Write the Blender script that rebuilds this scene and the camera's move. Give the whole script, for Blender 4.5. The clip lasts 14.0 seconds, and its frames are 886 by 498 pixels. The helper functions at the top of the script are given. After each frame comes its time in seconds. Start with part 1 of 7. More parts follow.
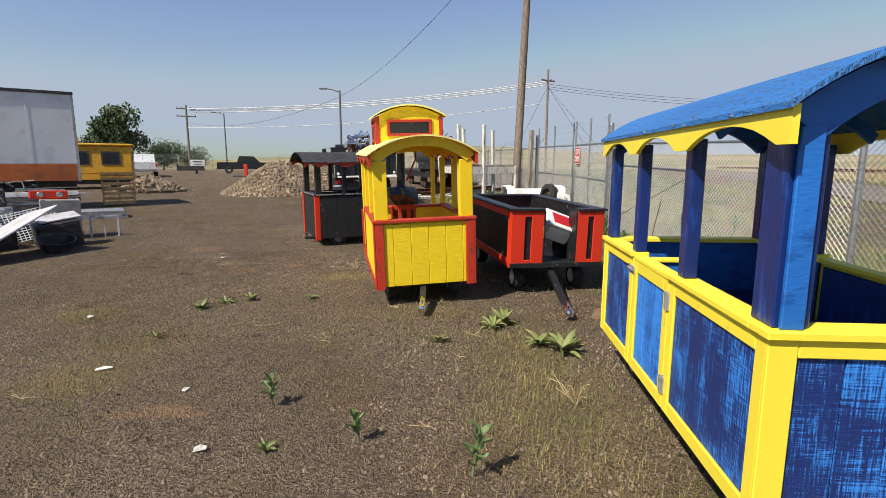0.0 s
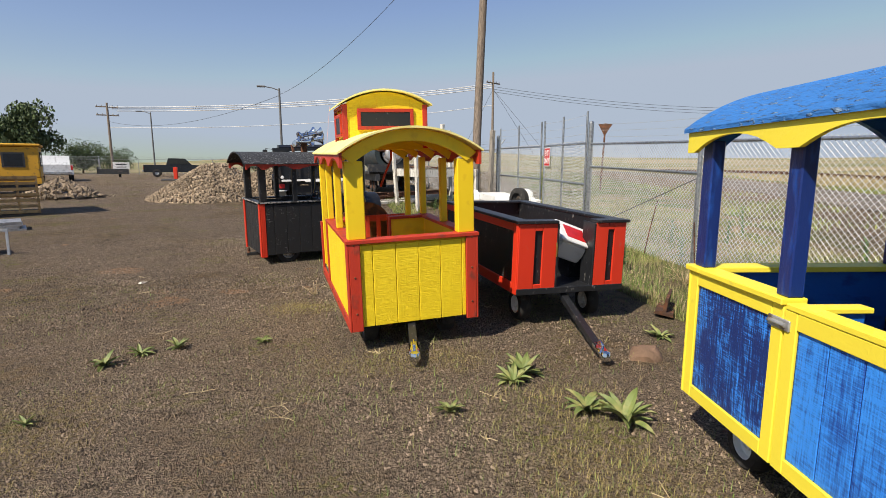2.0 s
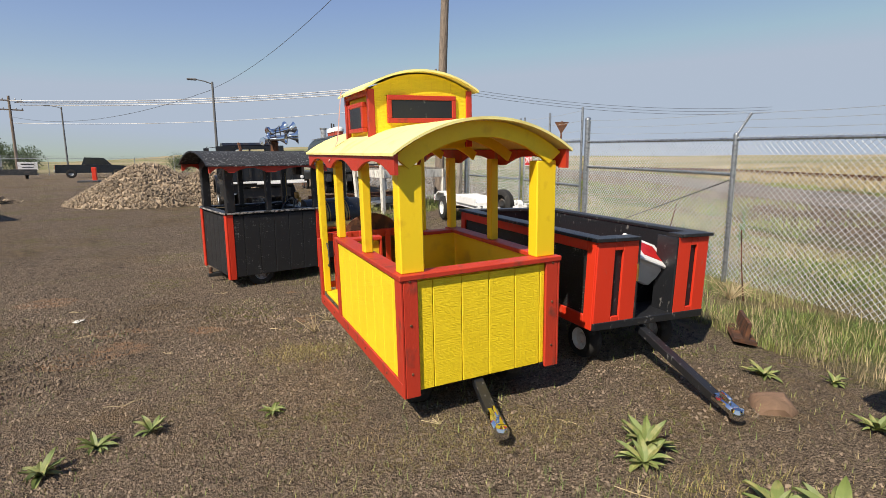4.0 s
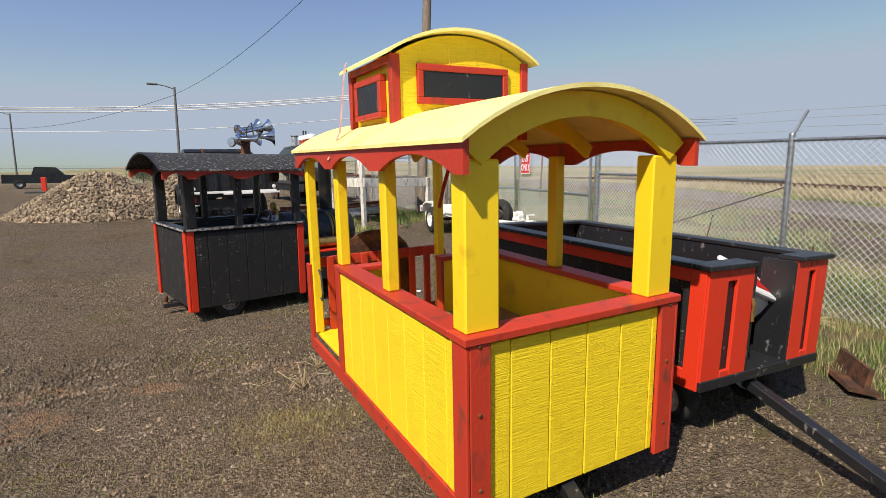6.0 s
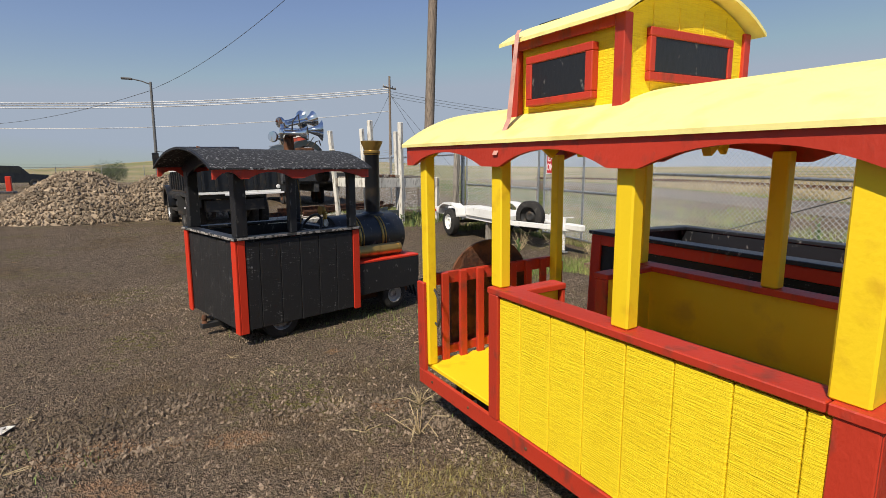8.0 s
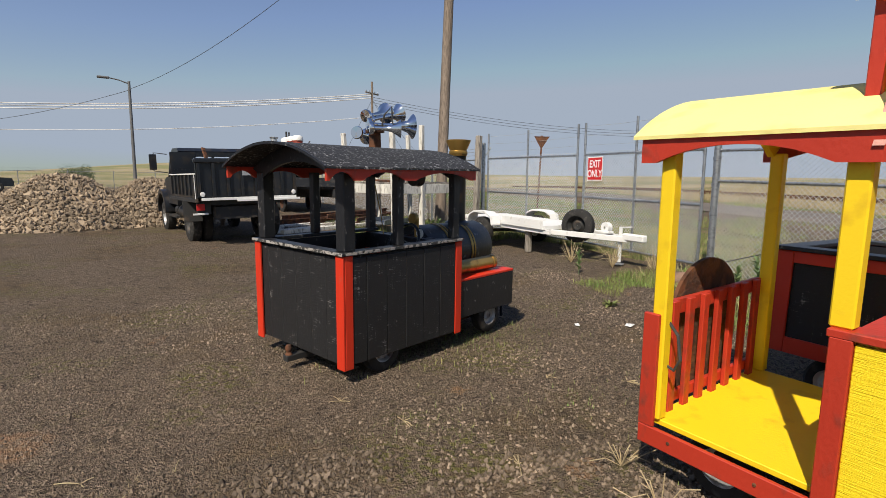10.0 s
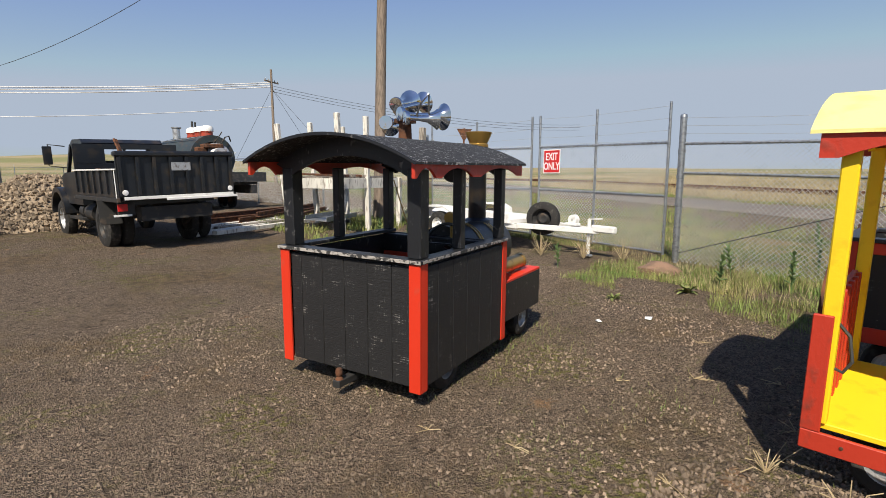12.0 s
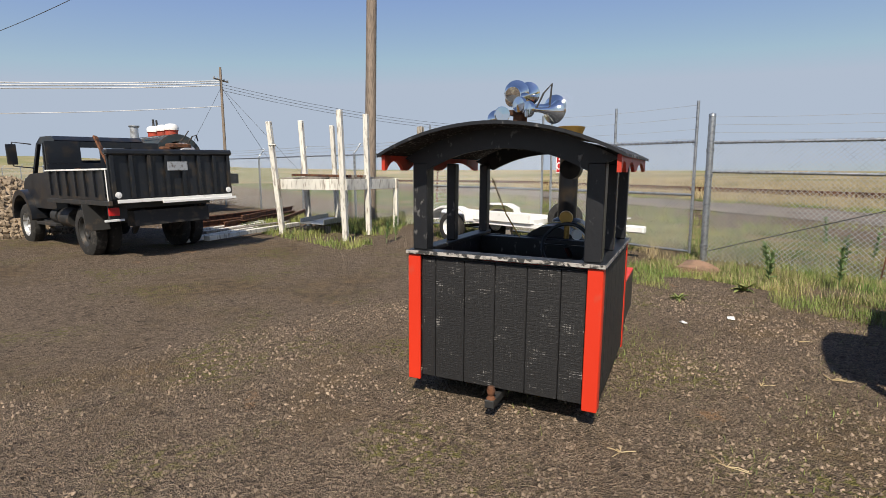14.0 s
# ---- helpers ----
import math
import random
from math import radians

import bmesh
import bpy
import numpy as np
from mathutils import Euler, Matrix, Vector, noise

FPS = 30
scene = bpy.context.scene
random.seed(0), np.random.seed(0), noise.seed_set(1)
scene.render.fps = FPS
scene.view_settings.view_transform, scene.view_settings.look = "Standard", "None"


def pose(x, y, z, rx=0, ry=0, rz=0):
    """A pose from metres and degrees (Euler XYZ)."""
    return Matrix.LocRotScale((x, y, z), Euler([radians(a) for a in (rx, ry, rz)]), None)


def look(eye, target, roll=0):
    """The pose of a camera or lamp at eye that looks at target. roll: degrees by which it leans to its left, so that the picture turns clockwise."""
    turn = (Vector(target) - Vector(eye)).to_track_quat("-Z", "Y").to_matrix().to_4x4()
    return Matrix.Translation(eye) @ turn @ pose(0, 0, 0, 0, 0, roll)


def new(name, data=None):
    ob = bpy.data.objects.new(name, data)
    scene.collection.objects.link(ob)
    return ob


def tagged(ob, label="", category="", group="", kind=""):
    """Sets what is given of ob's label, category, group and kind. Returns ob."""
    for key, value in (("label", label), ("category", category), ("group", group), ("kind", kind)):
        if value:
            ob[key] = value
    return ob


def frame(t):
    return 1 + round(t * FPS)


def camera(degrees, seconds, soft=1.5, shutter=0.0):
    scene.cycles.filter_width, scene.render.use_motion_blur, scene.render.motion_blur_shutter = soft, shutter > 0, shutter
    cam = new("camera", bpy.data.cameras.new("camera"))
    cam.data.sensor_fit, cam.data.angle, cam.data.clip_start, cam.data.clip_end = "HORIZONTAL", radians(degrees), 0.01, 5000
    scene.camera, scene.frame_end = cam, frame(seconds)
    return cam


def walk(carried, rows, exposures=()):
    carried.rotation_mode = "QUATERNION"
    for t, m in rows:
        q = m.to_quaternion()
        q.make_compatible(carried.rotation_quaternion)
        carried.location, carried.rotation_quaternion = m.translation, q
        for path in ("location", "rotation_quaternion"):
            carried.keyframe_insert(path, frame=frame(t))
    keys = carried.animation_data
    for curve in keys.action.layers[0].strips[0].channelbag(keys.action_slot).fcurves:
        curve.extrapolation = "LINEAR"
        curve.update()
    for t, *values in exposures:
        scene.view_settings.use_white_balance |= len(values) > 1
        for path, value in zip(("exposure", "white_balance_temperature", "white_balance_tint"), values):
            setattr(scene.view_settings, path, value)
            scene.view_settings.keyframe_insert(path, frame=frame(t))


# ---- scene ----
cam = camera(81.0, 14.0, soft=0.6)
PATH = [
    (0, (0.809, -0.308, 1.660), (0.942, 1.661, 1.331), 0.05),
    (0.5, (0.771, 0.031, 1.596), (0.956, 1.996, 1.273), -0.01),
    (1, (0.617, 0.367, 1.556), (0.854, 2.327, 1.235), 0.05),
    (1.5, (0.533, 0.679, 1.638), (0.825, 2.631, 1.315), 0.07),
    (2, (0.460, 1.122, 1.639), (0.809, 3.066, 1.321), 0.06),
    (2.5, (0.212, 1.426, 1.632), (0.614, 3.360, 1.320), -0.04),
    (3, (0.070, 1.599, 1.676), (0.495, 3.527, 1.359), -0.02),
    (3.2, (-0.014, 1.779, 1.690), (0.448, 3.697, 1.358), -0.02),
    (5.3, (-0.345, 3.363, 1.644), (0.314, 5.228, 1.349), -0.18),
    (5.5, (-0.363, 3.479, 1.636), (0.303, 5.342, 1.345), -0.18),
    (6, (-0.303, 3.764, 1.619), (0.388, 5.619, 1.333), -0.17),
    (6.5, (-0.315, 3.951, 1.637), (0.405, 5.795, 1.354), -0.19),
    (7, (-0.639, 4.192, 1.616), (0.124, 6.019, 1.336), -0.23),
    (7.5, (-0.825, 4.500, 1.586), (-0.063, 6.326, 1.300), -0.10),
    (8, (-1.050, 4.796, 1.615), (-0.264, 6.613, 1.329), -0.05),
    (8.5, (-1.383, 5.038, 1.640), (-0.574, 6.845, 1.353), 0.11),
    (9, (-1.513, 5.292, 1.638), (-0.712, 7.100, 1.343), 0.25),
    (9.2, (-1.620, 5.442, 1.621), (-0.797, 7.244, 1.350), 0.25),
    (11.3, (-2.419, 6.690, 1.556), (-1.386, 8.380, 1.276), 0.28),
    (11.5, (-2.552, 6.744, 1.562), (-1.463, 8.397, 1.277), 0.28),
    (12, (-2.755, 7.018, 1.594), (-1.547, 8.587, 1.310), -0.01),
    (12.5, (-2.901, 7.124, 1.551), (-1.668, 8.671, 1.259), 0.09),
    (13, (-3.174, 7.575, 1.491), (-1.876, 9.070, 1.209), -0.07),
    (13.5, (-3.469, 7.805, 1.536), (-2.135, 9.270, 1.259), -0.18),
    (14, (-3.541, 8.157, 1.552), (-2.180, 9.597, 1.276), -0.16),
]
walk(cam, [(t, look(eye, target, roll)) for t, eye, target, roll in PATH],
     [(0, 0.3, 6600, 10), (5.5, 0.28, 6600, 10), (8.2, 0.03, 6600, 10), (9.2, 0.0, 6600, 10), (11.3, 0.25, 6600, 10), (14, 0.3, 6600, 10)])
# ---- world and sun ----
SUN = Vector((-0.62, -0.50, 0.88)).normalized()
world = bpy.data.worlds.new("world")
scene.world = world
world.use_nodes = True
wn = world.node_tree.nodes
sky = wn.new("ShaderNodeTexSky")
sky.sky_type = "NISHITA"
sky.sun_disc = False
sky.sun_elevation = math.asin(SUN.z)
sky.sun_rotation = math.atan2(SUN.x, SUN.y)
sky.air_density, sky.dust_density, sky.ozone_density = 1.3, 0.2, 2.0
wn["Background"].inputs["Strength"].default_value = 0.084
tint = wn.new("ShaderNodeMix")
tint.data_type, tint.blend_type = "RGBA", "MULTIPLY"
tint.inputs["Factor"].default_value, tint.inputs["B"].default_value = 1.0, (1.0, 0.96, 1.13, 1)
world.node_tree.links.new(sky.outputs[0], tint.inputs["A"])
haze = wn.new("ShaderNodeMix")
haze.data_type, haze.blend_type = "RGBA", "DARKEN"
haze.inputs["Factor"].default_value, haze.inputs["B"].default_value = 1.0, (4.15, 4.9, 6.05, 1)
world.node_tree.links.new(tint.outputs["Result"], haze.inputs["A"])
world.node_tree.links.new(haze.outputs["Result"], wn["Background"].inputs["Color"])
sun_data = bpy.data.lights.new("sun", "SUN")
sun_data.energy, sun_data.angle, sun_data.color = 5.2, radians(0.6), (1.0, 0.91, 0.77)
sun = new("sun", sun_data)
sun.matrix_world = look(SUN * 50, (0, 0, 0))


# ---- materials ----
def surface(name, base, second, amount=0.5, scale=4.0, stretch=(1, 1, 1), rough=0.7, metal=0.0, bump=0.3, fine=60.0,
            soft=0.08, tone=0.18, depth=0.01):
    """A worn surface: base colour, a second colour in patches past `amount`, broad tone changes and fine relief."""
    m = bpy.data.materials.new(name)
    m.use_nodes = True
    n, l = m.node_tree.nodes, m.node_tree.links
    bsdf = n["Principled BSDF"]
    bsdf.inputs["Roughness"].default_value, bsdf.inputs["Metallic"].default_value = rough, metal
    co, info, add = n.new("ShaderNodeTexCoord"), n.new("ShaderNodeObjectInfo"), n.new("ShaderNodeVectorMath")
    mul = n.new("ShaderNodeMath")
    mul.operation, mul.inputs[1].default_value = "MULTIPLY", 17.0
    l.new(info.outputs["Random"], mul.inputs[0])
    l.new(co.outputs["Object"], add.inputs[0])
    l.new(mul.outputs[0], add.inputs[1])
    mp = n.new("ShaderNodeMapping")
    mp.inputs["Scale"].default_value = stretch
    l.new(add.outputs[0], mp.inputs["Vector"])
    wear, broad, grain = (n.new("ShaderNodeTexNoise") for _ in range(3))
    for node, s, d in ((wear, scale, 8), (broad, 0.9, 3), (grain, fine, 5)):
        node.inputs["Scale"].default_value, node.inputs["Detail"].default_value = s, d
        l.new(mp.outputs[0], node.inputs["Vector"])
    ramp = n.new("ShaderNodeValToRGB")
    ramp.color_ramp.elements[0].position = max(0.0, amount - soft)
    ramp.color_ramp.elements[1].position = min(1.0, amount + soft)
    l.new(wear.outputs["Fac"], ramp.inputs[0])
    mix = n.new("ShaderNodeMix")
    mix.data_type = "RGBA"
    mix.inputs["A"].default_value, mix.inputs["B"].default_value = (*base, 1), (*second, 1)
    l.new(ramp.outputs["Color"], mix.inputs["Factor"])
    hsv = n.new("ShaderNodeHueSaturation")
    val = n.new("ShaderNodeMapRange")
    val.inputs["From Min"].default_value, val.inputs["From Max"].default_value = 0.3, 0.7
    val.inputs["To Min"].default_value, val.inputs["To Max"].default_value = 1 - tone, 1 + tone
    l.new(broad.outputs["Fac"], val.inputs["Value"])
    l.new(val.outputs[0], hsv.inputs["Value"])
    l.new(mix.outputs["Result"], hsv.inputs["Color"])
    l.new(hsv.outputs[0], bsdf.inputs["Base Color"])
    summed = n.new("ShaderNodeMath")
    summed.operation = "ADD"
    l.new(grain.outputs["Fac"], summed.inputs[0])
    l.new(ramp.outputs["Color"], summed.inputs[1])
    bp = n.new("ShaderNodeBump")
    bp.inputs["Strength"].default_value, bp.inputs["Distance"].default_value = bump, depth
    l.new(summed.outputs[0], bp.inputs["Height"])
    l.new(bp.outputs[0], bsdf.inputs["Normal"])
    return m


def rough_sawn(name, base, second, amount, soft, across, along, bump=0.6, depth=0.006, patch=1.6, rough=0.6):
    """Rough-sawn siding: fine saw lines across the boards and a second colour rubbed in along both directions."""
    m = bpy.data.materials.new(name)
    m.use_nodes = True
    n, l = m.node_tree.nodes, m.node_tree.links
    bsdf = n["Principled BSDF"]
    bsdf.inputs["Roughness"].default_value = rough
    co, info, add = n.new("ShaderNodeTexCoord"), n.new("ShaderNodeObjectInfo"), n.new("ShaderNodeVectorMath")
    mul = n.new("ShaderNodeMath")
    mul.operation, mul.inputs[1].default_value = "MULTIPLY", 23.0
    l.new(info.outputs["Random"], mul.inputs[0])
    l.new(co.outputs["Object"], add.inputs[0])
    l.new(mul.outputs[0], add.inputs[1])

    def tex(sx, sz, detail):
        mp, t = n.new("ShaderNodeMapping"), n.new("ShaderNodeTexNoise")
        mp.inputs["Scale"].default_value = (sx, sx, sz)
        t.inputs["Scale"].default_value, t.inputs["Detail"].default_value, t.inputs["Roughness"].default_value = 1.0, detail, 0.65
        l.new(add.outputs[0], mp.inputs["Vector"])
        l.new(mp.outputs[0], t.inputs["Vector"])
        return t.outputs["Fac"]

    def calc(op, a, b):
        x = n.new("ShaderNodeMath")
        x.operation = op
        for i, c in enumerate((a, b)):
            if isinstance(c, (int, float)):
                x.inputs[i].default_value = c
            else:
                l.new(c, x.inputs[i])
        return x.outputs[0]

    lines, grain, cloud = tex(10, 170, 3), tex(120, 7, 3), tex(patch, patch, 5)
    h = calc("ADD", calc("MULTIPLY", lines, across), calc("MULTIPLY", grain, along))
    ramp = n.new("ShaderNodeMapRange")
    ramp.inputs["From Min"].default_value, ramp.inputs["From Max"].default_value = amount - soft, amount + soft
    l.new(calc("ADD", h, calc("MULTIPLY", calc("SUBTRACT", cloud, 0.5), 0.55)), ramp.inputs["Value"])
    mix = n.new("ShaderNodeMix")
    mix.data_type = "RGBA"
    mix.inputs["A"].default_value, mix.inputs["B"].default_value = (*base, 1), (*second, 1)
    l.new(ramp.outputs[0], mix.inputs["Factor"])
    l.new(mix.outputs["Result"], bsdf.inputs["Base Color"])
    bp = n.new("ShaderNodeBump")
    bp.inputs["Strength"].default_value, bp.inputs["Distance"].default_value = bump, depth
    l.new(h, bp.inputs["Height"])
    l.new(bp.outputs[0], bsdf.inputs["Normal"])
    return m


def plain(name, col, rough=0.5, metal=0.0):
    return surface(name, col, tuple(c * 0.7 for c in col), 0.6, 6, rough=rough, metal=metal, bump=0.05, tone=0.08)


YELLOW = surface("yellow_paint", (0.86, 0.60, 0.012), (0.70, 0.44, 0.012), 0.66, 7, rough=0.55, bump=0.12, tone=0.06)
SAWN = rough_sawn("yellow_sawn_board", (0.80, 0.57, 0.010), (0.90, 0.67, 0.014), 0.46, 0.12, 0.72, 0.28, 0.8, 0.007)
SAWN_FRONT = SAWN
RED = surface("red_paint", (0.46, 0.036, 0.016), (0.22, 0.04, 0.025), 0.64, 11, (1, 1, 0.6), 0.5, 0, 0.2, tone=0.14)
BRIGHT_RED = surface("bright_red_paint", (0.62, 0.035, 0.012), (0.42, 0.10, 0.06), 0.7, 9, (1, 1, 0.5), 0.45, 0, 0.12, tone=0.1)
BLACK_BOARD = rough_sawn("black_sawn_board", (0.013, 0.013, 0.014), (0.26, 0.25, 0.24), 0.665, 0.045, 0.6, 0.4, 0.8, 0.006, 7.0)
BLACK = surface("black_paint", (0.014, 0.015, 0.018), (0.16, 0.155, 0.15), 0.675, 24, (1, 1, 0.6), 0.42, 0, 0.2, 40, 0.05, 0.2)
EDGE = surface("worn_black_edge", (0.03, 0.03, 0.03), (0.34, 0.32, 0.30), 0.50, 30, (1, 1, 1), 0.7, 0, 0.4, 40, 0.05, 0.2)
ROOFING = surface("peeling_black_roofing", (0.022, 0.023, 0.026), (0.34, 0.34, 0.34), 0.61, 46, (1.4, 0.8, 1), 0.75, 0, 1.0, 40, 0.04, 0.2, 0.015)
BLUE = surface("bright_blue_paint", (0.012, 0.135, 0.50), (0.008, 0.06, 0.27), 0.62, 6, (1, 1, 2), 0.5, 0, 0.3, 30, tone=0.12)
BLUE_WORN = rough_sawn("worn_blue_board", (0.005, 0.024, 0.15), (0.030, 0.24, 0.80), 0.56, 0.055, 0.42, 0.58, 0.8, 0.007, 2.2)
BLUE_LIGHT = rough_sawn("light_blue_board", (0.008, 0.06, 0.32), (0.035, 0.27, 0.86), 0.46, 0.10, 0.45, 0.55, 0.8, 0.007, 2.2)
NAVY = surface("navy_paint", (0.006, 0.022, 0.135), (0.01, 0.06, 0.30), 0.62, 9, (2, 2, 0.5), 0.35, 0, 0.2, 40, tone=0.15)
BLUE_ROOF = surface("brushed_blue_roofing", (0.03, 0.17, 0.50), (0.28, 0.40, 0.55), 0.64, 40, (2.5, 0.4, 1), 0.7, 0, 0.9, 30, 0.06, 0.2, 0.02)
LEMON = surface("lemon_paint", (0.88, 0.72, 0.055), (0.62, 0.46, 0.08), 0.72, 9, rough=0.5, bump=0.15, tone=0.06)
CREAM_ROOF = surface("cream_yellow_roofing", (0.88, 0.79, 0.30), (0.78, 0.66, 0.22), 0.6, 5, rough=0.7, bump=0.2, tone=0.08)
TAN = surface("dusty_seat_board", (0.42, 0.27, 0.10), (0.28, 0.20, 0.12), 0.5, 3, rough=0.8, bump=0.2)
OCHRE = surface("shaded_yellow_board", (0.86, 0.60, 0.02), (0.68, 0.44, 0.03), 0.62, 4, rough=0.65, bump=0.15)
RUBBER = surface("tyre_rubber", (0.018, 0.017, 0.016), (0.06, 0.055, 0.05), 0.62, 12, rough=0.85, bump=0.3)
STEEL = surface("galvanised_steel", (0.42, 0.44, 0.46), (0.30, 0.31, 0.32), 0.55, 18, rough=0.42, metal=0.85, bump=0.06, tone=0.1)
CHROME = plain("chrome", (0.78, 0.79, 0.80), 0.06, 1.0)
RIM = surface("grey_wheel_metal", (0.42, 0.43, 0.44), (0.16, 0.13, 0.11), 0.6, 14, rough=0.45, metal=0.5, bump=0.1)
WHITE_RIM = surface("white_wheel_paint", (0.74, 0.74, 0.72), (0.35, 0.30, 0.25), 0.66, 14, rough=0.5, bump=0.1)
RUST = surface("rusty_steel", (0.16, 0.065, 0.03), (0.07, 0.035, 0.022), 0.5, 9, rough=0.85, metal=0.2, bump=0.5)
BRASS = surface("dull_brass", (0.42, 0.27, 0.08), (0.20, 0.12, 0.04), 0.6, 9, rough=0.35, metal=0.7, bump=0.1)
WHITE = surface("white_paint", (0.78, 0.78, 0.76), (0.52, 0.50, 0.46), 0.66, 6, rough=0.5, bump=0.1, tone=0.06)
OLD_WHITE = surface("weathered_white_timber", (0.66, 0.64, 0.58), (0.30, 0.27, 0.23), 0.60, 7, (3, 3, 0.7), 0.8, 0, 0.4, 30)
GREY_WOOD = surface("grey_weathered_wood", (0.30, 0.27, 0.23), (0.15, 0.13, 0.11), 0.55, 9, (4, 4, 0.5), 0.85, 0, 0.5, 30)
POLE_WOOD = surface("utility_pole_wood", (0.24, 0.19, 0.15), (0.12, 0.095, 0.075), 0.55, 12, (6, 6, 0.35), 0.85, 0, 0.6, 25)
PINE = surface("pallet_pine", (0.62, 0.36, 0.13), (0.40, 0.22, 0.08), 0.58, 6, (1, 1, 3), 0.75, 0, 0.2, 30)
TRUCK_BLACK = surface("truck_black_paint", (0.012, 0.014, 0.018), (0.035, 0.028, 0.022), 0.6, 5, rough=0.32, bump=0.08, tone=0.2)
TRUCK_DARK = surface("dusty_black_steel", (0.022, 0.022, 0.022), (0.075, 0.055, 0.04), 0.62, 7, rough=0.65, bump=0.2)
GLASS_DARK = plain("dark_window_glass", (0.02, 0.024, 0.028), 0.05)
TANK_GREY = surface("dark_boiler_steel", (0.045, 0.06, 0.065), (0.10, 0.075, 0.06), 0.62, 5, rough=0.5, metal=0.3, bump=0.2)
DOME_RED = surface("dome_red_paint", (0.36, 0.05, 0.025), (0.26, 0.05, 0.03), 0.6, 5, rough=0.5, bump=0.1)
ORANGE = surface("orange_stripe_paint", (0.50, 0.13, 0.03), (0.34, 0.10, 0.03), 0.6, 3, rough=0.5, bump=0.1)
BOX_WHITE = surface("trailer_white_aluminium", (0.66, 0.68, 0.70), (0.54, 0.55, 0.56), 0.62, 2, rough=0.4, bump=0.05, tone=0.05)
CAB_YELLOW = surface("oxidised_yellow_paint", (0.62, 0.33, 0.025), (0.22, 0.11, 0.04), 0.66, 7, rough=0.6, bump=0.2)
ALU = surface("scrap_aluminium", (0.52, 0.53, 0.54), (0.30, 0.30, 0.30), 0.55, 6, rough=0.4, metal=0.7, bump=0.1)
ALU_WHITE = surface("scratched_white_sheet", (0.68, 0.69, 0.70), (0.45, 0.45, 0.45), 0.6, 5, rough=0.35, metal=0.2, bump=0.1)
CARD = surface("grey_beige_sheet", (0.36, 0.33, 0.30), (0.26, 0.24, 0.22), 0.6, 4, rough=0.6, bump=0.1)
SCRAP_DARK = surface("dark_scrap", (0.03, 0.032, 0.036), (0.09, 0.08, 0.07), 0.6, 7, rough=0.5, bump=0.2)
SIGN_RED = plain("sign_red", (0.55, 0.015, 0.015), 0.4)
SIGN_WHITE = plain("sign_white", (0.80, 0.80, 0.79), 0.4)
PINK = surface("faded_pink_strap", (0.72, 0.40, 0.34), (0.60, 0.30, 0.25), 0.5, 12, rough=0.8)
LEAF = surface("weed_leaf", (0.14, 0.18, 0.05), (0.26, 0.25, 0.09), 0.56, 12, rough=0.6, bump=0.2)
LEAF_DARK = surface("sapling_leaf", (0.11, 0.18, 0.06), (0.17, 0.23, 0.08), 0.6, 12, rough=0.6, bump=0.2)
STRAW = surface("dry_straw", (0.52, 0.42, 0.25), (0.38, 0.29, 0.16), 0.5, 8, rough=0.85)
TREE_LEAF = surface("tree_leaf", (0.045, 0.075, 0.028), (0.08, 0.115, 0.04), 0.5, 3, rough=0.7)
BARK = surface("bark", (0.10, 0.075, 0.05), (0.05, 0.04, 0.03), 0.5, 9, rough=0.9, bump=0.5)
GREEN_GRASS = surface("green_grass", (0.125, 0.20, 0.04), (0.31, 0.27, 0.10), 0.54, 1.6, rough=0.7, soft=0.2, tone=0.3)
OLIVE_GRASS = surface("olive_grass", (0.19, 0.185, 0.05), (0.38, 0.29, 0.12), 0.50, 2.2, rough=0.75, soft=0.2, tone=0.3)
DRY_GRASS = surface("dry_grass", (0.40, 0.32, 0.18), (0.27, 0.22, 0.115), 0.5, 1.5, rough=0.8, soft=0.2, tone=0.25)
STONE = surface("pile_stone", (0.31, 0.24, 0.165), (0.19, 0.145, 0.10), 0.5, 2.5, rough=0.9, bump=0.4, soft=0.25, tone=0.3)
PEBBLE = surface("gravel_stone", (0.14, 0.105, 0.074), (0.245, 0.185, 0.133), 0.57, 0.9, rough=0.9, bump=0.2, soft=0.2, tone=0.3)
ASPHALT = surface("old_asphalt", (0.115, 0.098, 0.082), (0.165, 0.135, 0.105), 0.52, 0.8, (1, 1, 1), 0.95, 0, 0.5, 9, 0.15, 0.25)
SILVER_PAINT = surface("silver_boiler_front", (0.55, 0.55, 0.56), (0.32, 0.24, 0.20), 0.6, 8, rough=0.45, metal=0.5, bump=0.2)
WIRE = plain("wire_grey", (0.38, 0.39, 0.40), 0.5, 0.5)
CABLE = plain("overhead_cable", (0.58, 0.58, 0.58), 0.6)
DARK_WIRE = plain("dark_wire", (0.05, 0.05, 0.05), 0.6)
PALE_POST = plain("dull_steel_pole", (0.16, 0.16, 0.16), 0.6, 0.4)
BUILD_GREY = surface("metal_cladding", (0.13, 0.13, 0.13), (0.10, 0.10, 0.10), 0.5, 1, (4, 4, 0.2), 0.6, 0.2, 0.3)
PICKUP_GREY = plain("dark_grey_car_paint", (0.03, 0.036, 0.045), 0.22, 0.4)
CAR_WHITE = plain("white_car_paint", (0.70, 0.71, 0.72), 0.25)
DIRT_ROCK = surface("reddish_earth_lump", (0.23, 0.14, 0.09), (0.16, 0.10, 0.065), 0.5, 6, rough=0.95, bump=0.6)


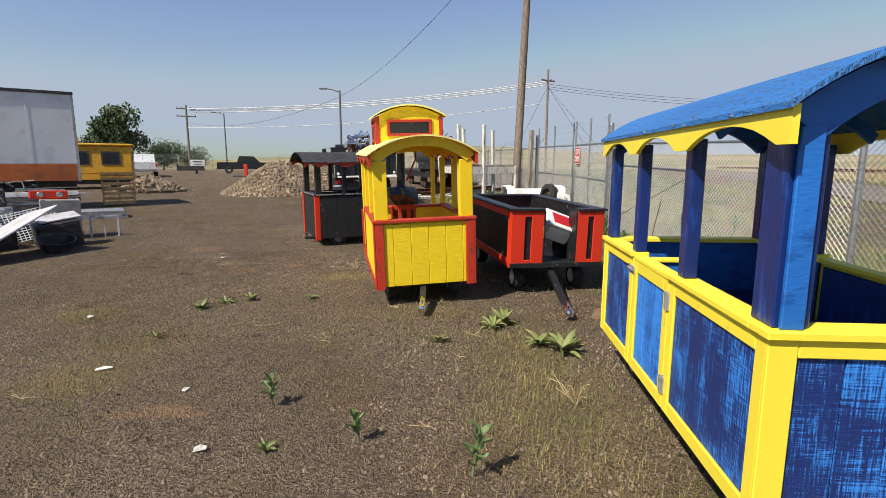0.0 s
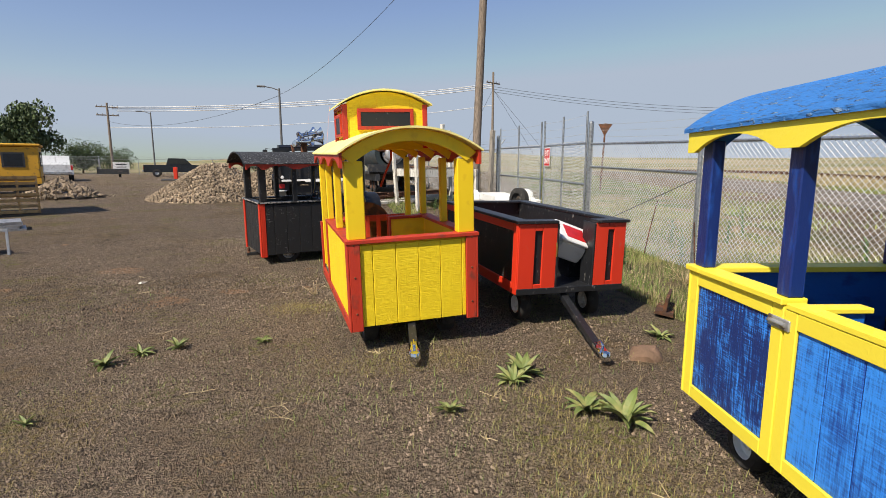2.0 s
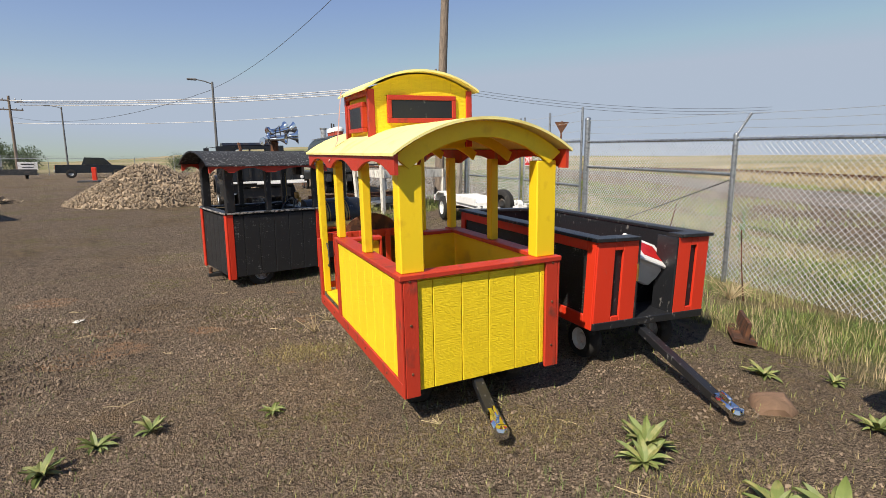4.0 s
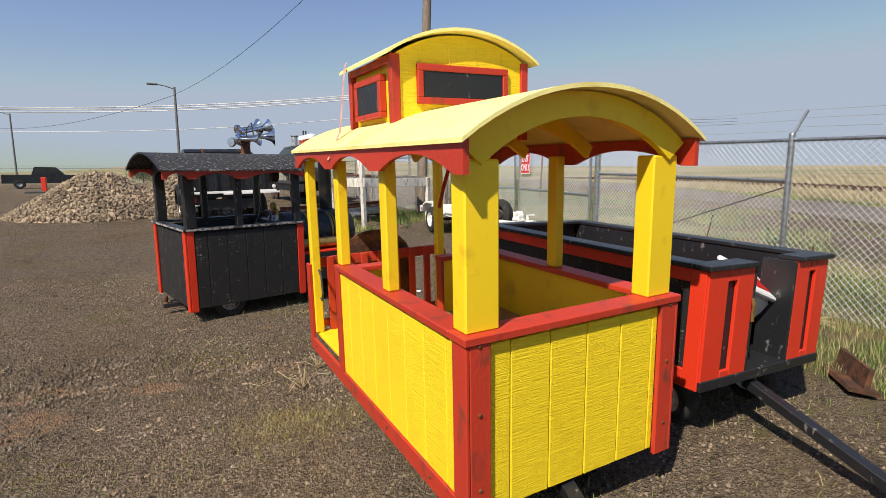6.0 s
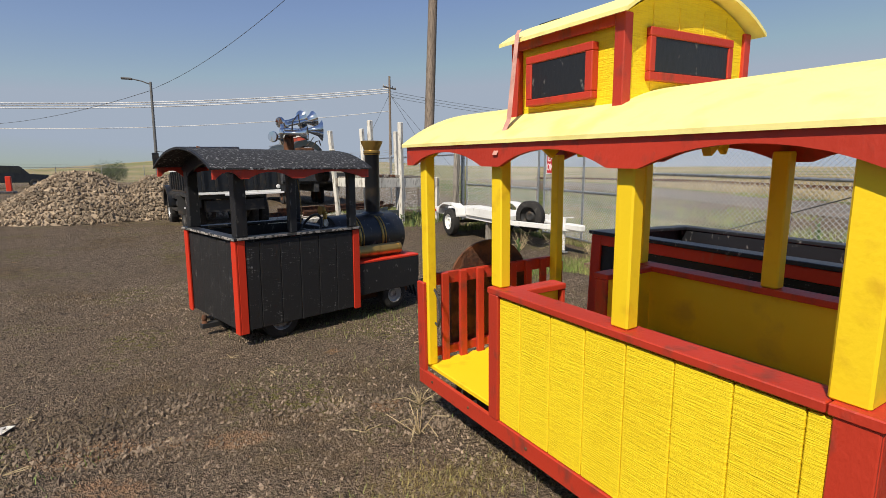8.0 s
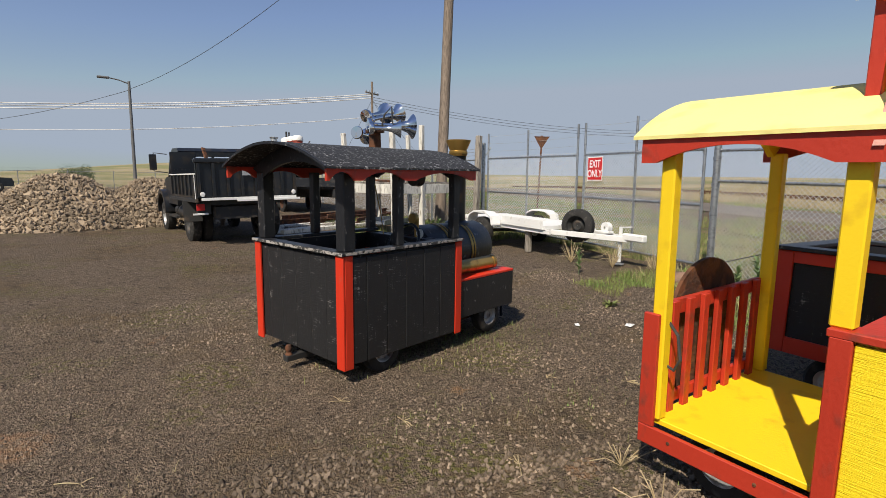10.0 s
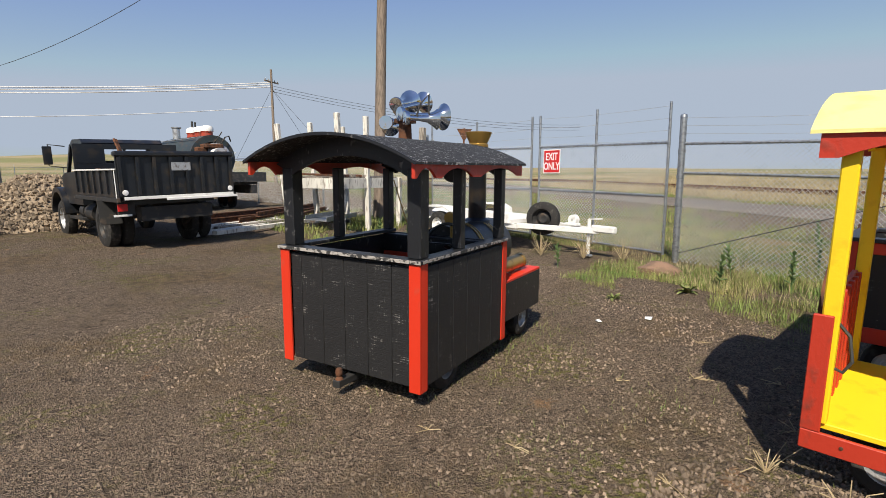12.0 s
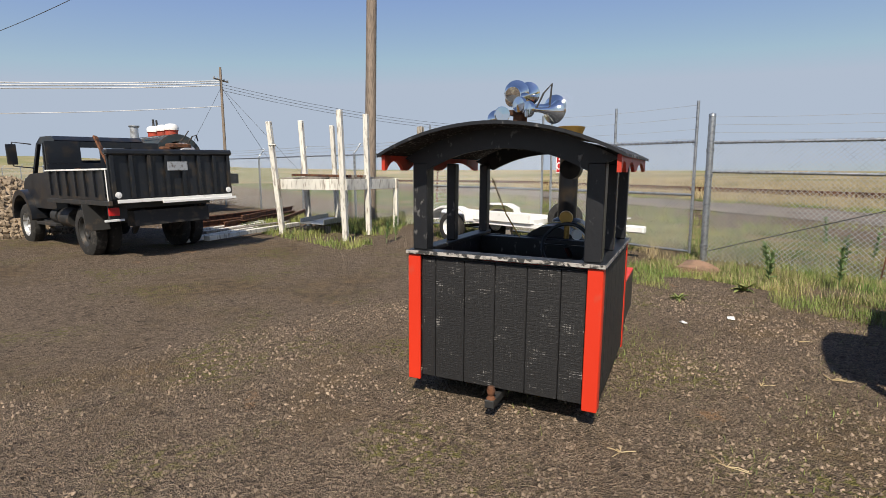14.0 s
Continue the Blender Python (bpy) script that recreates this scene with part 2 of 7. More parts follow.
# ---- mesh helpers ----
class Shape:
    """Collects boxes, prisms, tubes and turned forms into one mesh."""

    def __init__(self):
        self.v, self.f = [], []

    def put(self, verts, faces):
        k = len(self.v)
        self.v += [tuple(p) for p in verts]
        self.f += [tuple(k + i for i in f) for f in faces]
        return self

    def box(self, x0, x1, y0, y1, z0, z1, m=None, c=0.004):
        """A box with its edges cut off by c."""
        x0, x1, y0, y1, z0, z1 = min(x0, x1), max(x0, x1), min(y0, y1), max(y0, y1), min(z0, z1), max(z0, z1)
        c = min(c, 0.3 * (x1 - x0), 0.3 * (y1 - y0), 0.3 * (z1 - z0))
        v, idx = [], {}
        lo, hi = (x0, y0, z0), (x1, y1, z1)
        for s in ((a, b, d) for a in (0, 1) for b in (0, 1) for d in (0, 1)):
            for ax in range(3):
                p = [(hi[i] - c if s[i] else lo[i] + c) for i in range(3)]
                p[ax] = hi[ax] if s[ax] else lo[ax]
                idx[s, ax] = len(v)
                v.append(p)
        f = []
        for ax in range(3):
            a, b = (ax + 1) % 3, (ax + 2) % 3
            for side in (0, 1):
                loop = []
                for u, w in ((0, 0), (1, 0), (1, 1), (0, 1)):
                    s = [0, 0, 0]
                    s[ax], s[a], s[b] = side, u, w
                    loop.append(idx[tuple(s), ax])
                f.append(loop if side else loop[::-1])
        for ax in range(3):
            a, b = (ax + 1) % 3, (ax + 2) % 3
            for u in (0, 1):
                for w in (0, 1):
                    s0, s1 = [0, 0, 0], [0, 0, 0]
                    s0[a], s0[b], s1[a], s1[b], s1[ax] = u, w, u, w, 1
                    q = [idx[tuple(s0), a], idx[tuple(s1), a], idx[tuple(s1), b], idx[tuple(s0), b]]
                    f.append(q if u != w else q[::-1])
        for s in ((a, b, d) for a in (0, 1) for b in (0, 1) for d in (0, 1)):
            t = [idx[s, 0], idx[s, 1], idx[s, 2]]
            f.append(t if sum(s) % 2 else t[::-1])
        if m is not None:
            v = [m @ Vector(p) for p in v]
        return self.put(v, f)

    def beam(self, p, q, w, h, up=(0, 0, 1), c=0.004):
        """A bar of section w by h from p to q."""
        p, q = Vector(p), Vector(q)
        d = (q - p).normalized()
        side = d.cross(Vector(up))
        side = side.normalized() if side.length > 1e-4 else Vector((1, 0, 0))
        top = side.cross(d)
        m = Matrix((side, d, top)).transposed().to_4x4()
        m.translation = p
        return self.box(-w / 2, w / 2, 0, (q - p).length, -h / 2, h / 2, m, c)

    def tube(self, p, q, r, r2=None, n=12, caps=True):
        p, q, r2 = Vector(p), Vector(q), r if r2 is None else r2
        d = (q - p).normalized()
        a = d.orthogonal().normalized()
        b = d.cross(a)
        v = []
        for k in range(n):
            t = 2 * math.pi * k / n
            o = a * math.cos(t) + b * math.sin(t)
            v += [p + o * r, q + o * r2]
        f = [(2 * k, 2 * ((k + 1) % n), 2 * ((k + 1) % n) + 1, 2 * k + 1) for k in range(n)]
        if caps:
            f += [tuple(2 * k for k in range(n))[::-1], tuple(2 * k + 1 for k in range(n))]
        return self.put(v, f)

    def path(self, points, r, n=6):
        pts = [Vector(p) for p in points]
        d = (pts[1] - pts[0]).normalized()
        a = d.orthogonal().normalized()
        v, f = [], []
        for i, p in enumerate(pts):
            d = (pts[min(i + 1, len(pts) - 1)] - pts[max(i - 1, 0)])
            d = d.normalized() if d.length > 1e-6 else Vector((0, 0, 1))
            a = (a - d * a.dot(d))
            a = a.normalized() if a.length > 1e-6 else d.orthogonal().normalized()
            b = d.cross(a)
            v += [p + (a * math.cos(6.2832 * k / n) + b * math.sin(6.2832 * k / n)) * r for k in range(n)]
            if i:
                o = (i - 1) * n
                f += [(o + k, o + (k + 1) % n, o + n + (k + 1) % n, o + n + k) for k in range(n)]
        f += [tuple(range(n))[::-1], tuple(range(len(v) - n, len(v)))]
        return self.put(v, f)

    def turned(self, profile, m, n=24):
        """Turns (radius, height) pairs about the local z axis of m."""
        v, f = [], []
        for r, h in profile:
            for k in range(n):
                t = 2 * math.pi * k / n
                v.append(m @ Vector((r * math.cos(t), r * math.sin(t), h)))
        for i in range(len(profile) - 1):
            for k in range(n):
                a, b = i * n + k, i * n + (k + 1) % n
                f.append((a, b, b + n, a + n))
        return self.put(v, f)

    def prism(self, outline, m, t):
        """A flat outline (x, y) in the local plane of m, t thick along its z."""
        n = len(outline)
        v = [m @ Vector((x, y, 0)) for x, y in outline] + [m @ Vector((x, y, t)) for x, y in outline]
        f = [(i, (i + 1) % n, n + (i + 1) % n, n + i) for i in range(n)]
        return self.put(v, f + [tuple(range(n))[::-1], tuple(range(n, 2 * n))])

    def band(self, lower, upper, m, t):
        """A strip between two rows of (x, y) of equal length, t thick along m's z."""
        n = len(lower)
        v = [m @ Vector((*p, z)) for z in (0, t) for row in (lower, upper) for p in row]
        f = []
        for i in range(n - 1):
            a, b, c, d = i, i + 1, n + i + 1, n + i
            f += [(d, c, b, a), (2 * n + a, 2 * n + b, 2 * n + c, 2 * n + d)]
            f += [(a, b, 2 * n + b, 2 * n + a), (c, d, 2 * n + d, 2 * n + c)]
        for a, d in ((0, n), (n - 1, 2 * n - 1)):
            f.append((a, d, 2 * n + d, 2 * n + a))
        return self.put(v, f)

    def mesh(self, name, material, smooth=False):
        me = bpy.data.meshes.new(name)
        me.from_pydata([tuple(p) for p in self.v], [], self.f)
        me.materials.append(material)
        bm = bmesh.new()
        bm.from_mesh(me)
        bmesh.ops.recalc_face_normals(bm, faces=bm.faces)
        bm.to_mesh(me)
        bm.free()
        if smooth:
            for p in me.polygons:
                p.use_smooth = True
            me.set_sharp_from_angle(angle=radians(38))
        return me


def part(name, shape, material, parent, label="", smooth=False, m=None):
    """Links a shape as one mesh object under a thing or a part."""
    ob = new(name, shape.mesh(name, material, smooth))
    ob.parent = parent
    if m is not None:
        ob.matrix_basis = m
    return tagged(ob, label)


def turned_about(old, new_place, degrees):
    """Carries a group of things as one: from the spot `old` to `new_place`, turned about it."""
    return pose(*new_place, 0, 0, 0, degrees) @ pose(-old[0], -old[1], 0)


SITE = [Matrix()]                                                        # where the group being built stands
WEST = turned_about((0.153, 0.458), (0.55, 0.69), 4.5)
EAST = turned_about((-2.636, 7.709), (-2.98, 7.03), 6.1)


def thing(name, m, label, category, group="", kind=""):
    """An Empty at the base of a thing, for its parts."""
    ob = new(name)
    ob.empty_display_size = 0.1
    ob.matrix_basis = SITE[0] @ m
    return tagged(ob, label, category, group, kind)


def single(name, shape, material, label, category, group="", kind="", smooth=False, m=None):
    ob = new(name, shape.mesh(name, material, smooth))
    ob.matrix_basis = SITE[0] @ (Matrix() if m is None else m)
    return tagged(ob, label, category, group, kind)


def piece(name, me, parent, m):
    ob = new(name, me)
    ob.parent = parent
    ob.matrix_basis = m
    return ob


XZ = Matrix(((1, 0, 0, 0), (0, 0, -1, 0), (0, 1, 0, 0), (0, 0, 0, 1)))   # local x, y to x, z; thickness to -y
YZ = Matrix(((0, 0, 1, 0), (1, 0, 0, 0), (0, 1, 0, 0), (0, 0, 0, 1)))    # local x, y to y, z; thickness to +x
T = Matrix.Translation


def arc(x0, x1, z, rise, n=20):
    """A low arch of circular form from x0 to x1, springing at z."""
    h = (x1 - x0) / 2
    r = (h * h + rise * rise) / (2 * rise)
    mid = (x0 + x1) / 2
    return [(x, z + rise - r + math.sqrt(max(0, r * r - (x - mid) ** 2))) for x in np.linspace(x0, x1, n)]


def scallop(stations, low, high, n=12):
    """The lower edge of a fascia: arches between the stations."""
    out = []
    for a, b in zip(stations, stations[1:]):
        flat = 0.12 * (b - a)
        for k in range(n):
            u = a + (b - a) * k / n
            s = (u - a - flat) / (b - a - 2 * flat)
            out.append((u, low + (high - low) * (math.sin(math.pi * s) ** 0.6 if 0 < s < 1 else 0)))
    return out + [(stations[-1], low)]


def wheel(parent, x, y, r, w, rim_material, side=-1, z=None):
    """A tyre with a rim on the axle along local x."""
    z = r if z is None else z
    m = T((x, y, z)) @ pose(0, 0, 0, 0, 90, 0)
    rb = r * 0.58
    s = Shape().turned([(rb, -w / 2), (r * 0.86, -w / 2), (r * 0.97, -w * 0.38), (r, -w * 0.2), (r, w * 0.2), (r * 0.97, w * 0.38),
                        (r * 0.86, w / 2), (rb, w / 2), (rb, -w / 2)], m, 28)
    tyre = part("wheel", s, RUBBER, parent, "", True)
    k = Shape()
    for e in (-1, 1):
        k.turned([(0.001, e * w * 0.18), (r * 0.18, e * w * 0.2), (r * 0.2, e * w * 0.3), (r * 0.25, e * w * 0.3), (r * 0.3, e * w * 0.16),
                  (r * 0.48, e * w * 0.2), (r * 0.54, e * w * 0.44), (r * 0.585, e * w * 0.46)], m, 24)
    part("rim", k, rim_material, tyre, "", True)
    return tyre


def boards(parent, name, widths, height, thick, material, place, gap=0.004):
    """Upright boards side by side; place(u) gives the pose of a board whose left edge is at u."""
    made, u = {}, 0.0
    for w in widths:
        key = round(w, 3)
        if key not in made:
            made[key] = Shape().box(gap / 2, w - gap / 2, -thick, 0, 0, height, c=0.004).mesh(name, material)
        piece(name, made[key], parent, place(u))
        u += w


def runs(total, step=0.203, first=0.1):
    out, u = [], first
    if first > 0.02:
        out.append(first)
    while u + step < total - 0.02:
        out.append(step)
        u += step
    out.append(total - sum(out))
    return out


# ---- ground ----
def smooth(a, b, x):
    t = min(1.0, max(0.0, (x - a) / (b - a)))
    return t * t * (3 - 2 * t)


# ridges of gravel thrown up by wheels: from, to, height
RUTS = ((-1.6, 4.68, 0.9, 4.54, 0.045), (-1.55, 3.36, -0.5, 3.1, 0.05), (-1.4, 2.98, -0.6, 2.84, 0.045), (-3.3, 5.9, -2.3, 6.15, 0.03), (-2.2, 8.9, -1.4, 9.2, 0.04),
        (-1.8, 7.85, -0.8, 8.2, 0.045), (-4.2, 9.0, -3.2, 9.5, 0.04), (-4.4, 8.2, -3.5, 8.7, 0.035), (-2.6, 7.0, -1.7, 7.2, 0.03), (-0.4, 8.0, 0.3, 8.2, 0.03))


def ground_z(x, y):
    """Height of the ground: a level yard that rises slightly, a bank past the road and low hills far off."""
    z = 0.012 * min(max(y - 5, 0), 40) + 0.02 * min(max(x - 1, 0), 6) * smooth(5, 12, y)
    z *= 1 - smooth(60, 200, math.hypot(x, y))
    road = road_offset(x, y)
    z += 0.9 * smooth(9, 30, road) + 1.2 * smooth(40, 120, road)
    d = math.hypot(x, y)
    if d > 120:
        z += smooth(150, 700, d) * (5 + 7 * noise.noise((x / 420, y / 420, 3.3)) + 17 * math.exp(-((x - 50) / 190) ** 2 - ((y - 620) / 260) ** 2))
    near = 1 - smooth(14, 30, math.hypot(x, y - 6))
    if near > 0:
        z += near * (0.018 * noise.noise((x * 0.8, y * 0.8, 0)) + 0.012 * noise.noise((x * 3.1, y * 3.1, 5)) + 0.008 * noise.noise((x * 9, y * 9, 9)))
        for x0, y0, x1, y1, h in RUTS:
            dx, dy = x1 - x0, y1 - y0
            n2 = dx * dx + dy * dy
            a = ((x - x0) * dx + (y - y0) * dy) / n2
            if -0.2 < a < 1.2:
                d = ((y - y0) * dx - (x - x0) * dy) / math.sqrt(n2) + 0.05 * noise.noise((x * 3, y * 3, 2.2))
                if abs(d) < 0.5:
                    fade = smooth(-0.2, 0.1, a) * smooth(1.2, 0.9, a) * (0.75 + 0.5 * noise.noise((x * 4, y * 4, 8.1)))
                    z += h * fade * (math.exp(-(d / 0.07) ** 2) - 0.6 * math.exp(-((d - 0.15) / 0.10) ** 2))
        for c, w in ((4.55, 0.16), (6.9, 0.2)):
            u = y - c - 0.10 * x
            z -= near * 0.03 * math.exp(-(u / w) ** 2) * smooth(-0.5, -2.5, x - 0.8) if x < 0.8 else 0
    return z


def road_offset(x, y):
    """Distance past the near edge of the road."""
    return (x - 11.5) * 0.93 - (y - 9) * 0.36


def ladder(a, b, step, far, grow=1.16):
    out = list(np.arange(a, b, step))
    s, lo, hi = step, out[0], out[-1]
    while hi < far:
        s *= grow
        lo, hi = lo - s, hi + s
        out = [lo] + out + [hi]
    return out


TURF = ((-1.55, 4.4, 0.5, 0.75), (-1.75, 3.6, 0.45, 0.3), (1.8, 2.9, 0.6, 1.1), (0.9, 5.3, 0.9, 0.35), (-0.05, 7.05, 0.5, 0.25), (-2.7, 5.4, 0.4, 0.3))
SAND = ((-2.0, 7.4, 0.32, 0.22), (-3.0, 9.6, 0.35, 0.25), (-1.7, 7.6, 0.28, 0.2), (-1.5, 8.05, 0.3, 0.12), (-1.0, 7.95, 0.2, 0.1), (-0.95, 3.05, 0.35, 0.12), (-1.75, 8.1, 0.4, 0.15), (-0.05, 8.05, 0.12, 0.08))


def ground_material():
    m = bpy.data.materials.new("gravel_ground")
    m.use_nodes = True
    n, l = m.node_tree.nodes, m.node_tree.links
    bsdf = n["Principled BSDF"]
    bsdf.inputs["Roughness"].default_value = 0.95
    bsdf.inputs["Specular IOR Level"].default_value = 0.2
    co = n.new("ShaderNodeTexCoord")

    def tex(scale, detail=6, rough=0.6):
        t = n.new("ShaderNodeTexNoise")
        t.inputs["Scale"].default_value, t.inputs["Detail"].default_value, t.inputs["Roughness"].default_value = scale, detail, rough
        l.new(co.outputs["Object"], t.inputs["Vector"])
        return t.outputs["Fac"]

    def ramp(src, a, b):
        r = n.new("ShaderNodeMapRange")
        r.interpolation_type = "SMOOTHSTEP"
        r.inputs["From Min"].default_value, r.inputs["From Max"].default_value = a, b
        l.new(src, r.inputs["Value"])
        return r.outputs[0]

    def mix(fac, a, b):
        x = n.new("ShaderNodeMix")
        x.data_type = "RGBA"
        l.new(fac, x.inputs["Factor"])
        for slot, c in (("A", a), ("B", b)):
            if isinstance(c, tuple):
                x.inputs[slot].default_value = (*c, 1)
            else:
                l.new(c, x.inputs[slot])
        return x.outputs["Result"]

    def calc(op, a, b):
        x = n.new("ShaderNodeMath")
        x.operation = op
        for i, c in enumerate((a, b)):
            if isinstance(c, (int, float)):
                x.inputs[i].default_value = c
            else:
                l.new(c, x.inputs[i])
        return x.outputs[0]

    vor = n.new("ShaderNodeTexVoronoi")
    vor.inputs["Scale"].default_value = 44
    l.new(co.outputs["Object"], vor.inputs["Vector"])
    vor2 = n.new("ShaderNodeTexVoronoi")
    vor2.inputs["Scale"].default_value = 120
    l.new(co.outputs["Object"], vor2.inputs["Vector"])
    sep = n.new("ShaderNodeSeparateColor")
    l.new(vor.outputs["Color"], sep.inputs[0])
    sep2 = n.new("ShaderNodeSeparateColor")
    l.new(vor2.outputs["Color"], sep2.inputs[0])
    coarse = mix(sep.outputs[0], (0.066, 0.05, 0.036), (0.33, 0.249, 0.178))
    fine = mix(sep2.outputs[0], (0.055, 0.042, 0.03), (0.42, 0.318, 0.228))
    gravel = mix(ramp(tex(9, 4), 0.38, 0.6), coarse, fine)
    gravel = mix(ramp(tex(26), 0.46, 0.95), gravel, (0.155, 0.116, 0.082))
    earth = mix(ramp(tex(7, 8), 0.35, 0.65), (0.24, 0.17, 0.10), (0.13, 0.098, 0.066))
    col = mix(ramp(tex(0.45, 7), 0.47, 0.64), gravel, earth)
    col = mix(ramp(tex(1.7, 8, 0.7), 0.64, 0.70), col, (0.36, 0.225, 0.13))
    col = mix(calc("MULTIPLY", ramp(tex(0.8, 6), 0.5, 0.66), ramp(tex(18, 4), 0.46, 0.6)), col, (0.19, 0.175, 0.06))
    pos = n.new("ShaderNodeSeparateXYZ")
    l.new(co.outputs["Object"], pos.inputs[0])
    # trodden grass and bare sandy earth
    rag = calc("MULTIPLY", calc("SUBTRACT", tex(2.4, 8, 0.75), 0.5), 2.4)

    def patch(cx, cy, rx, ry):
        u, w = calc("DIVIDE", calc("SUBTRACT", pos.outputs["X"], cx), rx), calc("DIVIDE", calc("SUBTRACT", pos.outputs["Y"], cy), ry)
        return ramp(calc("ADD", calc("ADD", calc("MULTIPLY", u, u), calc("MULTIPLY", w, w)), rag), 1.15, 0.45)
    for cx, cy, rx, ry in TURF:
        col = mix(calc("MULTIPLY", patch(cx, cy, rx, ry), ramp(tex(24, 4), 0.45, 0.68)), col, (0.225, 0.165, 0.08))
    for cx, cy, rx, ry in SAND:
        col = mix(calc("MULTIPLY", patch(cx, cy, rx, ry), ramp(tex(15, 6), 0.3, 0.62)), col, (0.36, 0.225, 0.135))
    # verge and fields: past the fence the earth turns to grass, beyond the road to dry grass
    edge = calc("SUBTRACT", calc("MULTIPLY", calc("SUBTRACT", pos.outputs["X"], 4.4), 0.97), calc("MULTIPLY", calc("SUBTRACT", pos.outputs["Y"], 8.0), 0.24))
    edge = calc("ADD", edge, calc("MULTIPLY", calc("SUBTRACT", tex(0.7, 5), 0.5), 4.0))
    grass = mix(ramp(tex(0.6, 8), 0.45, 0.64), (0.135, 0.18, 0.045), (0.28, 0.22, 0.11))
    col = mix(ramp(edge, -0.4, 1.6), col, grass)
    past = calc("SUBTRACT", calc("MULTIPLY", calc("SUBTRACT", pos.outputs["X"], 11.5), 0.93), calc("MULTIPLY", calc("SUBTRACT", pos.outputs["Y"], 9.0), 0.36))
    shoulder = calc("ADD", past, calc("MULTIPLY", calc("SUBTRACT", tex(0.9, 5), 0.5), 2.5))
    col = mix(calc("MULTIPLY", ramp(shoulder, -3.4, -0.6), ramp(shoulder, 9.2, 8.2)), col, mix(ramp(tex(5, 8, 0.7), 0.4, 0.62), (0.25, 0.185, 0.13), (0.14, 0.105, 0.075)))
    dry = mix(ramp(tex(0.12, 9, 0.7), 0.42, 0.6), (0.44, 0.35, 0.20), (0.25, 0.23, 0.10))
    col = mix(ramp(shoulder, 9.6, 11.5), col, dry)
    dist = n.new("ShaderNodeVectorMath")
    dist.operation = "LENGTH"
    l.new(co.outputs["Object"], dist.inputs[0])
    far = mix(ramp(tex(0.012, 6), 0.42, 0.58), (0.33, 0.27, 0.16), (0.20, 0.20, 0.09))
    col = mix(ramp(dist.outputs["Value"], 88, 110), col, far)
    l.new(col, bsdf.inputs["Base Color"])
    bump = n.new("ShaderNodeBump")
    bump.inputs["Strength"].default_value, bump.inputs["Distance"].default_value = 1.0, 0.04
    h = calc("ADD", calc("ADD", vor.outputs["Distance"], calc("MULTIPLY", vor2.outputs["Distance"], 0.8)), tex(14, 8))
    l.new(h, bump.inputs["Height"])
    l.new(bump.outputs[0], bsdf.inputs["Normal"])
    return m


xs, ys = ladder(-5.0, 6.5, 0.052, 2600), ladder(-1.0, 12, 0.052, 2600)
verts = [(x, y, ground_z(x, y)) for y in ys for x in xs]
nx = len(xs)
faces = [(j * nx + i, j * nx + i + 1, (j + 1) * nx + i + 1, (j + 1) * nx + i) for j in range(len(ys) - 1) for i in range(nx - 1)]
ground_mesh = bpy.data.meshes.new("ground")
ground_mesh.from_pydata(verts, [], faces)
ground_mesh.materials.append(ground_material())
ground_mesh.polygons.foreach_set("use_smooth", [True] * len(faces))
tagged(new("ground", ground_mesh), "dark brown gravel yard with earth and grass patches", "ground", kind="structure")

# road beyond the fence
road_dir, road_out = Vector((0.36, 0.93)).normalized(), Vector((0.93, -0.36)).normalized()
start = Vector((11.5, 9.0))
rv, rf = [], []
for k, s in enumerate(np.linspace(-90, 160, 126)):
    for off in (2.6, 7.4):
        p = start + road_dir * s + road_out * off
        rv.append((p.x, p.y, 0.03 + max(ground_z(p.x, p.y), ground_z(*(p + road_out * (5.0 - off))))))
    if k:
        rf.append((2 * k - 2, 2 * k - 1, 2 * k + 1, 2 * k))
road_shape = Shape().put(rv, rf)
track = Shape()
points = [start + road_dir * s + road_out * 15.5 for s in np.linspace(-60, 110, 58)]
for p, q in zip(points, points[1:]):
    track.beam((p.x, p.y, ground_z(p.x, p.y) + 0.16), (q.x, q.y, ground_z(q.x, q.y) + 0.16), 0.12, 0.30)
single("rail_track", track, RUST, "rusty brown railway track along the dry bank", "railway track")
single("road", road_shape, ASPHALT, "grey weathered asphalt road beyond the fence", "road", kind="structure")


# ---- train cars ----
def coupler(parent, x0, y0, x1, y1, z0, z1, plate=BLACK):
    """A drawbar with a ball socket, swung from (x0, y0) to (x1, y1)."""
    length = math.hypot(x1 - x0, y1 - y0)
    swing = T((x0, y0, 0)) @ pose(0, 0, 0, 0, 0, math.degrees(math.atan2(x1 - x0, y0 - y1)))
    x, y0 = 0.0, 0.0
    bar = part("drawbar", Shape().beam((x, y0, z0), (x, y0 - length, z1 + 0.05), 0.07, 0.06), plate, parent, "black steel drawbar", m=swing)
    s = Shape().beam((x, y0 - length + 0.08, z1 + 0.075), (x, y0 - length - 0.13, z1 + 0.05), 0.085, 0.06, c=0.02)
    s.turned([(0.001, 0.04), (0.035, 0.03), (0.05, 0.0), (0.045, -0.035), (0.02, -0.05)], T((x, y0 - length - 0.13, z1 + 0.05)), 16)
    s.beam((x, y0 - length + 0.03, z1 + 0.12), (x, y0 - length - 0.07, z1 + 0.10), 0.025, 0.04, c=0.01)
    part("coupler", s, CHROME, bar, "silver ball coupler", True)


def bolts(parent, places, r=0.009, material=RUST):
    me = Shape().turned([(r, 0), (r * 0.9, r * 0.5), (0.001, r * 0.7)], Matrix(), 8).mesh("bolt", material, True)
    for m in places:
        piece("bolt", me, parent, m)


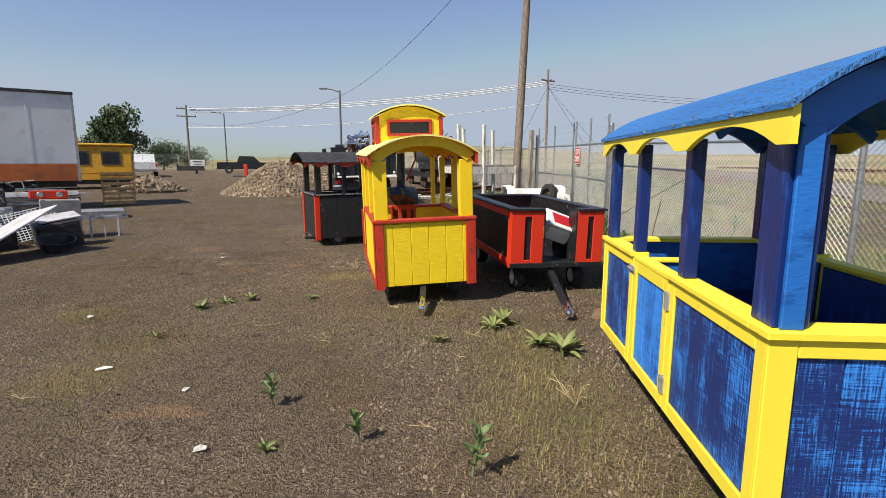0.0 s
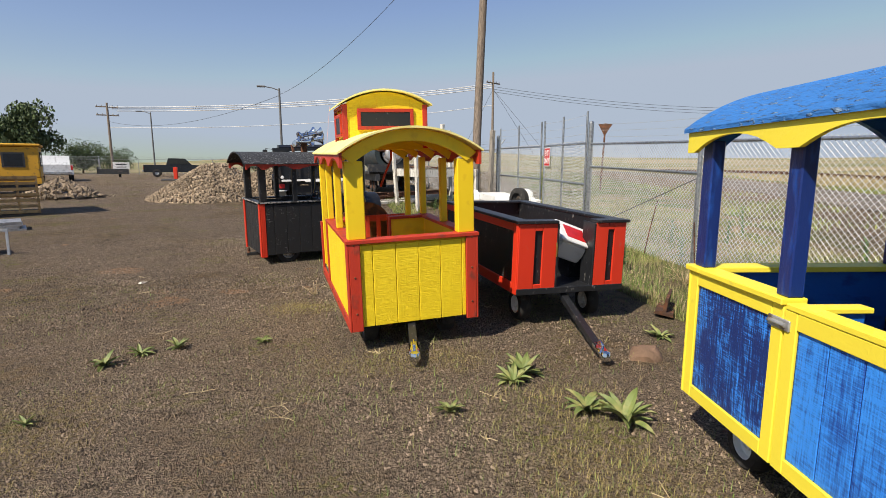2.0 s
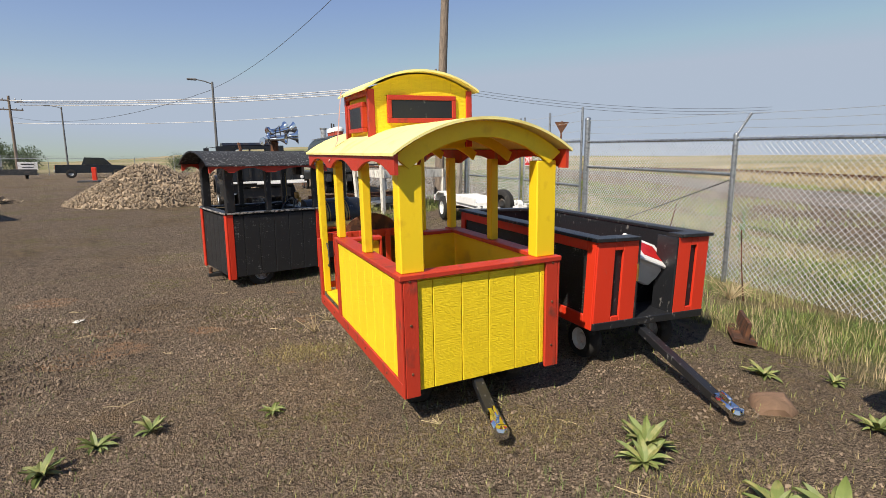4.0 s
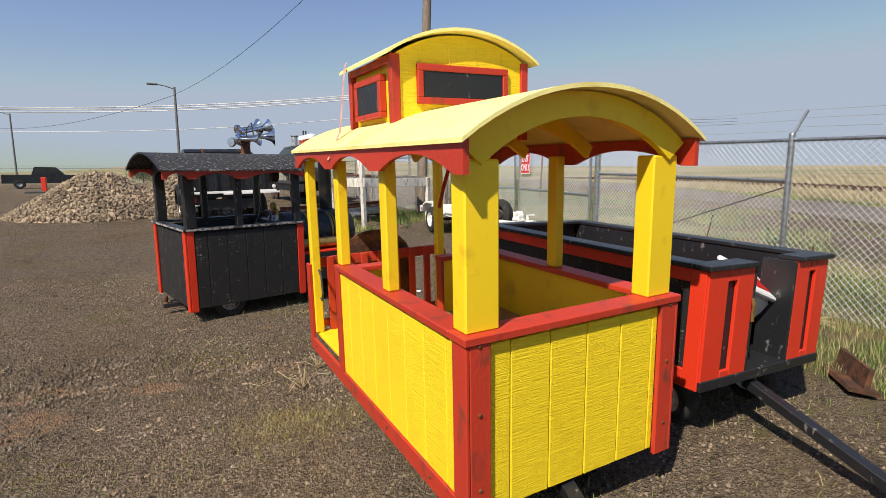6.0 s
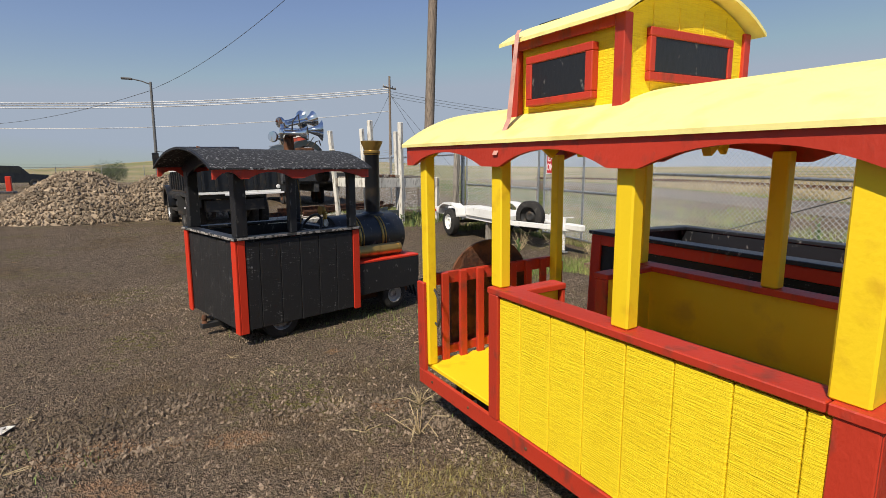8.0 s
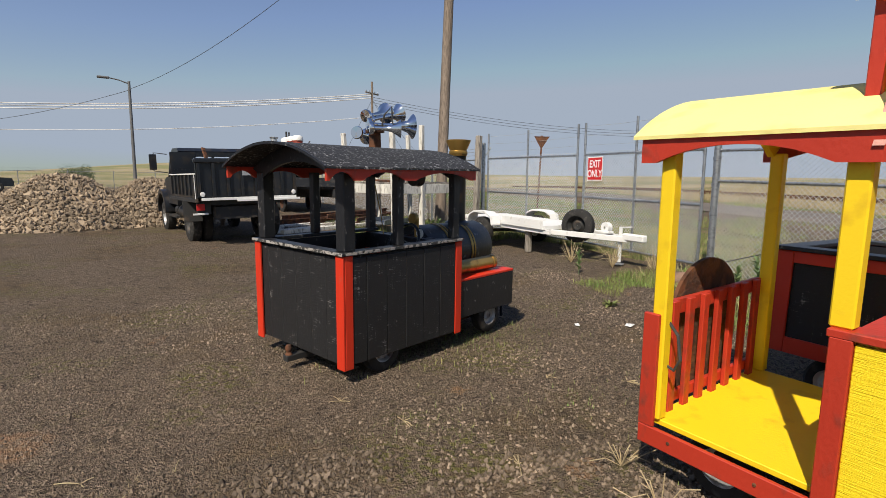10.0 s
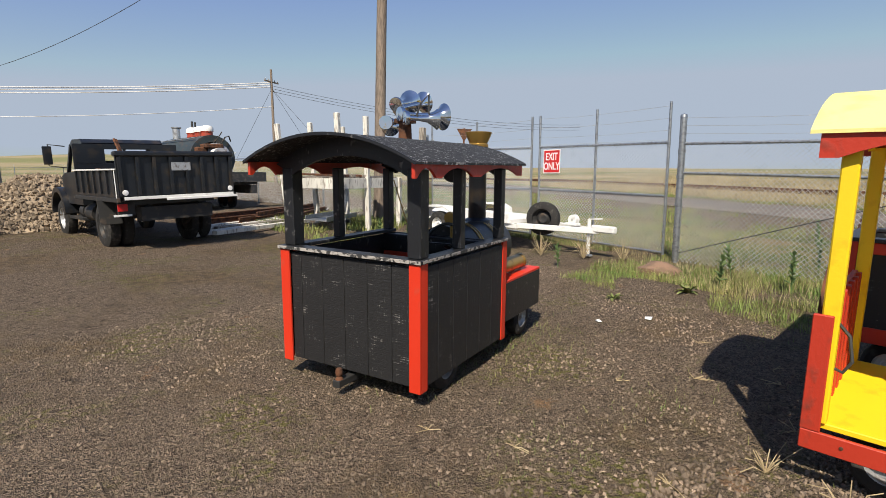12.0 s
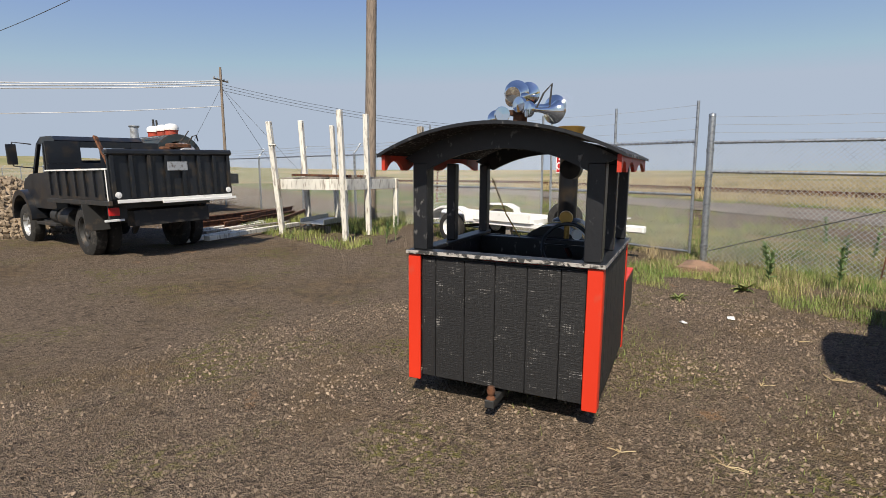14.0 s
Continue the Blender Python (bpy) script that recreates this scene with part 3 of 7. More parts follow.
def yellow_car():
    W, L, ZB, ZR, ZF = 1.14, 2.36, 0.15, 0.94, 1.545
    car = thing("train_car", pose(0.462, 5.515, 0.075, 1.2, -1.7, 8.0), "bright yellow wooden train car with red trim and a cupola", "train car", "train cars")
    part("floor", Shape().box(0.02, W - 0.02, 0.02, L - 0.02, 0.245, 0.275), YELLOW, car)
    part("chassis", Shape().box(0.3, 0.36, 0.03, L, 0.15, 0.2).box(W - 0.36, W - 0.3, 0.03, L, 0.15, 0.2).box(0.1, W - 0.1, 0.28, 0.36, 0.13, 0.19)
         .box(0.1, W - 0.1, L - 0.4, L - 0.32, 0.13, 0.19), RUST, car, "dark steel underframe")
    # front panel
    boards(car, "plank", runs(W - 0.18, 0.203, 0.11), ZR - 0.05 - ZB - 0.02, 0.016, SAWN, lambda u: T((0.09 + u, 0.016, ZB + 0.02)))
    part("backing", Shape().box(0.02, W - 0.02, 0.02, 0.034, ZB + 0.05, ZR - 0.04), OCHRE, car)
    for x0, x1 in ((-0.004, 0.092), (W - 0.092, W + 0.004)):
        part("corner_board", Shape().box(x0, x1, -0.022, 0.002, ZB - 0.01, ZR - 0.03), RED, car)
    for x0, x1 in ((-0.022, -0.005), (W + 0.005, W + 0.022)):
        part("corner_board", Shape().box(x0, x1, -0.022, 0.085, ZB - 0.01, ZR - 0.03), RED, car)
    # sides
    door = 1.60
    for side in (0, 1):
        x = -0.001 if side == 0 else W + 0.001
        rot = T((x, 0.085, ZB + 0.09)) @ pose(0, 0, 0, 0, 0, -90) if side == 0 else T((x, 0.085, ZB + 0.09)) @ pose(0, 0, 0, 0, 0, 90)
        if side == 0:
            boards(car, "plank", runs(door - 0.16, 0.203, 0.16), ZR - ZB - 0.135, 0.016, SAWN,
                   lambda u: T((0.0, 0.085 + (door - 0.16) - u, ZB + 0.09)) @ pose(0, 0, 0, 0, 0, -90))
        else:
            boards(car, "plank", runs(door - 0.16, 0.203, 0.16), ZR - ZB - 0.135, 0.016, SAWN,
                   lambda u: T((W, 0.085 + u, ZB + 0.09)) @ pose(0, 0, 0, 0, 0, 90))
        xi = 0.017 if side == 0 else W - 0.031
        part("backing", Shape().box(xi, xi + 0.014, 0.04, door - 0.02, ZB + 0.05, ZR - 0.04), OCHRE, car)
        xs0, xs1 = (-0.024, 0.0) if side == 0 else (W, W + 0.024)
        part("skirt_board", Shape().box(xs0, xs1, -0.0, L + 0.01, ZB - 0.01, ZB + 0.088), RED, car)
        part("door_post_board", Shape().box(xs0 - 0.006 if side == 0 else xs0, xs1 if side == 0 else xs1 + 0.006, door - 0.075, door, ZB + 0.09, ZR - 0.03), RED, car)
        part("end_board", Shape().box(xs0, xs1, L - 0.07, L + 0.012, ZB + 0.09, ZR - 0.12), RED, car)
        part("rail_cap", Shape().box(-0.03 if side == 0 else W - 0.09, 0.09 if side == 0 else W + 0.03, 0.1, door + 0.01, ZR - 0.032, ZR), RED, car, "chipped dark red top rail")
    part("rail_cap", Shape().box(-0.03, W + 0.03, -0.03, 0.096, ZR - 0.032, ZR + 0.002), RED, car, "chipped dark red top rail")
    # posts
    posts = [(0.0, 0.0, 0.155, 0.10, ZR), (W - 0.155, 0.0, W, 0.10, ZR), (0.0, 0.755, 0.065, 0.835, ZR), (0.0, 1.525, 0.065, 1.605, ZR), (0.0, L - 0.1, 0.065, L - 0.03, 0.276),
             (W - 0.065, 0.755, W, 0.835, ZR), (W - 0.065, 1.525, W, 1.605, ZR), (W - 0.065, L - 0.1, W, L - 0.03, 0.276)]
    for x0, y0, x1, y1, z0 in posts:
        part("post", Shape().box(x0, x1, y0 + 0.012, y1 + 0.012, z0, ZF + 0.05, c=0.007), YELLOW, car)
    # roof
    outer, inner = arc(-0.06, W + 0.06, 1.67, 0.205), arc(-0.06, W + 0.06, 1.653, 0.205)
    part("roof", Shape().band(inner, outer, T((0, L + 0.1, 0)) @ XZ, L + 0.18), CREAM_ROOF, car, "pale sun-bleached yellow arched roof", True)
    for y in (0.035, L - 0.005):
        low = arc(0.07, W - 0.07, 1.575, 0.18)
        top = [(x, z - 0.004) for x, z in arc(-0.02, W + 0.02, 1.653, 0.203)]
        part("arch_panel", Shape().band(low, top, T((0, y, 0)) @ XZ, 0.035), YELLOW, car)
    for y in (0.55, 1.1, 1.75):
        part("roof_rib", Shape().band(arc(0.06, W - 0.06, 1.585, 0.18), arc(0.03, W - 0.03, 1.645, 0.19), T((0, y, 0)) @ XZ, 0.03), OCHRE, car)
    for x in (-0.045, W + 0.02):
        low = scallop([-0.06, 0.79, 1.565, L + 0.06], ZF, ZF + 0.075)
        part("fascia", Shape().band(low, [(u, 1.667) for u, _ in low], T((x, 0, 0)) @ YZ, 0.024), RED, car, "scalloped red fascia board")
    # cupola
    cx0, cx1, cy0, cy1, cz0, cz1 = 0.15, W - 0.15, 0.965, 1.62, 1.735, 2.135
    cup = part("cupola", Shape().box(cx0 + 0.02, cx1 - 0.02, cy0 + 0.02, cy1 - 0.02, cz0 - 0.05, cz1), SAWN, car, "yellow boarded cupola")
    top = arc(cx0, cx1, cz1 - 0.01, 0.125)
    for y in (cy0 + 0.018, cy1):
        part("gable", Shape().band([(x, cz0 + 0.0) for x, _ in top], top, T((0, y, 0)) @ XZ, 0.018), SAWN, cup)
    for k in range(1, 5):
        x = cx0 + (cx1 - cx0) * k / 5
        part("groove", Shape().box(x - 0.003, x + 0.003, cy0 - 0.0025, cy0 + 0.002, cz0 + 0.02, cz1 + 0.05, c=0.001), OCHRE, cup)
    part("cupola_roof", Shape().band([(x, z + 0.002) for x, z in arc(cx0 - 0.055, cx1 + 0.055, cz1 - 0.02, 0.145)],
                                     [(x, z + 0.018) for x, z in arc(cx0 - 0.055, cx1 + 0.055, cz1 - 0.02, 0.145)], T((0, cy1 + 0.06, 0)) @ XZ, cy1 - cy0 + 0.12), CREAM_ROOF, cup,
         "curling cream yellow roof sheet", True)
    part("curled_edge", Shape().band([(x, z + 0.02) for x, z in arc(cx0 + 0.2, cx1 - 0.2, cz1 + 0.095, 0.03)], [(x, z + 0.026) for x, z in arc(cx0 + 0.2, cx1 - 0.2, cz1 + 0.095, 0.03)],
                                     T((0, cy1 + 0.055, 0)) @ XZ, 0.12), BLACK, cup)
    for x in (cx0 - 0.014, cx1 - 0.036):
        for y in (cy0 - 0.014, cy1 - 0.036):
            part("corner_trim", Shape().box(x, x + 0.05, y, y + 0.05, cz0 - 0.04, cz1 - 0.004), RED, cup)
    for x in (cx0 - 0.012, cx1 - 0.012):
        part("base_trim", Shape().box(x, x + 0.024, cy0 + 0.037, cy1 - 0.037, cz0 - 0.04, cz0 + 0.045), RED, cup)
        part("base_trim", Shape().box(x, x + 0.024, cy0 + 0.037, cy1 - 0.037, cz1 - 0.045, cz1 - 0.003), RED, cup)
        a, b = cy0 + 0.19, cy1 - 0.15
        part("window_frame", Shape().box(x - 0.008, x + 0.032, a - 0.05, b + 0.05, cz0 + 0.09, cz0 + 0.12).box(x - 0.008, x + 0.032, a - 0.05, b + 0.05, cz1 - 0.12, cz1 - 0.085)
             .box(x - 0.008, x + 0.032, a - 0.05, a - 0.01, cz0 + 0.12, cz1 - 0.12).box(x - 0.008, x + 0.032, b + 0.01, b + 0.05, cz0 + 0.12, cz1 - 0.12), RED, cup)
        part("window_panel", Shape().box(x - 0.002, x + 0.026, a - 0.012, b + 0.012, cz0 + 0.118, cz1 - 0.118), BLACK, cup, "black painted panel with drips")
    mid = (cx0 + cx1) / 2
    for y in (cy0 - 0.022, cy1 - 0.004):
        part("window_frame", Shape().box(mid - 0.287, mid + 0.287, y, y + 0.026, cz0 + 0.15, cz0 + 0.185).box(mid - 0.287, mid + 0.287, y, y + 0.026, cz0 + 0.32, cz0 + 0.355)
             .box(mid - 0.287, mid - 0.252, y, y + 0.026, cz0 + 0.185, cz0 + 0.32).box(mid + 0.252, mid + 0.287, y, y + 0.026, cz0 + 0.185, cz0 + 0.32), RED, cup)
        part("window_panel", Shape().box(mid - 0.254, mid + 0.254, y + 0.006, y + 0.024, cz0 + 0.183, cz0 + 0.322), BLACK, cup, "black painted panel")
    # inside
    part("bench", Shape().box(W - 0.42, W - 0.05, 0.06, 1.46, 0.236, 0.52).box(0.06, W - 0.42, 0.06, 0.4, 0.236, 0.52), OCHRE, car)
    part("seat_board", Shape().box(W - 0.46, W - 0.05, 0.05, 1.46, 0.522, 0.545).box(0.05, W - 0.46, 0.05, 0.44, 0.522, 0.545), TAN, car, "dusty tan seat board")
    for x0, x1 in ((0.06, 0.34), (W - 0.45, W - 0.05)):
        part("partition", Shape().box(x0, x1, 1.48, 1.505, 0.236, ZR - 0.035), OCHRE, car)
        part("partition_cap", Shape().box(x0 - 0.02, x1 + 0.02, 1.445, 1.545, ZR - 0.033, ZR - 0.003), RED, car)
        xe = x1 if x0 < 0.3 else x0 - 0.02
        part("partition_edge", Shape().box(xe, xe + 0.02, 1.45, 1.53, 0.236, ZR - 0.034), RED, car)
    # rear picket rail
    for k in range(7):
        x = 0.12 + k * 0.14
        part("picket", Shape().box(x, x + 0.055, L - 0.06, L - 0.035, 0.27, 0.86), RED, car)
    part("picket_rail", Shape().box(0.07, W - 0.07, L - 0.034, L - 0.008, 0.30, 0.36).box(0.07, W - 0.07, L - 0.034, L - 0.008, 0.78, 0.86), RED, car)
    part("round_back", Shape().prism([(0.55 + 0.32 * math.cos(t), 0.76 + 0.27 * math.sin(t)) for t in np.linspace(0, math.pi, 20)] + [(0.23, 0.32), (0.87, 0.32)],
                                     T((0, L + 0.03, 0)) @ XZ, 0.02), RUST, car, "dark brown half-round board")
    s = Shape().path([(0.045, L - 0.045, 0.82), (0.05, L - 0.13, 0.72), (0.05, L - 0.15, 0.6), (0.05, L - 0.12, 0.54), (0.05, L - 0.06, 0.56)], 0.008)
    part("hanging_cord", s, DARK_WIRE, car)
    # strap
    part("strap", Shape().put([(-0.055, 1.50, 1.60), (-0.055, 1.535, 1.60), (0.03, 1.535, 1.765), (0.03, 1.50, 1.765), (0.082, 1.51, 2.15), (0.082, 1.54, 2.15), (0.096, 1.51, 2.172), (0.096, 1.54, 2.172)],
                              [(0, 1, 2, 3), (3, 2, 5, 4), (4, 5, 7, 6)]), PINK, car, "faded pink ratchet strap")
    part("loose_strap", Shape().path([(0.70, 1.35, 1.76), (0.69, 1.33, 1.58), (0.60, 1.27, 1.42), (0.54, 1.22, 1.30)], 0.012), RED, car, "dangling red strap")
    for x in (0.2, W - 0.2):
        for y in (0.34, L - 0.33):
            wheel(car, x, y, 0.165, 0.13, RIM, z=0.093)
    coupler(car, W * 0.47, 0.05, 0.455, -0.32, 0.13, -0.02)
    bolts(car, [T((x, -0.022, z)) @ pose(0, 0, 0, 90) for x in (0.04, W - 0.04) for z in (0.3, 0.62, 0.9)] + [T((-0.024, y, ZB + 0.045)) @ pose(0, 0, 0, 0, -90) for y in (0.3, 0.8, 1.3, 1.8, 2.2)])
    return car


def blue_car():
    W, L, ZB, ZR, ZF = 1.20, 2.44, 0.24, 1.02, 1.665
    car = thing("train_car", pose(2.10, 1.38, 0.055, -0.2, 0, -8.0), "blue and yellow open wooden train car with weathered paint", "train car", "train cars")
    part("floor", Shape().box(0.02, W - 0.02, 0.02, L - 0.02, 0.26, 0.30), NAVY, car)
    part("chassis", Shape().box(0.3, 0.36, -0.1, L, 0.2, 0.26).box(W - 0.36, W - 0.3, -0.1, L, 0.2, 0.26), RUST, car, "rusty steel underframe")
    # side panels as framed units along the near side: (from, to, board colour, top height)
    def panel(side, a, b, boards_mat, z1, name):
        x = 0.0 if side == 0 else W
        sgn = 1 if side == 0 else -1
        fr = 0.075
        host = part(name, Shape().box(x, x + sgn * 0.02, a + 0.02, b - 0.02, ZB + 0.03, z1 - 0.03), NAVY, car)
        w = b - a - 2 * fr
        n = max(2, round(w / 0.2))
        for k in range(n):
            u0, u1 = a + fr + w * k / n, a + fr + w * (k + 1) / n
            part("plank", Shape().box(x - sgn * 0.004, x + sgn * 0.003, u0 + 0.003, u1 - 0.003, ZB + fr, z1 - fr, c=0.002), boards_mat, host)
        xo = x - sgn * 0.016
        for u0, u1, v0, v1 in ((a, a + fr, ZB, z1), (b - fr, b, ZB, z1), (a + fr, b - fr, ZB, ZB + fr), (a + fr, b - fr, z1 - fr, z1)):
            part("frame_board", Shape().box(xo, x + sgn * 0.001, u0 + 0.001, u1 - 0.001, v0, v1), LEMON, host)
        return host
    for side in (0, 1):
        panel(side, 0.0, 0.97, BLUE_WORN, ZR - 0.03, "side_panel")
        gate = panel(side, 0.98, 1.64, BLUE_LIGHT, ZR - 0.045, "gate")
        panel(side, 1.65, L, BLUE_WORN, ZR - 0.03, "side_panel")
        x = -0.018 if side == 0 else W + 0.018
        for z in (0.38, 0.86):
            part("hinge", Shape().box(x - 0.006, x + 0.006, 0.95, 1.02, z - 0.05, z + 0.05).tube((x, 0.985, z - 0.055), (x, 0.985, z + 0.055), 0.009), RIM, gate, "bare metal hinge")
        part("latch", Shape().box(x - 0.006, x + 0.006, 1.60, 1.74, 0.88, 0.93).tube((x - 0.008, 1.62, 0.905), (x - 0.008, 1.73, 0.905), 0.01), RIM, gate, "bare metal slide latch")
        x0, x1 = (-0.035, 0.085) if side == 0 else (W - 0.085, W + 0.035)
        for a, b in ((0.102, 0.975), (1.645, L - 0.102)):
            part("rail_cap", Shape().box(x0, x1, a, b, ZR - 0.03, ZR), LEMON, car)
        part("gate_cap", Shape().box(x0 + 0.015, x1 - 0.02, 0.985, 1.635, ZR - 0.044, ZR - 0.016), LEMON, gate)
    for y, s in ((0.0, 1), (L, -1)):
        n = 6
        for k in range(n):
            u0, u1 = 0.09 + (W - 0.18) * k / n, 0.09 + (W - 0.18) * (k + 1) / n
            part("plank", Shape().box(u0 + 0.003, u1 - 0.003, y - s * 0.004, y + s * 0.01, ZB + 0.085, ZR - 0.10, c=0.002), BLUE_WORN, car)
        part("end_panel", Shape().box(0.022, W - 0.022, y + s * 0.011, y + s * 0.028, ZB + 0.03, ZR - 0.032), BLUE, car)
        for u0, u1, v0, v1 in ((-0.02, 0.085, ZB, ZR - 0.03), (W - 0.085, W + 0.02, ZB, ZR - 0.03), (0.086, W - 0.086, ZB, ZB + 0.085), (0.086, W - 0.086, ZR - 0.10, ZR - 0.03)):
            part("frame_board", Shape().box(u0, u1, y - s * 0.02, y - s * 0.001, v0, v1), LEMON, car)
        part("rail_cap", Shape().box(-0.035, W + 0.035, y - 0.04 if s > 0 else y - 0.1, y + 0.1 if s > 0 else y + 0.04, ZR - 0.03, ZR + 0.001), LEMON, car)
    for x0, x1 in ((0.02, 0.034), (W - 0.034, W - 0.02)):
        part("inner_board", Shape().box(x0 + (0.004 if x0 < 1 else -0.004), x1 + (0.004 if x0 < 1 else -0.004), 0.04, 0.96, 0.30, ZR - 0.035), BLUE, car)
        part("inner_board", Shape().box(x0, x1, 1.66, L - 0.04, 0.30, ZR - 0.035), BLUE, car)
    for x in (0.0, W):
        sx = 1 if x == 0 else -1
        for y, w in ((0.0, 0.15), (0.82, 0.085), (1.64, 0.085), (L - 0.11, 0.10)):
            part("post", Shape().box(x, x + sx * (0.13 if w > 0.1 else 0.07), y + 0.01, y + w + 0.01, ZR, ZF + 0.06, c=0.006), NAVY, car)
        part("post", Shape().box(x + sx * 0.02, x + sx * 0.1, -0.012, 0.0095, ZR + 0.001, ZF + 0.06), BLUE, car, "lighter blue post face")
    outer, inner = arc(-0.07, W + 0.07, 1.80, 0.235), arc(-0.07, W + 0.07, 1.777, 0.235)
    part("roof", Shape().band(inner, outer, T((0, L + 0.1, 0)) @ XZ, L + 0.2), BLUE_ROOF, car, "brushed blue arched roofing", True)
    for y in (0.03, L + 0.01):
        part("arch_panel", Shape().band(arc(0.09, W - 0.09, 1.685, 0.205), [(x, z - 0.004) for x, z in arc(-0.03, W + 0.03, 1.775, 0.232)], T((0, y, 0)) @ XZ, 0.04), BLUE, car)
    for y in (0.7, 1.3, 1.95):
        part("roof_rib", Shape().band(arc(0.06, W - 0.06, 1.715, 0.205), arc(0.03, W - 0.03, 1.765, 0.225), T((0, y, 0)) @ XZ, 0.03), BLUE, car)
    for x in (-0.055, W + 0.03):
        low = scallop([-0.08, 0.86, 1.68, L + 0.07], ZF, ZF + 0.085)
        part("fascia", Shape().band(low, [(u, 1.793) for u, _ in low], T((x, 0, 0)) @ YZ, 0.025), LEMON, car, "scalloped yellow fascia board")
    part("bench", Shape().box(W - 0.42, W - 0.05, 0.06, L - 0.06, 0.30, 0.58).box(0.05, W - 0.42, L - 0.42, L - 0.06, 0.30, 0.58), BLUE, car)
    part("seat_board", Shape().box(W - 0.46, W - 0.05, 0.05, L - 0.05, 0.581, 0.60).box(0.045, W - 0.46, L - 0.46, L - 0.05, 0.581, 0.60), NAVY, car)
    part("partition_cap", Shape().box(0.09, 0.35, 1.60, 1.68, ZR - 0.06, ZR - 0.035), LEMON, car)
    part("partition", Shape().box(0.04, 0.33, 1.62, 1.645, 0.3, ZR - 0.061), BLUE, car)
    for x in (0.2, W - 0.2):
        for y, dz in ((0.36, 0.098), (L - 0.36, 0.098)):
            wheel(car, x, y, 0.15, 0.12, WHITE_RIM, z=dz)
    coupler(car, W * 0.5, 0.0, W * 0.5, -0.42, 0.2, 0.12, RUST)


def red_car():
    W, L, ZB, ZR = 1.22, 2.32, 0.20, 0.94
    car = thing("train_car", pose(2.05, 5.92, 0.17, 1.2, 1.0, 7.5), "black and red open gondola train car with a doorway", "train car", "train cars")
    part("floor", Shape().box(0.0, W, -0.02, L, 0.2, 0.262), BLACK, car)
    for x, s in ((0.0, 1), (W, -1)):
        part("side_wall", Shape().box(x + s * 0.012, x + s * 0.03, 0.03, L, 0.25, ZR - 0.03), BLACK_BOARD, car)
        for u0, u1, v0, v1 in ((0.0, 0.1, ZB, ZR - 0.03), (L - 0.1, L, ZB, ZR - 0.03), (0.101, L - 0.101, ZB, ZB + 0.11), (0.101, L - 0.101, ZR - 0.11, ZR - 0.03)):
            part("frame_board", Shape().box(x - s * 0.01, x + s * 0.011, u0, u1, v0, v1), BRIGHT_RED, car)
        part("rail_cap", Shape().box(x - s * 0.03, x + s * 0.13, -0.03, L + 0.02, ZR - 0.028, ZR), BLACK, car, "scuffed black top rail")
        part("inner_wall", Shape().box(x + s * 0.10, x + s * 0.12, 0.03, L - 0.05, 0.25, ZR - 0.03), BLACK, car)
    part("end_wall", Shape().box(0.03, W - 0.03, L - 0.03, L, 0.25, ZR - 0.03), BLACK, car)
    part("rail_cap", Shape().box(0.131, W - 0.131, L - 0.11, L + 0.02, ZR - 0.028, ZR - 0.001), BLACK, car)
    # front: two slotted red end panels beside an open doorway
    for a, b in ((0.0, 0.42), (W - 0.36, W)):
        pan = part("end_panel", Shape().box(a + 0.02, b - 0.02, 0.012, 0.03, ZB + 0.05, ZR - 0.03), BLACK, car)
        m0, m1 = a + (b - a) * 0.42, a + (b - a) * 0.62
        for u0, u1, v0, v1 in ((a, m0, ZB, ZR - 0.03), (m1, b, ZB, ZR - 0.03), (m0, m1, ZB, ZB + 0.1), (m0, m1, ZR - 0.1, ZR - 0.03)):
            part("board", Shape().box(u0 + 0.001, u1 - 0.001, -0.012, 0.011, v0, v1), BRIGHT_RED, pan)
        part("rail_cap", Shape().box(a - 0.03 if a == 0 else a, b if a == 0 else b + 0.03, -0.035, 0.11, ZR - 0.027, ZR + 0.002), BLACK, car)
        e = b if a == 0 else a - 0.02
        part("jamb", Shape().box(e, e + 0.02, -0.015, 0.2, 0.25, ZR - 0.03), BLACK, car)
    for a in (0.131, W - 0.42):
        part("bench", Shape().box(a, a + 0.29, 0.35, L - 0.12, 0.25, 0.52), BLACK, car)
        part("seat", Shape().box(a, a + 0.3, 0.34, L - 0.11, 0.521, 0.57, c=0.02), RED, car, "dull red padded seat")
    hk = part("latch_chain", Shape().path([(0.41, -0.02, 0.72), (0.41, -0.03, 0.68), (0.415, -0.025, 0.63), (0.41, -0.03, 0.58)], 0.009), BRASS, car, "brass hook and chain")
    for x in (0.2, W - 0.2):
        for y in (0.3, L - 0.35):
            wheel(car, x, y, 0.165, 0.13, WHITE_RIM, z=0.02)
    coupler(car, W * 0.46, 0.05, 0.36, -0.92, 0.15, -0.11)
    return car


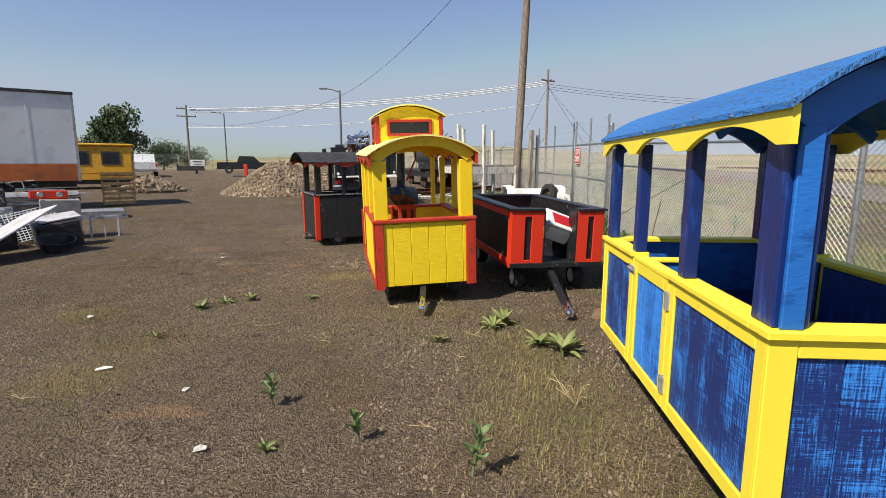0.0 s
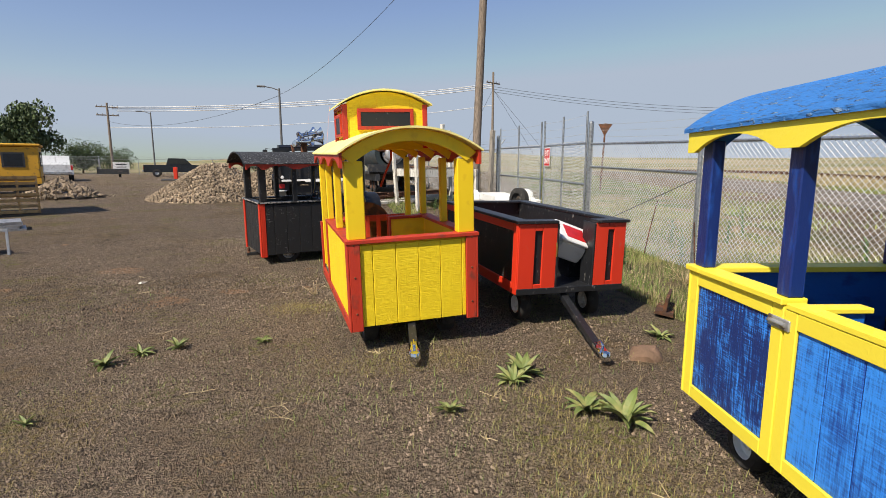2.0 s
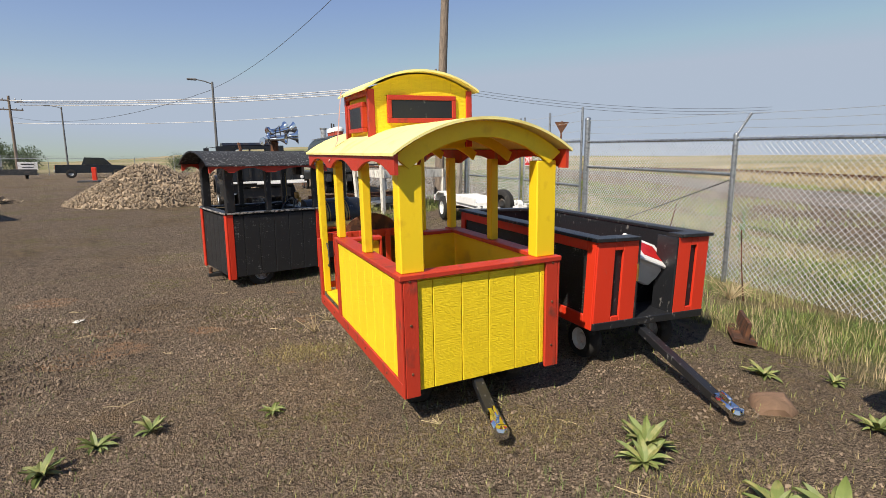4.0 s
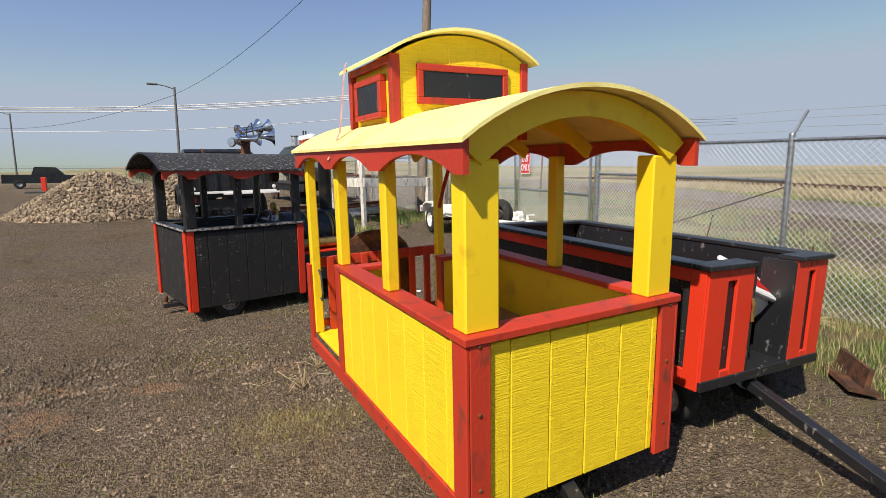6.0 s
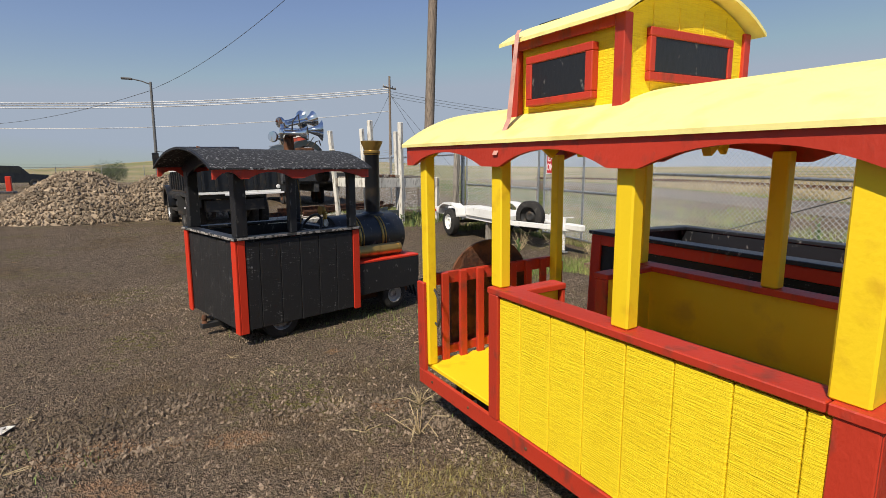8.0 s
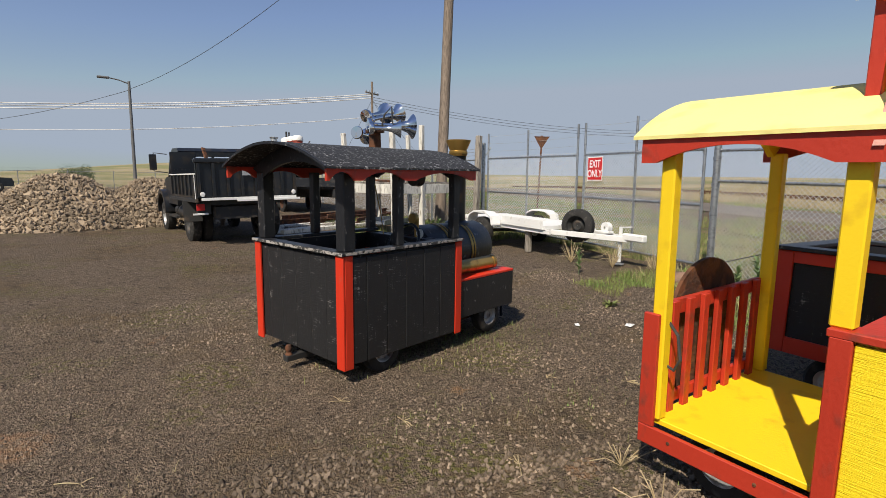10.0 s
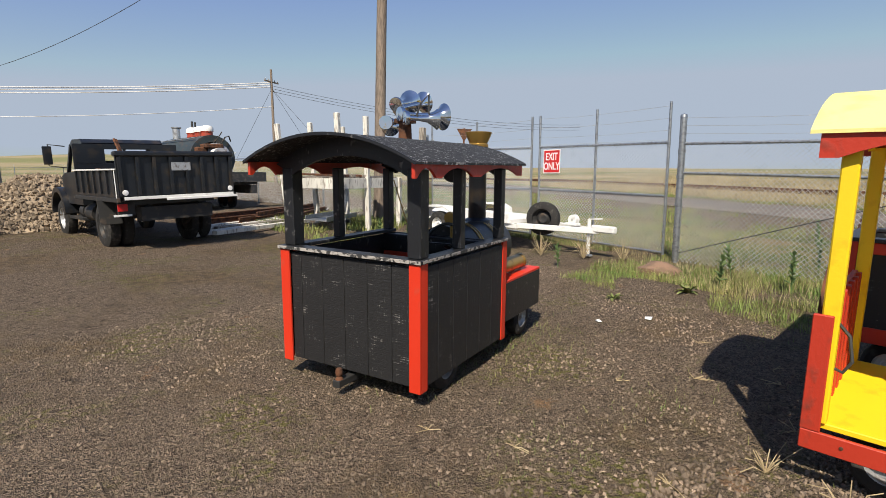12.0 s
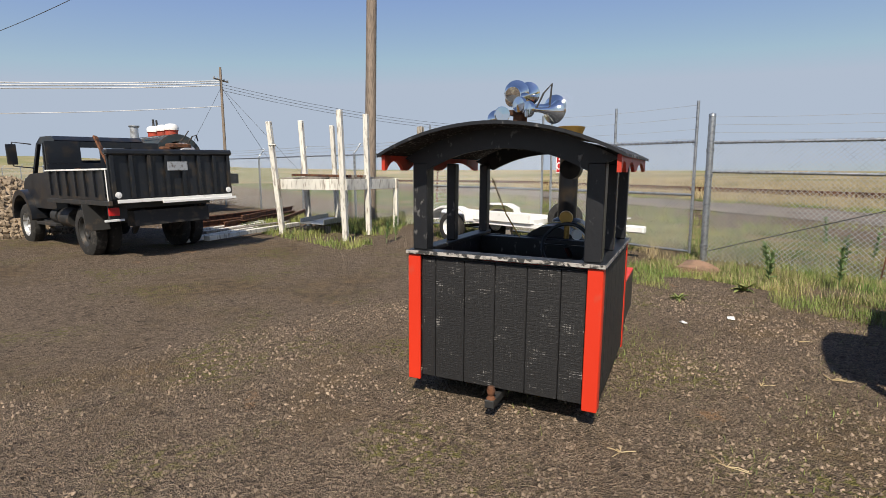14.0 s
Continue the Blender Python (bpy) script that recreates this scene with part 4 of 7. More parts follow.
def black_engine():
    W, L, ZB, ZR, ZF = 1.20, 1.29, 0.20, 1.05, 1.56
    eng = thing("train_engine", pose(-0.925, 9.65, 0.015, 0.5, 0.8, -68.5), "small black and red wooden train engine with boiler and horns", "train engine", "train cars")
    x0, x1 = -W, 0.0
    part("floor", Shape().box(x0 + 0.02, x1 - 0.02, 0.02, L, 0.24, 0.28), BLACK, eng)
    boards(eng, "plank", runs(W - 0.14, 0.203, 0.10), ZR - ZB - 0.05, 0.016, BLACK_BOARD, lambda u: T((x0 + 0.07 + u, 0.016, ZB + 0.0)))
    boards(eng, "plank", runs(L - 0.15, 0.203, 0.13), ZR - ZB - 0.05, 0.016, BLACK_BOARD, lambda u: T((x1, 0.075 + u, ZB)) @ pose(0, 0, 0, 0, 0, 90))
    boards(eng, "plank", runs(L - 0.15, 0.203, 0.13), ZR - ZB - 0.05, 0.016, BLACK_BOARD, lambda u: T((x0, L - 0.075 - u, ZB)) @ pose(0, 0, 0, 0, 0, -90))
    part("backing", Shape().box(x0 + 0.02, x1 - 0.02, 0.018, 0.03, ZB + 0.05, ZR - 0.04).box(x0 + 0.018, x0 + 0.03, 0.031, L, ZB + 0.05, ZR - 0.04).box(x1 - 0.03, x1 - 0.018, 0.031, L, ZB + 0.05, ZR - 0.04), BLACK, eng)
    for a, b in ((x0 - 0.02, x0 + 0.068), (x1 - 0.068, x1 + 0.02)):
        part("corner_board", Shape().box(a, b, -0.02, -0.001, ZB - 0.03, ZR - 0.028), BRIGHT_RED, eng)
    for a, b in ((x0 - 0.02, x0 - 0.001), (x1 + 0.001, x1 + 0.02)):
        part("corner_board", Shape().box(a, b, 0.0, 0.072, ZB - 0.03, ZR - 0.028), BRIGHT_RED, eng)
        part("corner_board", Shape().box(a, b, L - 0.072, L + 0.01, ZB - 0.02, ZR - 0.028), BRIGHT_RED, eng)
    part("rail_cap", Shape().box(x0 - 0.03, x1 + 0.03, -0.03, 0.075, ZR - 0.027, ZR), BLACK, eng, "chipped black top rail")
    for a, b in ((x0 - 0.03, x0 + 0.075), (x1 - 0.075, x1 + 0.03)):
        part("rail_cap", Shape().box(a, b, 0.0755, L + 0.02, ZR - 0.027, ZR), BLACK, eng, "chipped black top rail")
    part("worn_edge", Shape().box(x0 - 0.031, x1 + 0.031, -0.0335, -0.0301, ZR - 0.024, ZR - 0.001, c=0.001), EDGE, eng, "paint worn to grey wood")
    part("worn_edge", Shape().box(x1 + 0.0301, x1 + 0.0335, 0.0, L + 0.02, ZR - 0.022, ZR - 0.001, c=0.001), EDGE, eng, "paint worn to grey wood")
    part("front_wall", Shape().box(x0 + 0.02, x1 - 0.02, L - 0.03, L, ZB, ZR - 0.03), BLACK, eng)
    dash = part("dash_panel", Shape().box(x0 + 0.03, x1 - 0.03, L - 0.12, L - 0.031, 0.7, ZR - 0.035), BLACK, eng)
    part("red_panel", Shape().box(x0 + 0.04, x1 - 0.04, L - 0.14, L - 0.121, 0.62, 0.86), RED, eng)
    for x in (x0, x1):
        sx = 1 if x == x0 else -1
        for y, w in ((0.0, 0.115), (0.52, 0.08), (L - 0.1, 0.09)):
            part("post", Shape().box(x, x + sx * (0.10 if w > 0.1 else 0.07), y + 0.01, y + w, ZR, ZF + 0.05, c=0.006), BLACK, eng)
    outer, inner = arc(x0 - 0.12, x1 + 0.12, ZF + 0.095, 0.18), arc(x0 - 0.12, x1 + 0.12, ZF + 0.08, 0.18)
    part("roof", Shape().band(inner, outer, T((0, L + 0.1, 0)) @ XZ, L + 0.32), ROOFING, eng, "peeling black arched roofing", True)
    edge_in, edge_out = arc(x0 - 0.122, x1 + 0.122, ZF + 0.078, 0.18), arc(x0 - 0.122, x1 + 0.122, ZF + 0.097, 0.18)
    for y in (-0.218, L + 0.112):
        part("roof_edge", Shape().band(edge_in, edge_out, T((0, y, 0)) @ XZ, 0.012), BLACK, eng, "scuffed edge of the roof sheet", True)
    for y in (0.045, L - 0.0):
        part("arch_panel", Shape().band(arc(x0 + 0.1, x1 - 0.1, ZF + 0.005, 0.13), [(x, z - 0.004) for x, z in arc(x0 - 0.06, x1 + 0.06, ZF + 0.08, 0.178)], T((0, y, 0)) @ XZ, 0.03), BLACK, eng)
    for x in (x0 - 0.105, x1 + 0.08):
        low = scallop([-0.2, 0.06, 0.56, L + 0.08], ZF, ZF + 0.06)
        part("fascia", Shape().band(low, [(u, ZF + 0.092) for u, _ in low], T((x, 0, 0)) @ YZ, 0.022), RED, eng, "scalloped dull red fascia")
    # boiler
    cx, cz = (x0 + x1) / 2, 0.84
    lie = T((cx, L, cz)) @ pose(0, 0, 0, -90)
    boil = part("boiler", Shape().turned([(0.001, 0), (0.27, 0), (0.27, 0.92), (0.255, 0.95), (0.001, 0.97)], lie, 40), BLACK, eng, "black drum boiler", True)
    for y in (0.3, 0.62):
        part("band", Shape().turned([(0.272, y - 0.035), (0.278, y - 0.03), (0.278, y - 0.005), (0.272, y), (0.272, y - 0.035)], lie, 40)
             .turned([(0.272, y + 0.015), (0.278, y + 0.02), (0.278, y + 0.03), (0.272, y + 0.035)], lie, 40), BRASS, boil, "gold band", True)
    stack = part("smokestack", Shape().turned([(0.088, 0), (0.085, 0.72), (0.10, 0.74)], T((cx, L + 0.66, cz + 0.24)), 28), TRUCK_BLACK, eng, "tall black smokestack", True)
    part("flared_cap", Shape().turned([(0.09, 0.72), (0.098, 0.74), (0.098, 0.765), (0.088, 0.775), (0.125, 0.86), (0.13, 0.88), (0.115, 0.885), (0.08, 0.80)], T((cx, L + 0.66, cz + 0.24)), 28), BRASS, stack, "dull gold flared cap", True)
    part("stack_base", Shape().turned([(0.14, -0.02), (0.13, 0.03), (0.09, 0.05)], T((cx, L + 0.66, cz + 0.24)), 24), TRUCK_BLACK, stack, "", True)
    part("deck", Shape().box(x0 + 0.04, x1 - 0.04, L + 0.001, L + 0.90, 0.38, 0.64), BLACK, eng)
    for x in (x0, x1):
        sx = 1 if x == x0 else -1
        part("fender", Shape().box(x, x + sx * 0.28, L + 0.012, L + 0.86, 0.641, 0.665), BRIGHT_RED, eng, "red fender board")
        part("side_tube", Shape().tube((x + sx * 0.13, L + 0.02, 0.745), (x + sx * 0.13, L + 0.62, 0.745), 0.065, n=20).tube((x + sx * 0.13, L + 0.62, 0.745), (x + sx * 0.13, L + 0.66, 0.745), 0.07, n=20), BRASS, eng, "brass-coloured side cylinder", True)
        part("fender_side", Shape().box(x + sx * 0.001, x + sx * 0.035, L + 0.012, L + 0.86, 0.30, 0.64), BLACK, eng)
    catcher = part("cow_catcher", Shape().beam((x0 + 0.1, L + 0.92, 0.3), (x1 - 0.1, L + 0.92, 0.3), 0.05, 0.06), BLACK, eng, "black slatted cow catcher")
    for k in range(9):
        u = -0.4 + 0.1 * k
        part("slat", Shape().beam((cx + u, L + 0.94, 0.3), (cx + u * 0.8, L + 1.16 - abs(u) * 0.25, 0.07), 0.025, 0.025), BLACK, catcher)
    # controls
    wheel_m = T((cx + 0.2, L - 0.32, 1.0)) @ pose(0, 0, 0, 62)
    ring = [wheel_m @ Vector((0.18 * math.cos(t), 0.18 * math.sin(t), 0)) for t in np.linspace(0, 2 * math.pi, 29)]
    st = part("steering_wheel", Shape().path(ring, 0.014, 8), TRUCK_BLACK, eng, "black steering wheel", True)
    part("column", Shape().tube(wheel_m @ Vector((0, 0, 0)), wheel_m @ Vector((0, 0, -0.3)), 0.02).beam(wheel_m @ Vector((-0.17, 0, 0)), wheel_m @ Vector((0.17, 0, 0)), 0.03, 0.012), TRUCK_BLACK, st)
    gauge = part("gauge", Shape().tube((cx + 0.16, L - 0.11, 1.03), (cx + 0.16, L - 0.11, 1.17), 0.022).turned([(0.001, 0), (0.05, 0), (0.055, 0.02), (0.05, 0.04), (0.001, 0.04)], T((cx + 0.16, L - 0.13, 1.2)) @ pose(0, 0, 0, 90), 20), BRASS, eng, "brass pressure gauge", True)
    part("dial", Shape().turned([(0.001, 0), (0.04, 0), (0.042, 0.012)], T((cx + 0.25, L - 0.15, 1.07)) @ pose(0, 0, 0, 90), 18), SIGN_WHITE, eng, "small white dial", True)
    part("speaker", Shape().turned([(0.001, 0.02), (0.05, 0.0), (0.075, -0.02), (0.085, -0.02), (0.08, 0.06), (0.001, 0.07)], T((cx + 0.18, L - 0.12, 1.58)) @ pose(0, 0, 0, 90), 20), BLACK, eng, "round black speaker", True)
    part("wire", Shape().path([(x0 + 0.1, L - 0.05, 1.5), (x0 + 0.25, L - 0.1, 1.2), (x0 + 0.4, L - 0.2, 1.03)], 0.006), BRASS, eng, "dangling yellow wire")
    # horns on the roof
    horn = part("horn_bracket", Shape().tube((cx - 0.02, 0.98, 1.74), (cx - 0.02, 0.98, 1.98), 0.06, 0.05).box(cx - 0.1, cx + 0.06, 0.93, 1.03, 1.93, 1.97), RUST, eng, "rusty horn bracket", True)
    for dx, dy, dz, ln, r, yaw, el in ((-0.06, -0.04, 2.08, 0.30, 0.095, -12, 10), (0.0, -0.06, 2.0, 0.42, 0.11, 24, 0), (-0.12, -0.1, 1.93, 0.24, 0.075, -28, -4), (0.08, -0.1, 1.96, 0.26, 0.08, 38, 0), (-0.08, 0.02, 2.05, 0.36, 0.09, 4, 14)):
        m = T((cx + dx, 0.95 + dy, dz)) @ pose(0, 0, 0, 0, 0, -yaw) @ pose(0, 0, 0, -90 + el)
        part("horn", Shape().turned([(0.001, -0.02), (0.055, -0.015), (0.06, 0.0), (0.055, 0.02), (0.02, 0.035), (0.018, ln * 0.4), (0.03, ln * 0.7), (0.06, ln * 0.9), (r, ln), (r + 0.004, ln + 0.004), (r - 0.006, ln), (0.05, ln * 0.88), (0.001, ln * 0.7)], m, 28), CHROME, horn, "chrome trumpet horn", True)
    part("hose", Shape().path([(cx + 0.1, 0.95, 1.95), (cx + 0.17, 0.93, 2.08), (cx + 0.22, 0.97, 2.15), (cx + 0.2, 1.0, 2.0)], 0.008), DARK_WIRE, horn)
    horn.matrix_basis = T((-0.17, 0, 0.05))
    for x in (x0 + 0.09, x1 - 0.09):
        wheel(eng, x, 0.42, 0.185, 0.12, RIM, z=0.225)
        wheel(eng, x, L + 0.52, 0.17, 0.12, RIM, z=0.23)
    hitch = part("hitch", Shape().box(cx - 0.03, cx + 0.03, -0.13, 0.2, 0.12, 0.17), TRUCK_DARK, eng)
    part("hitch_ball", Shape().turned([(0.03, 0.0), (0.018, 0.02), (0.024, 0.035), (0.028, 0.055), (0.02, 0.078), (0.001, 0.084)], T((cx, -0.095, 0.171)), 18), RUST, hitch, "rusty hitch ball", True)
    part("axle_frame", Shape().box(x0 + 0.25, x0 + 0.31, 0.1, L + 0.9, 0.17, 0.24).box(x1 - 0.31, x1 - 0.25, 0.1, L + 0.9, 0.17, 0.24), RUST, eng)
    part("hinge", Shape().box(x1 + 0.001, x1 + 0.01, 0.60, 0.66, 0.88, 0.96).box(x1 + 0.001, x1 + 0.01, 0.60, 0.66, 0.30, 0.38), RUST, eng)
    return eng


yellow_car()
blue_car()
red_car()
black_engine()
tub = thing("storage_tub", T((2.68, 6.35, 0.72)) @ pose(0, 0, 0, 35, 20, 10), "white plastic tub with a red stripe leaning on the seat", "plastic tub")
part("tub_body", Shape().box(-0.19, 0.19, -0.14, 0.14, 0, 0.24, c=0.03), WHITE, tub)
part("tub_lid", Shape().box(-0.21, 0.21, -0.16, 0.16, 0.241, 0.275, c=0.012), WHITE, tub)
part("stripe", Shape().box(-0.13, 0.13, -0.1, 0.1, 0.276, 0.279, c=0.001), SIGN_RED, tub, "red printed stripe")


# ---- fence and gate ----
def chain_link(a, b, z0, z1, step=0.07, r=0.0036):
    """Woven wire between two posts as crossing wires."""
    a, b = Vector(a), Vector(b)
    length, h = (b - a).length, z1 - z0
    d = (b - a).normalized()
    s = Shape()
    k = -h
    while k < length:
        for lean in (1, -1):
            u0, u1 = (k, k + h) if lean > 0 else (k + h, k)
            v0, v1 = z0, z1
            def clip(u0, v0, u1, v1):
                pts = []
                for u, v, uu, vv in ((u0, v0, u1, v1), (u1, v1, u0, v0)):
                    if u < 0:
                        t = (0 - u) / (uu - u)
                        u, v = 0, v + (vv - v) * t
                    elif u > length:
                        t = (length - u) / (uu - u)
                        u, v = length, v + (vv - v) * t
                    pts.append((u, v))
                return pts
            (p0, q0), (p1, q1) = clip(u0, v0, u1, v1)
            if abs(p1 - p0) > 0.02:
                A, B = a + d * p0, a + d * p1
                s.tube((A.x, A.y, A.z + q0), (B.x, B.y, B.z + q1), r, n=3, caps=False)
        k += step
    return s


def barbed(a, b, parent, r=0.0028):
    a, b = Vector(a), Vector(b)
    n = max(2, int((b - a).length / 0.9))
    pts = []
    for i in range(n + 1):
        t = i / n
        p = a.lerp(b, t)
        pts.append(Vector((p.x, p.y, p.z - 0.10 * t * (1 - t) + random.uniform(-0.004, 0.004))))
    s = Shape().path(pts, r, 4)
    m = int((b - a).length / 0.13)
    if m < 60:
        for i in range(m):
            p = a.lerp(b, (i + 0.5) / m)
            z = p.z - 0.10 * (i + 0.5) / m * (1 - (i + 0.5) / m)
            s.tube((p.x - 0.012, p.y, z - 0.012), (p.x + 0.012, p.y, z + 0.014), 0.002, n=3)
    part("barbed_wire", s, WIRE, parent)


def fence(name, points, near):
    run = thing(name, Matrix(), "galvanised chain-link fence with barbed wire on angled arms", "fence", kind="structure")
    top = 1.92
    pts = [Vector((x, y, ground_z(x, y))) for x, y in points]
    for i, p in enumerate(pts):
        d = (pts[min(i + 1, len(pts) - 1)] - pts[max(i - 1, 0)]).normalized()
        out = Vector((d.y, -d.x, 0))
        if out.x < 0 and near:
            out = -out
        post = part("post", Shape().tube(p - Vector((0, 0, 0.05)), p + Vector((0, 0, top + 0.05)), 0.034, n=14).turned([(0.036, 0), (0.03, 0.03), (0.001, 0.04)], T(p + Vector((0, 0, top + 0.05))), 12), STEEL, run, "", True)
        part("barb_arm", Shape().beam(p + Vector((0, 0, top + 0.04)), p + out * 0.24 + Vector((0, 0, top + 0.34)), 0.02, 0.035), STEEL, post)
    for p, q in zip(pts, pts[1:]):
        d = (q - p).normalized()
        out = Vector((d.y, -d.x, 0))
        if out.x < 0 and near:
            out = -out
        part("top_rail", Shape().tube(p + Vector((0, 0, top)), q + Vector((0, 0, top)), 0.021, n=10), STEEL, run, "", True)
        part("wire_mesh", chain_link(p, q, 0.03, top + 0.04, 0.075 if near else (0.1 if p.y < 36 else 0.3), 0.0034 if near else (0.003 if p.y < 36 else 0.005)), WIRE, run)
        for k in (0.35, 0.7, 1.0):
            off = out * 0.24 * k + Vector((0, 0, top + 0.04 + 0.3 * k))
            barbed(p + off, q + off, run, 0.003 if near else 0.007)
    return run


GP1, GATE_MEET, GP2 = (5.40, 11.36), (5.64, 14.62), (5.45, 18.38)
near_line = [(5.50, 8.0), (5.66, 5.0), (5.84, 2.0), (6.02, -1.0), (6.2, -4.0), (6.4, -7.0)]
near_fence = fence("fence_east", near_line, True)
# braced bay beside the gate post
g0, g1 = Vector((*GP1, ground_z(*GP1))), Vector((*near_line[0], ground_z(*near_line[0])))
for z in (1.92, 1.46):
    part("brace_rail", Shape().tube(g0 + Vector((0, 0, z)), g1 + Vector((0, 0, z)), 0.021, n=10), STEEL, near_fence, "", True)
part("truss_rod", Shape().tube(g1 + Vector((0, 0, 1.4)), g0 + Vector((0, 0, 0.15)), 0.007, n=6), DARK_WIRE, near_fence)
part("wire_mesh", chain_link(g0, g1, 0.03, 1.95), WIRE, near_fence)
for z in (2.08, 2.2, 2.32):
    barbed(g0 + Vector((0, 0, z)), g1 + Vector((0.15, 0, z - 0.05)), near_fence)
far_line = [GP2] + [(5.4 - 0.05 * k - 0.02 * k * k, 18.38 + 3.0 * k) for k in range(1, 7)] + [(4.0, 40), (3.3, 45), (2.6, 51), (1.8, 58), (1.0, 65), (0.2, 72), (-0.6, 79)]
fence("fence_north", far_line, False)
fence("fence_far", [(-0.6 - 4.2 * k, 79 - 0.9 * k) for k in range(9)], False)


def gate_leaf(a, b, signed):
    A, B = Vector((*a, ground_z(*a) + 0.1)), Vector((*b, ground_z(*b) + 0.1))
    leaf = thing("gate", Matrix(), "galvanised chain-link swing gate with barbed wire on top", "gate", "gate leaves")
    d = (B - A)
    stations = (0.012, 0.5, 0.985)
    for k in stations:
        p = A + d * k
        part("gate_post", Shape().tube(p, p + Vector((0, 0, 2.5)), 0.024, n=12), STEEL, leaf, "", True)
    for z in (0.03, 0.98, 1.85):
        part("gate_rail", Shape().tube(A + d * 0.012 + Vector((0, 0, z)), A + d * 0.985 + Vector((0, 0, z)), 0.022, n=10), STEEL, leaf, "", True)
    part("wire_mesh", chain_link(A + d * 0.012, A + d * 0.985, 0.03, 1.9), WIRE, leaf)
    for z in (2.05, 2.24, 2.43):
        barbed(A + d * 0.012 + Vector((0, 0, z)), A + d * 0.985 + Vector((0, 0, z)), leaf)
    return leaf


gate_leaf((5.42, 11.56), GATE_MEET, True)
gate_leaf((5.63, 14.75), (5.46, 18.2), False)
for x, y in (GP1, GP2):
    z = ground_z(x, y)
    gp = thing("gate_post", T((x, y, z)), "thick galvanised gate post with hinge bands", "gate post", "gate posts")
    part("tube", Shape().tube((0, 0, -0.05), (0, 0, 2.33), 0.052, n=18).turned([(0.056, 2.33), (0.05, 2.37), (0.001, 2.39)], Matrix(), 16), STEEL, gp, "", True)
    for h in (0.25, 0.95, 1.4, 1.8):
        part("hinge_band", Shape().turned([(0.052, h - 0.03), (0.06, h - 0.028), (0.06, h + 0.028), (0.052, h + 0.03)], Matrix(), 16), STEEL, gp, "", True)

# sign on the gate
sd = (Vector(GATE_MEET) - Vector((5.42, 11.56))).normalized()
face = Vector((-sd.y, sd.x))
sp = Vector((5.42, 11.56)) + sd * 2.62 + face * 0.05
sm = Matrix(((-sd.x, 0, face.x, sp.x), (-sd.y, 0, face.y, sp.y), (0, 1, 0, 1.86), (0, 0, 0, 1))) @ Matrix.Scale(1.0, 4)
sign = thing("sign", sm, "red and white exit sign wired to the gate", "sign")
part("sheet", Shape().box(-0.235, 0.235, -0.24, 0.24, -0.003, 0.0, c=0.001), SIGN_WHITE, sign)
part("red_field", Shape().box(-0.215, 0.215, -0.22, 0.22, 0.0005, 0.0035, c=0.001), SIGN_RED, sign)
for word, y in (("EXIT", 0.03), ("ONLY", -0.165)):
    cu = bpy.data.curves.new("word", "FONT")
    cu.body, cu.align_x, cu.size, cu.extrude, cu.offset = word, "CENTER", 0.205, 0.001, 0.004
    tmp = new("word_curve", cu)
    bpy.context.view_layer.update()
    me = bpy.data.meshes.new_from_object(tmp)
    bpy.data.objects.remove(tmp)
    me.materials.clear()
    me.materials.append(SIGN_WHITE)
    w = new("lettering", me)
    w.parent = sign
    w.matrix_basis = T((0, y, 0.0046)) @ Matrix.Diagonal((0.80, 1, 1, 1))
wp = single("wooden_post", Shape().box(-0.07, 0.07, -0.07, 0.07, 0, 2.55, c=0.012), GREY_WOOD, "grey weathered square timber post beside the gate", "post", m=T((5.15, 18.25, ground_z(5.15, 18.25))) @ pose(0, 0, 0, 1, 1, 20))
ys = thing("road_sign", T((13.3, 26.4, ground_z(13.3, 26.4))) @ pose(0, 0, 0, 0, 2, -40), "triangular road sign seen from behind on a rusty post", "road sign")
part("post", Shape().box(-0.04, 0.04, -0.03, 0.03, 0, 3.4), RUST, ys)
part("plate", Shape().prism([(-0.36, 3.36), (0.36, 3.36), (0.0, 2.75)], T((0, -0.034, 0)) @ XZ, 0.006), RUST, ys)


# ---- poles, lamps and wires ----
pole_x, pole_y = 5.1, 20.35
pz = ground_z(pole_x, pole_y)
pole_top = Vector((pole_x + 0.42, pole_y, 11.5))
pole_end = WEST.inverted() @ pole_top
single("utility_pole", Shape().tube((pole_x, pole_y, pz - 0.1), pole_top, 0.165, 0.12, n=20), POLE_WOOD, "tall weathered wooden utility pole beside the timber stand", "utility pole", "utility poles", smooth=True)


SITE[0] = WEST


def street_lamp(x, y, h, turn):
    z = ground_z(x, y)
    lamp = thing("street_lamp", T((x, y, z)) @ pose(0, 0, 0, 0, 0, turn), "dull steel street lamp with a short arm", "street lamp", "street lamps")
    part("pole", Shape().tube((0, 0, 0), (0, 0, h), 0.10, 0.07, n=14), PALE_POST, lamp, "", True)
    part("arm", Shape().path([(0, 0, h - 0.15), (-0.5, 0, h + 0.02), (-1.0, 0, h + 0.1)], 0.035, 8), PALE_POST, lamp, "", True)
    part("head", Shape().box(-1.55, -0.95, -0.12, 0.12, h + 0.04, h + 0.16, c=0.04), PALE_POST, lamp)


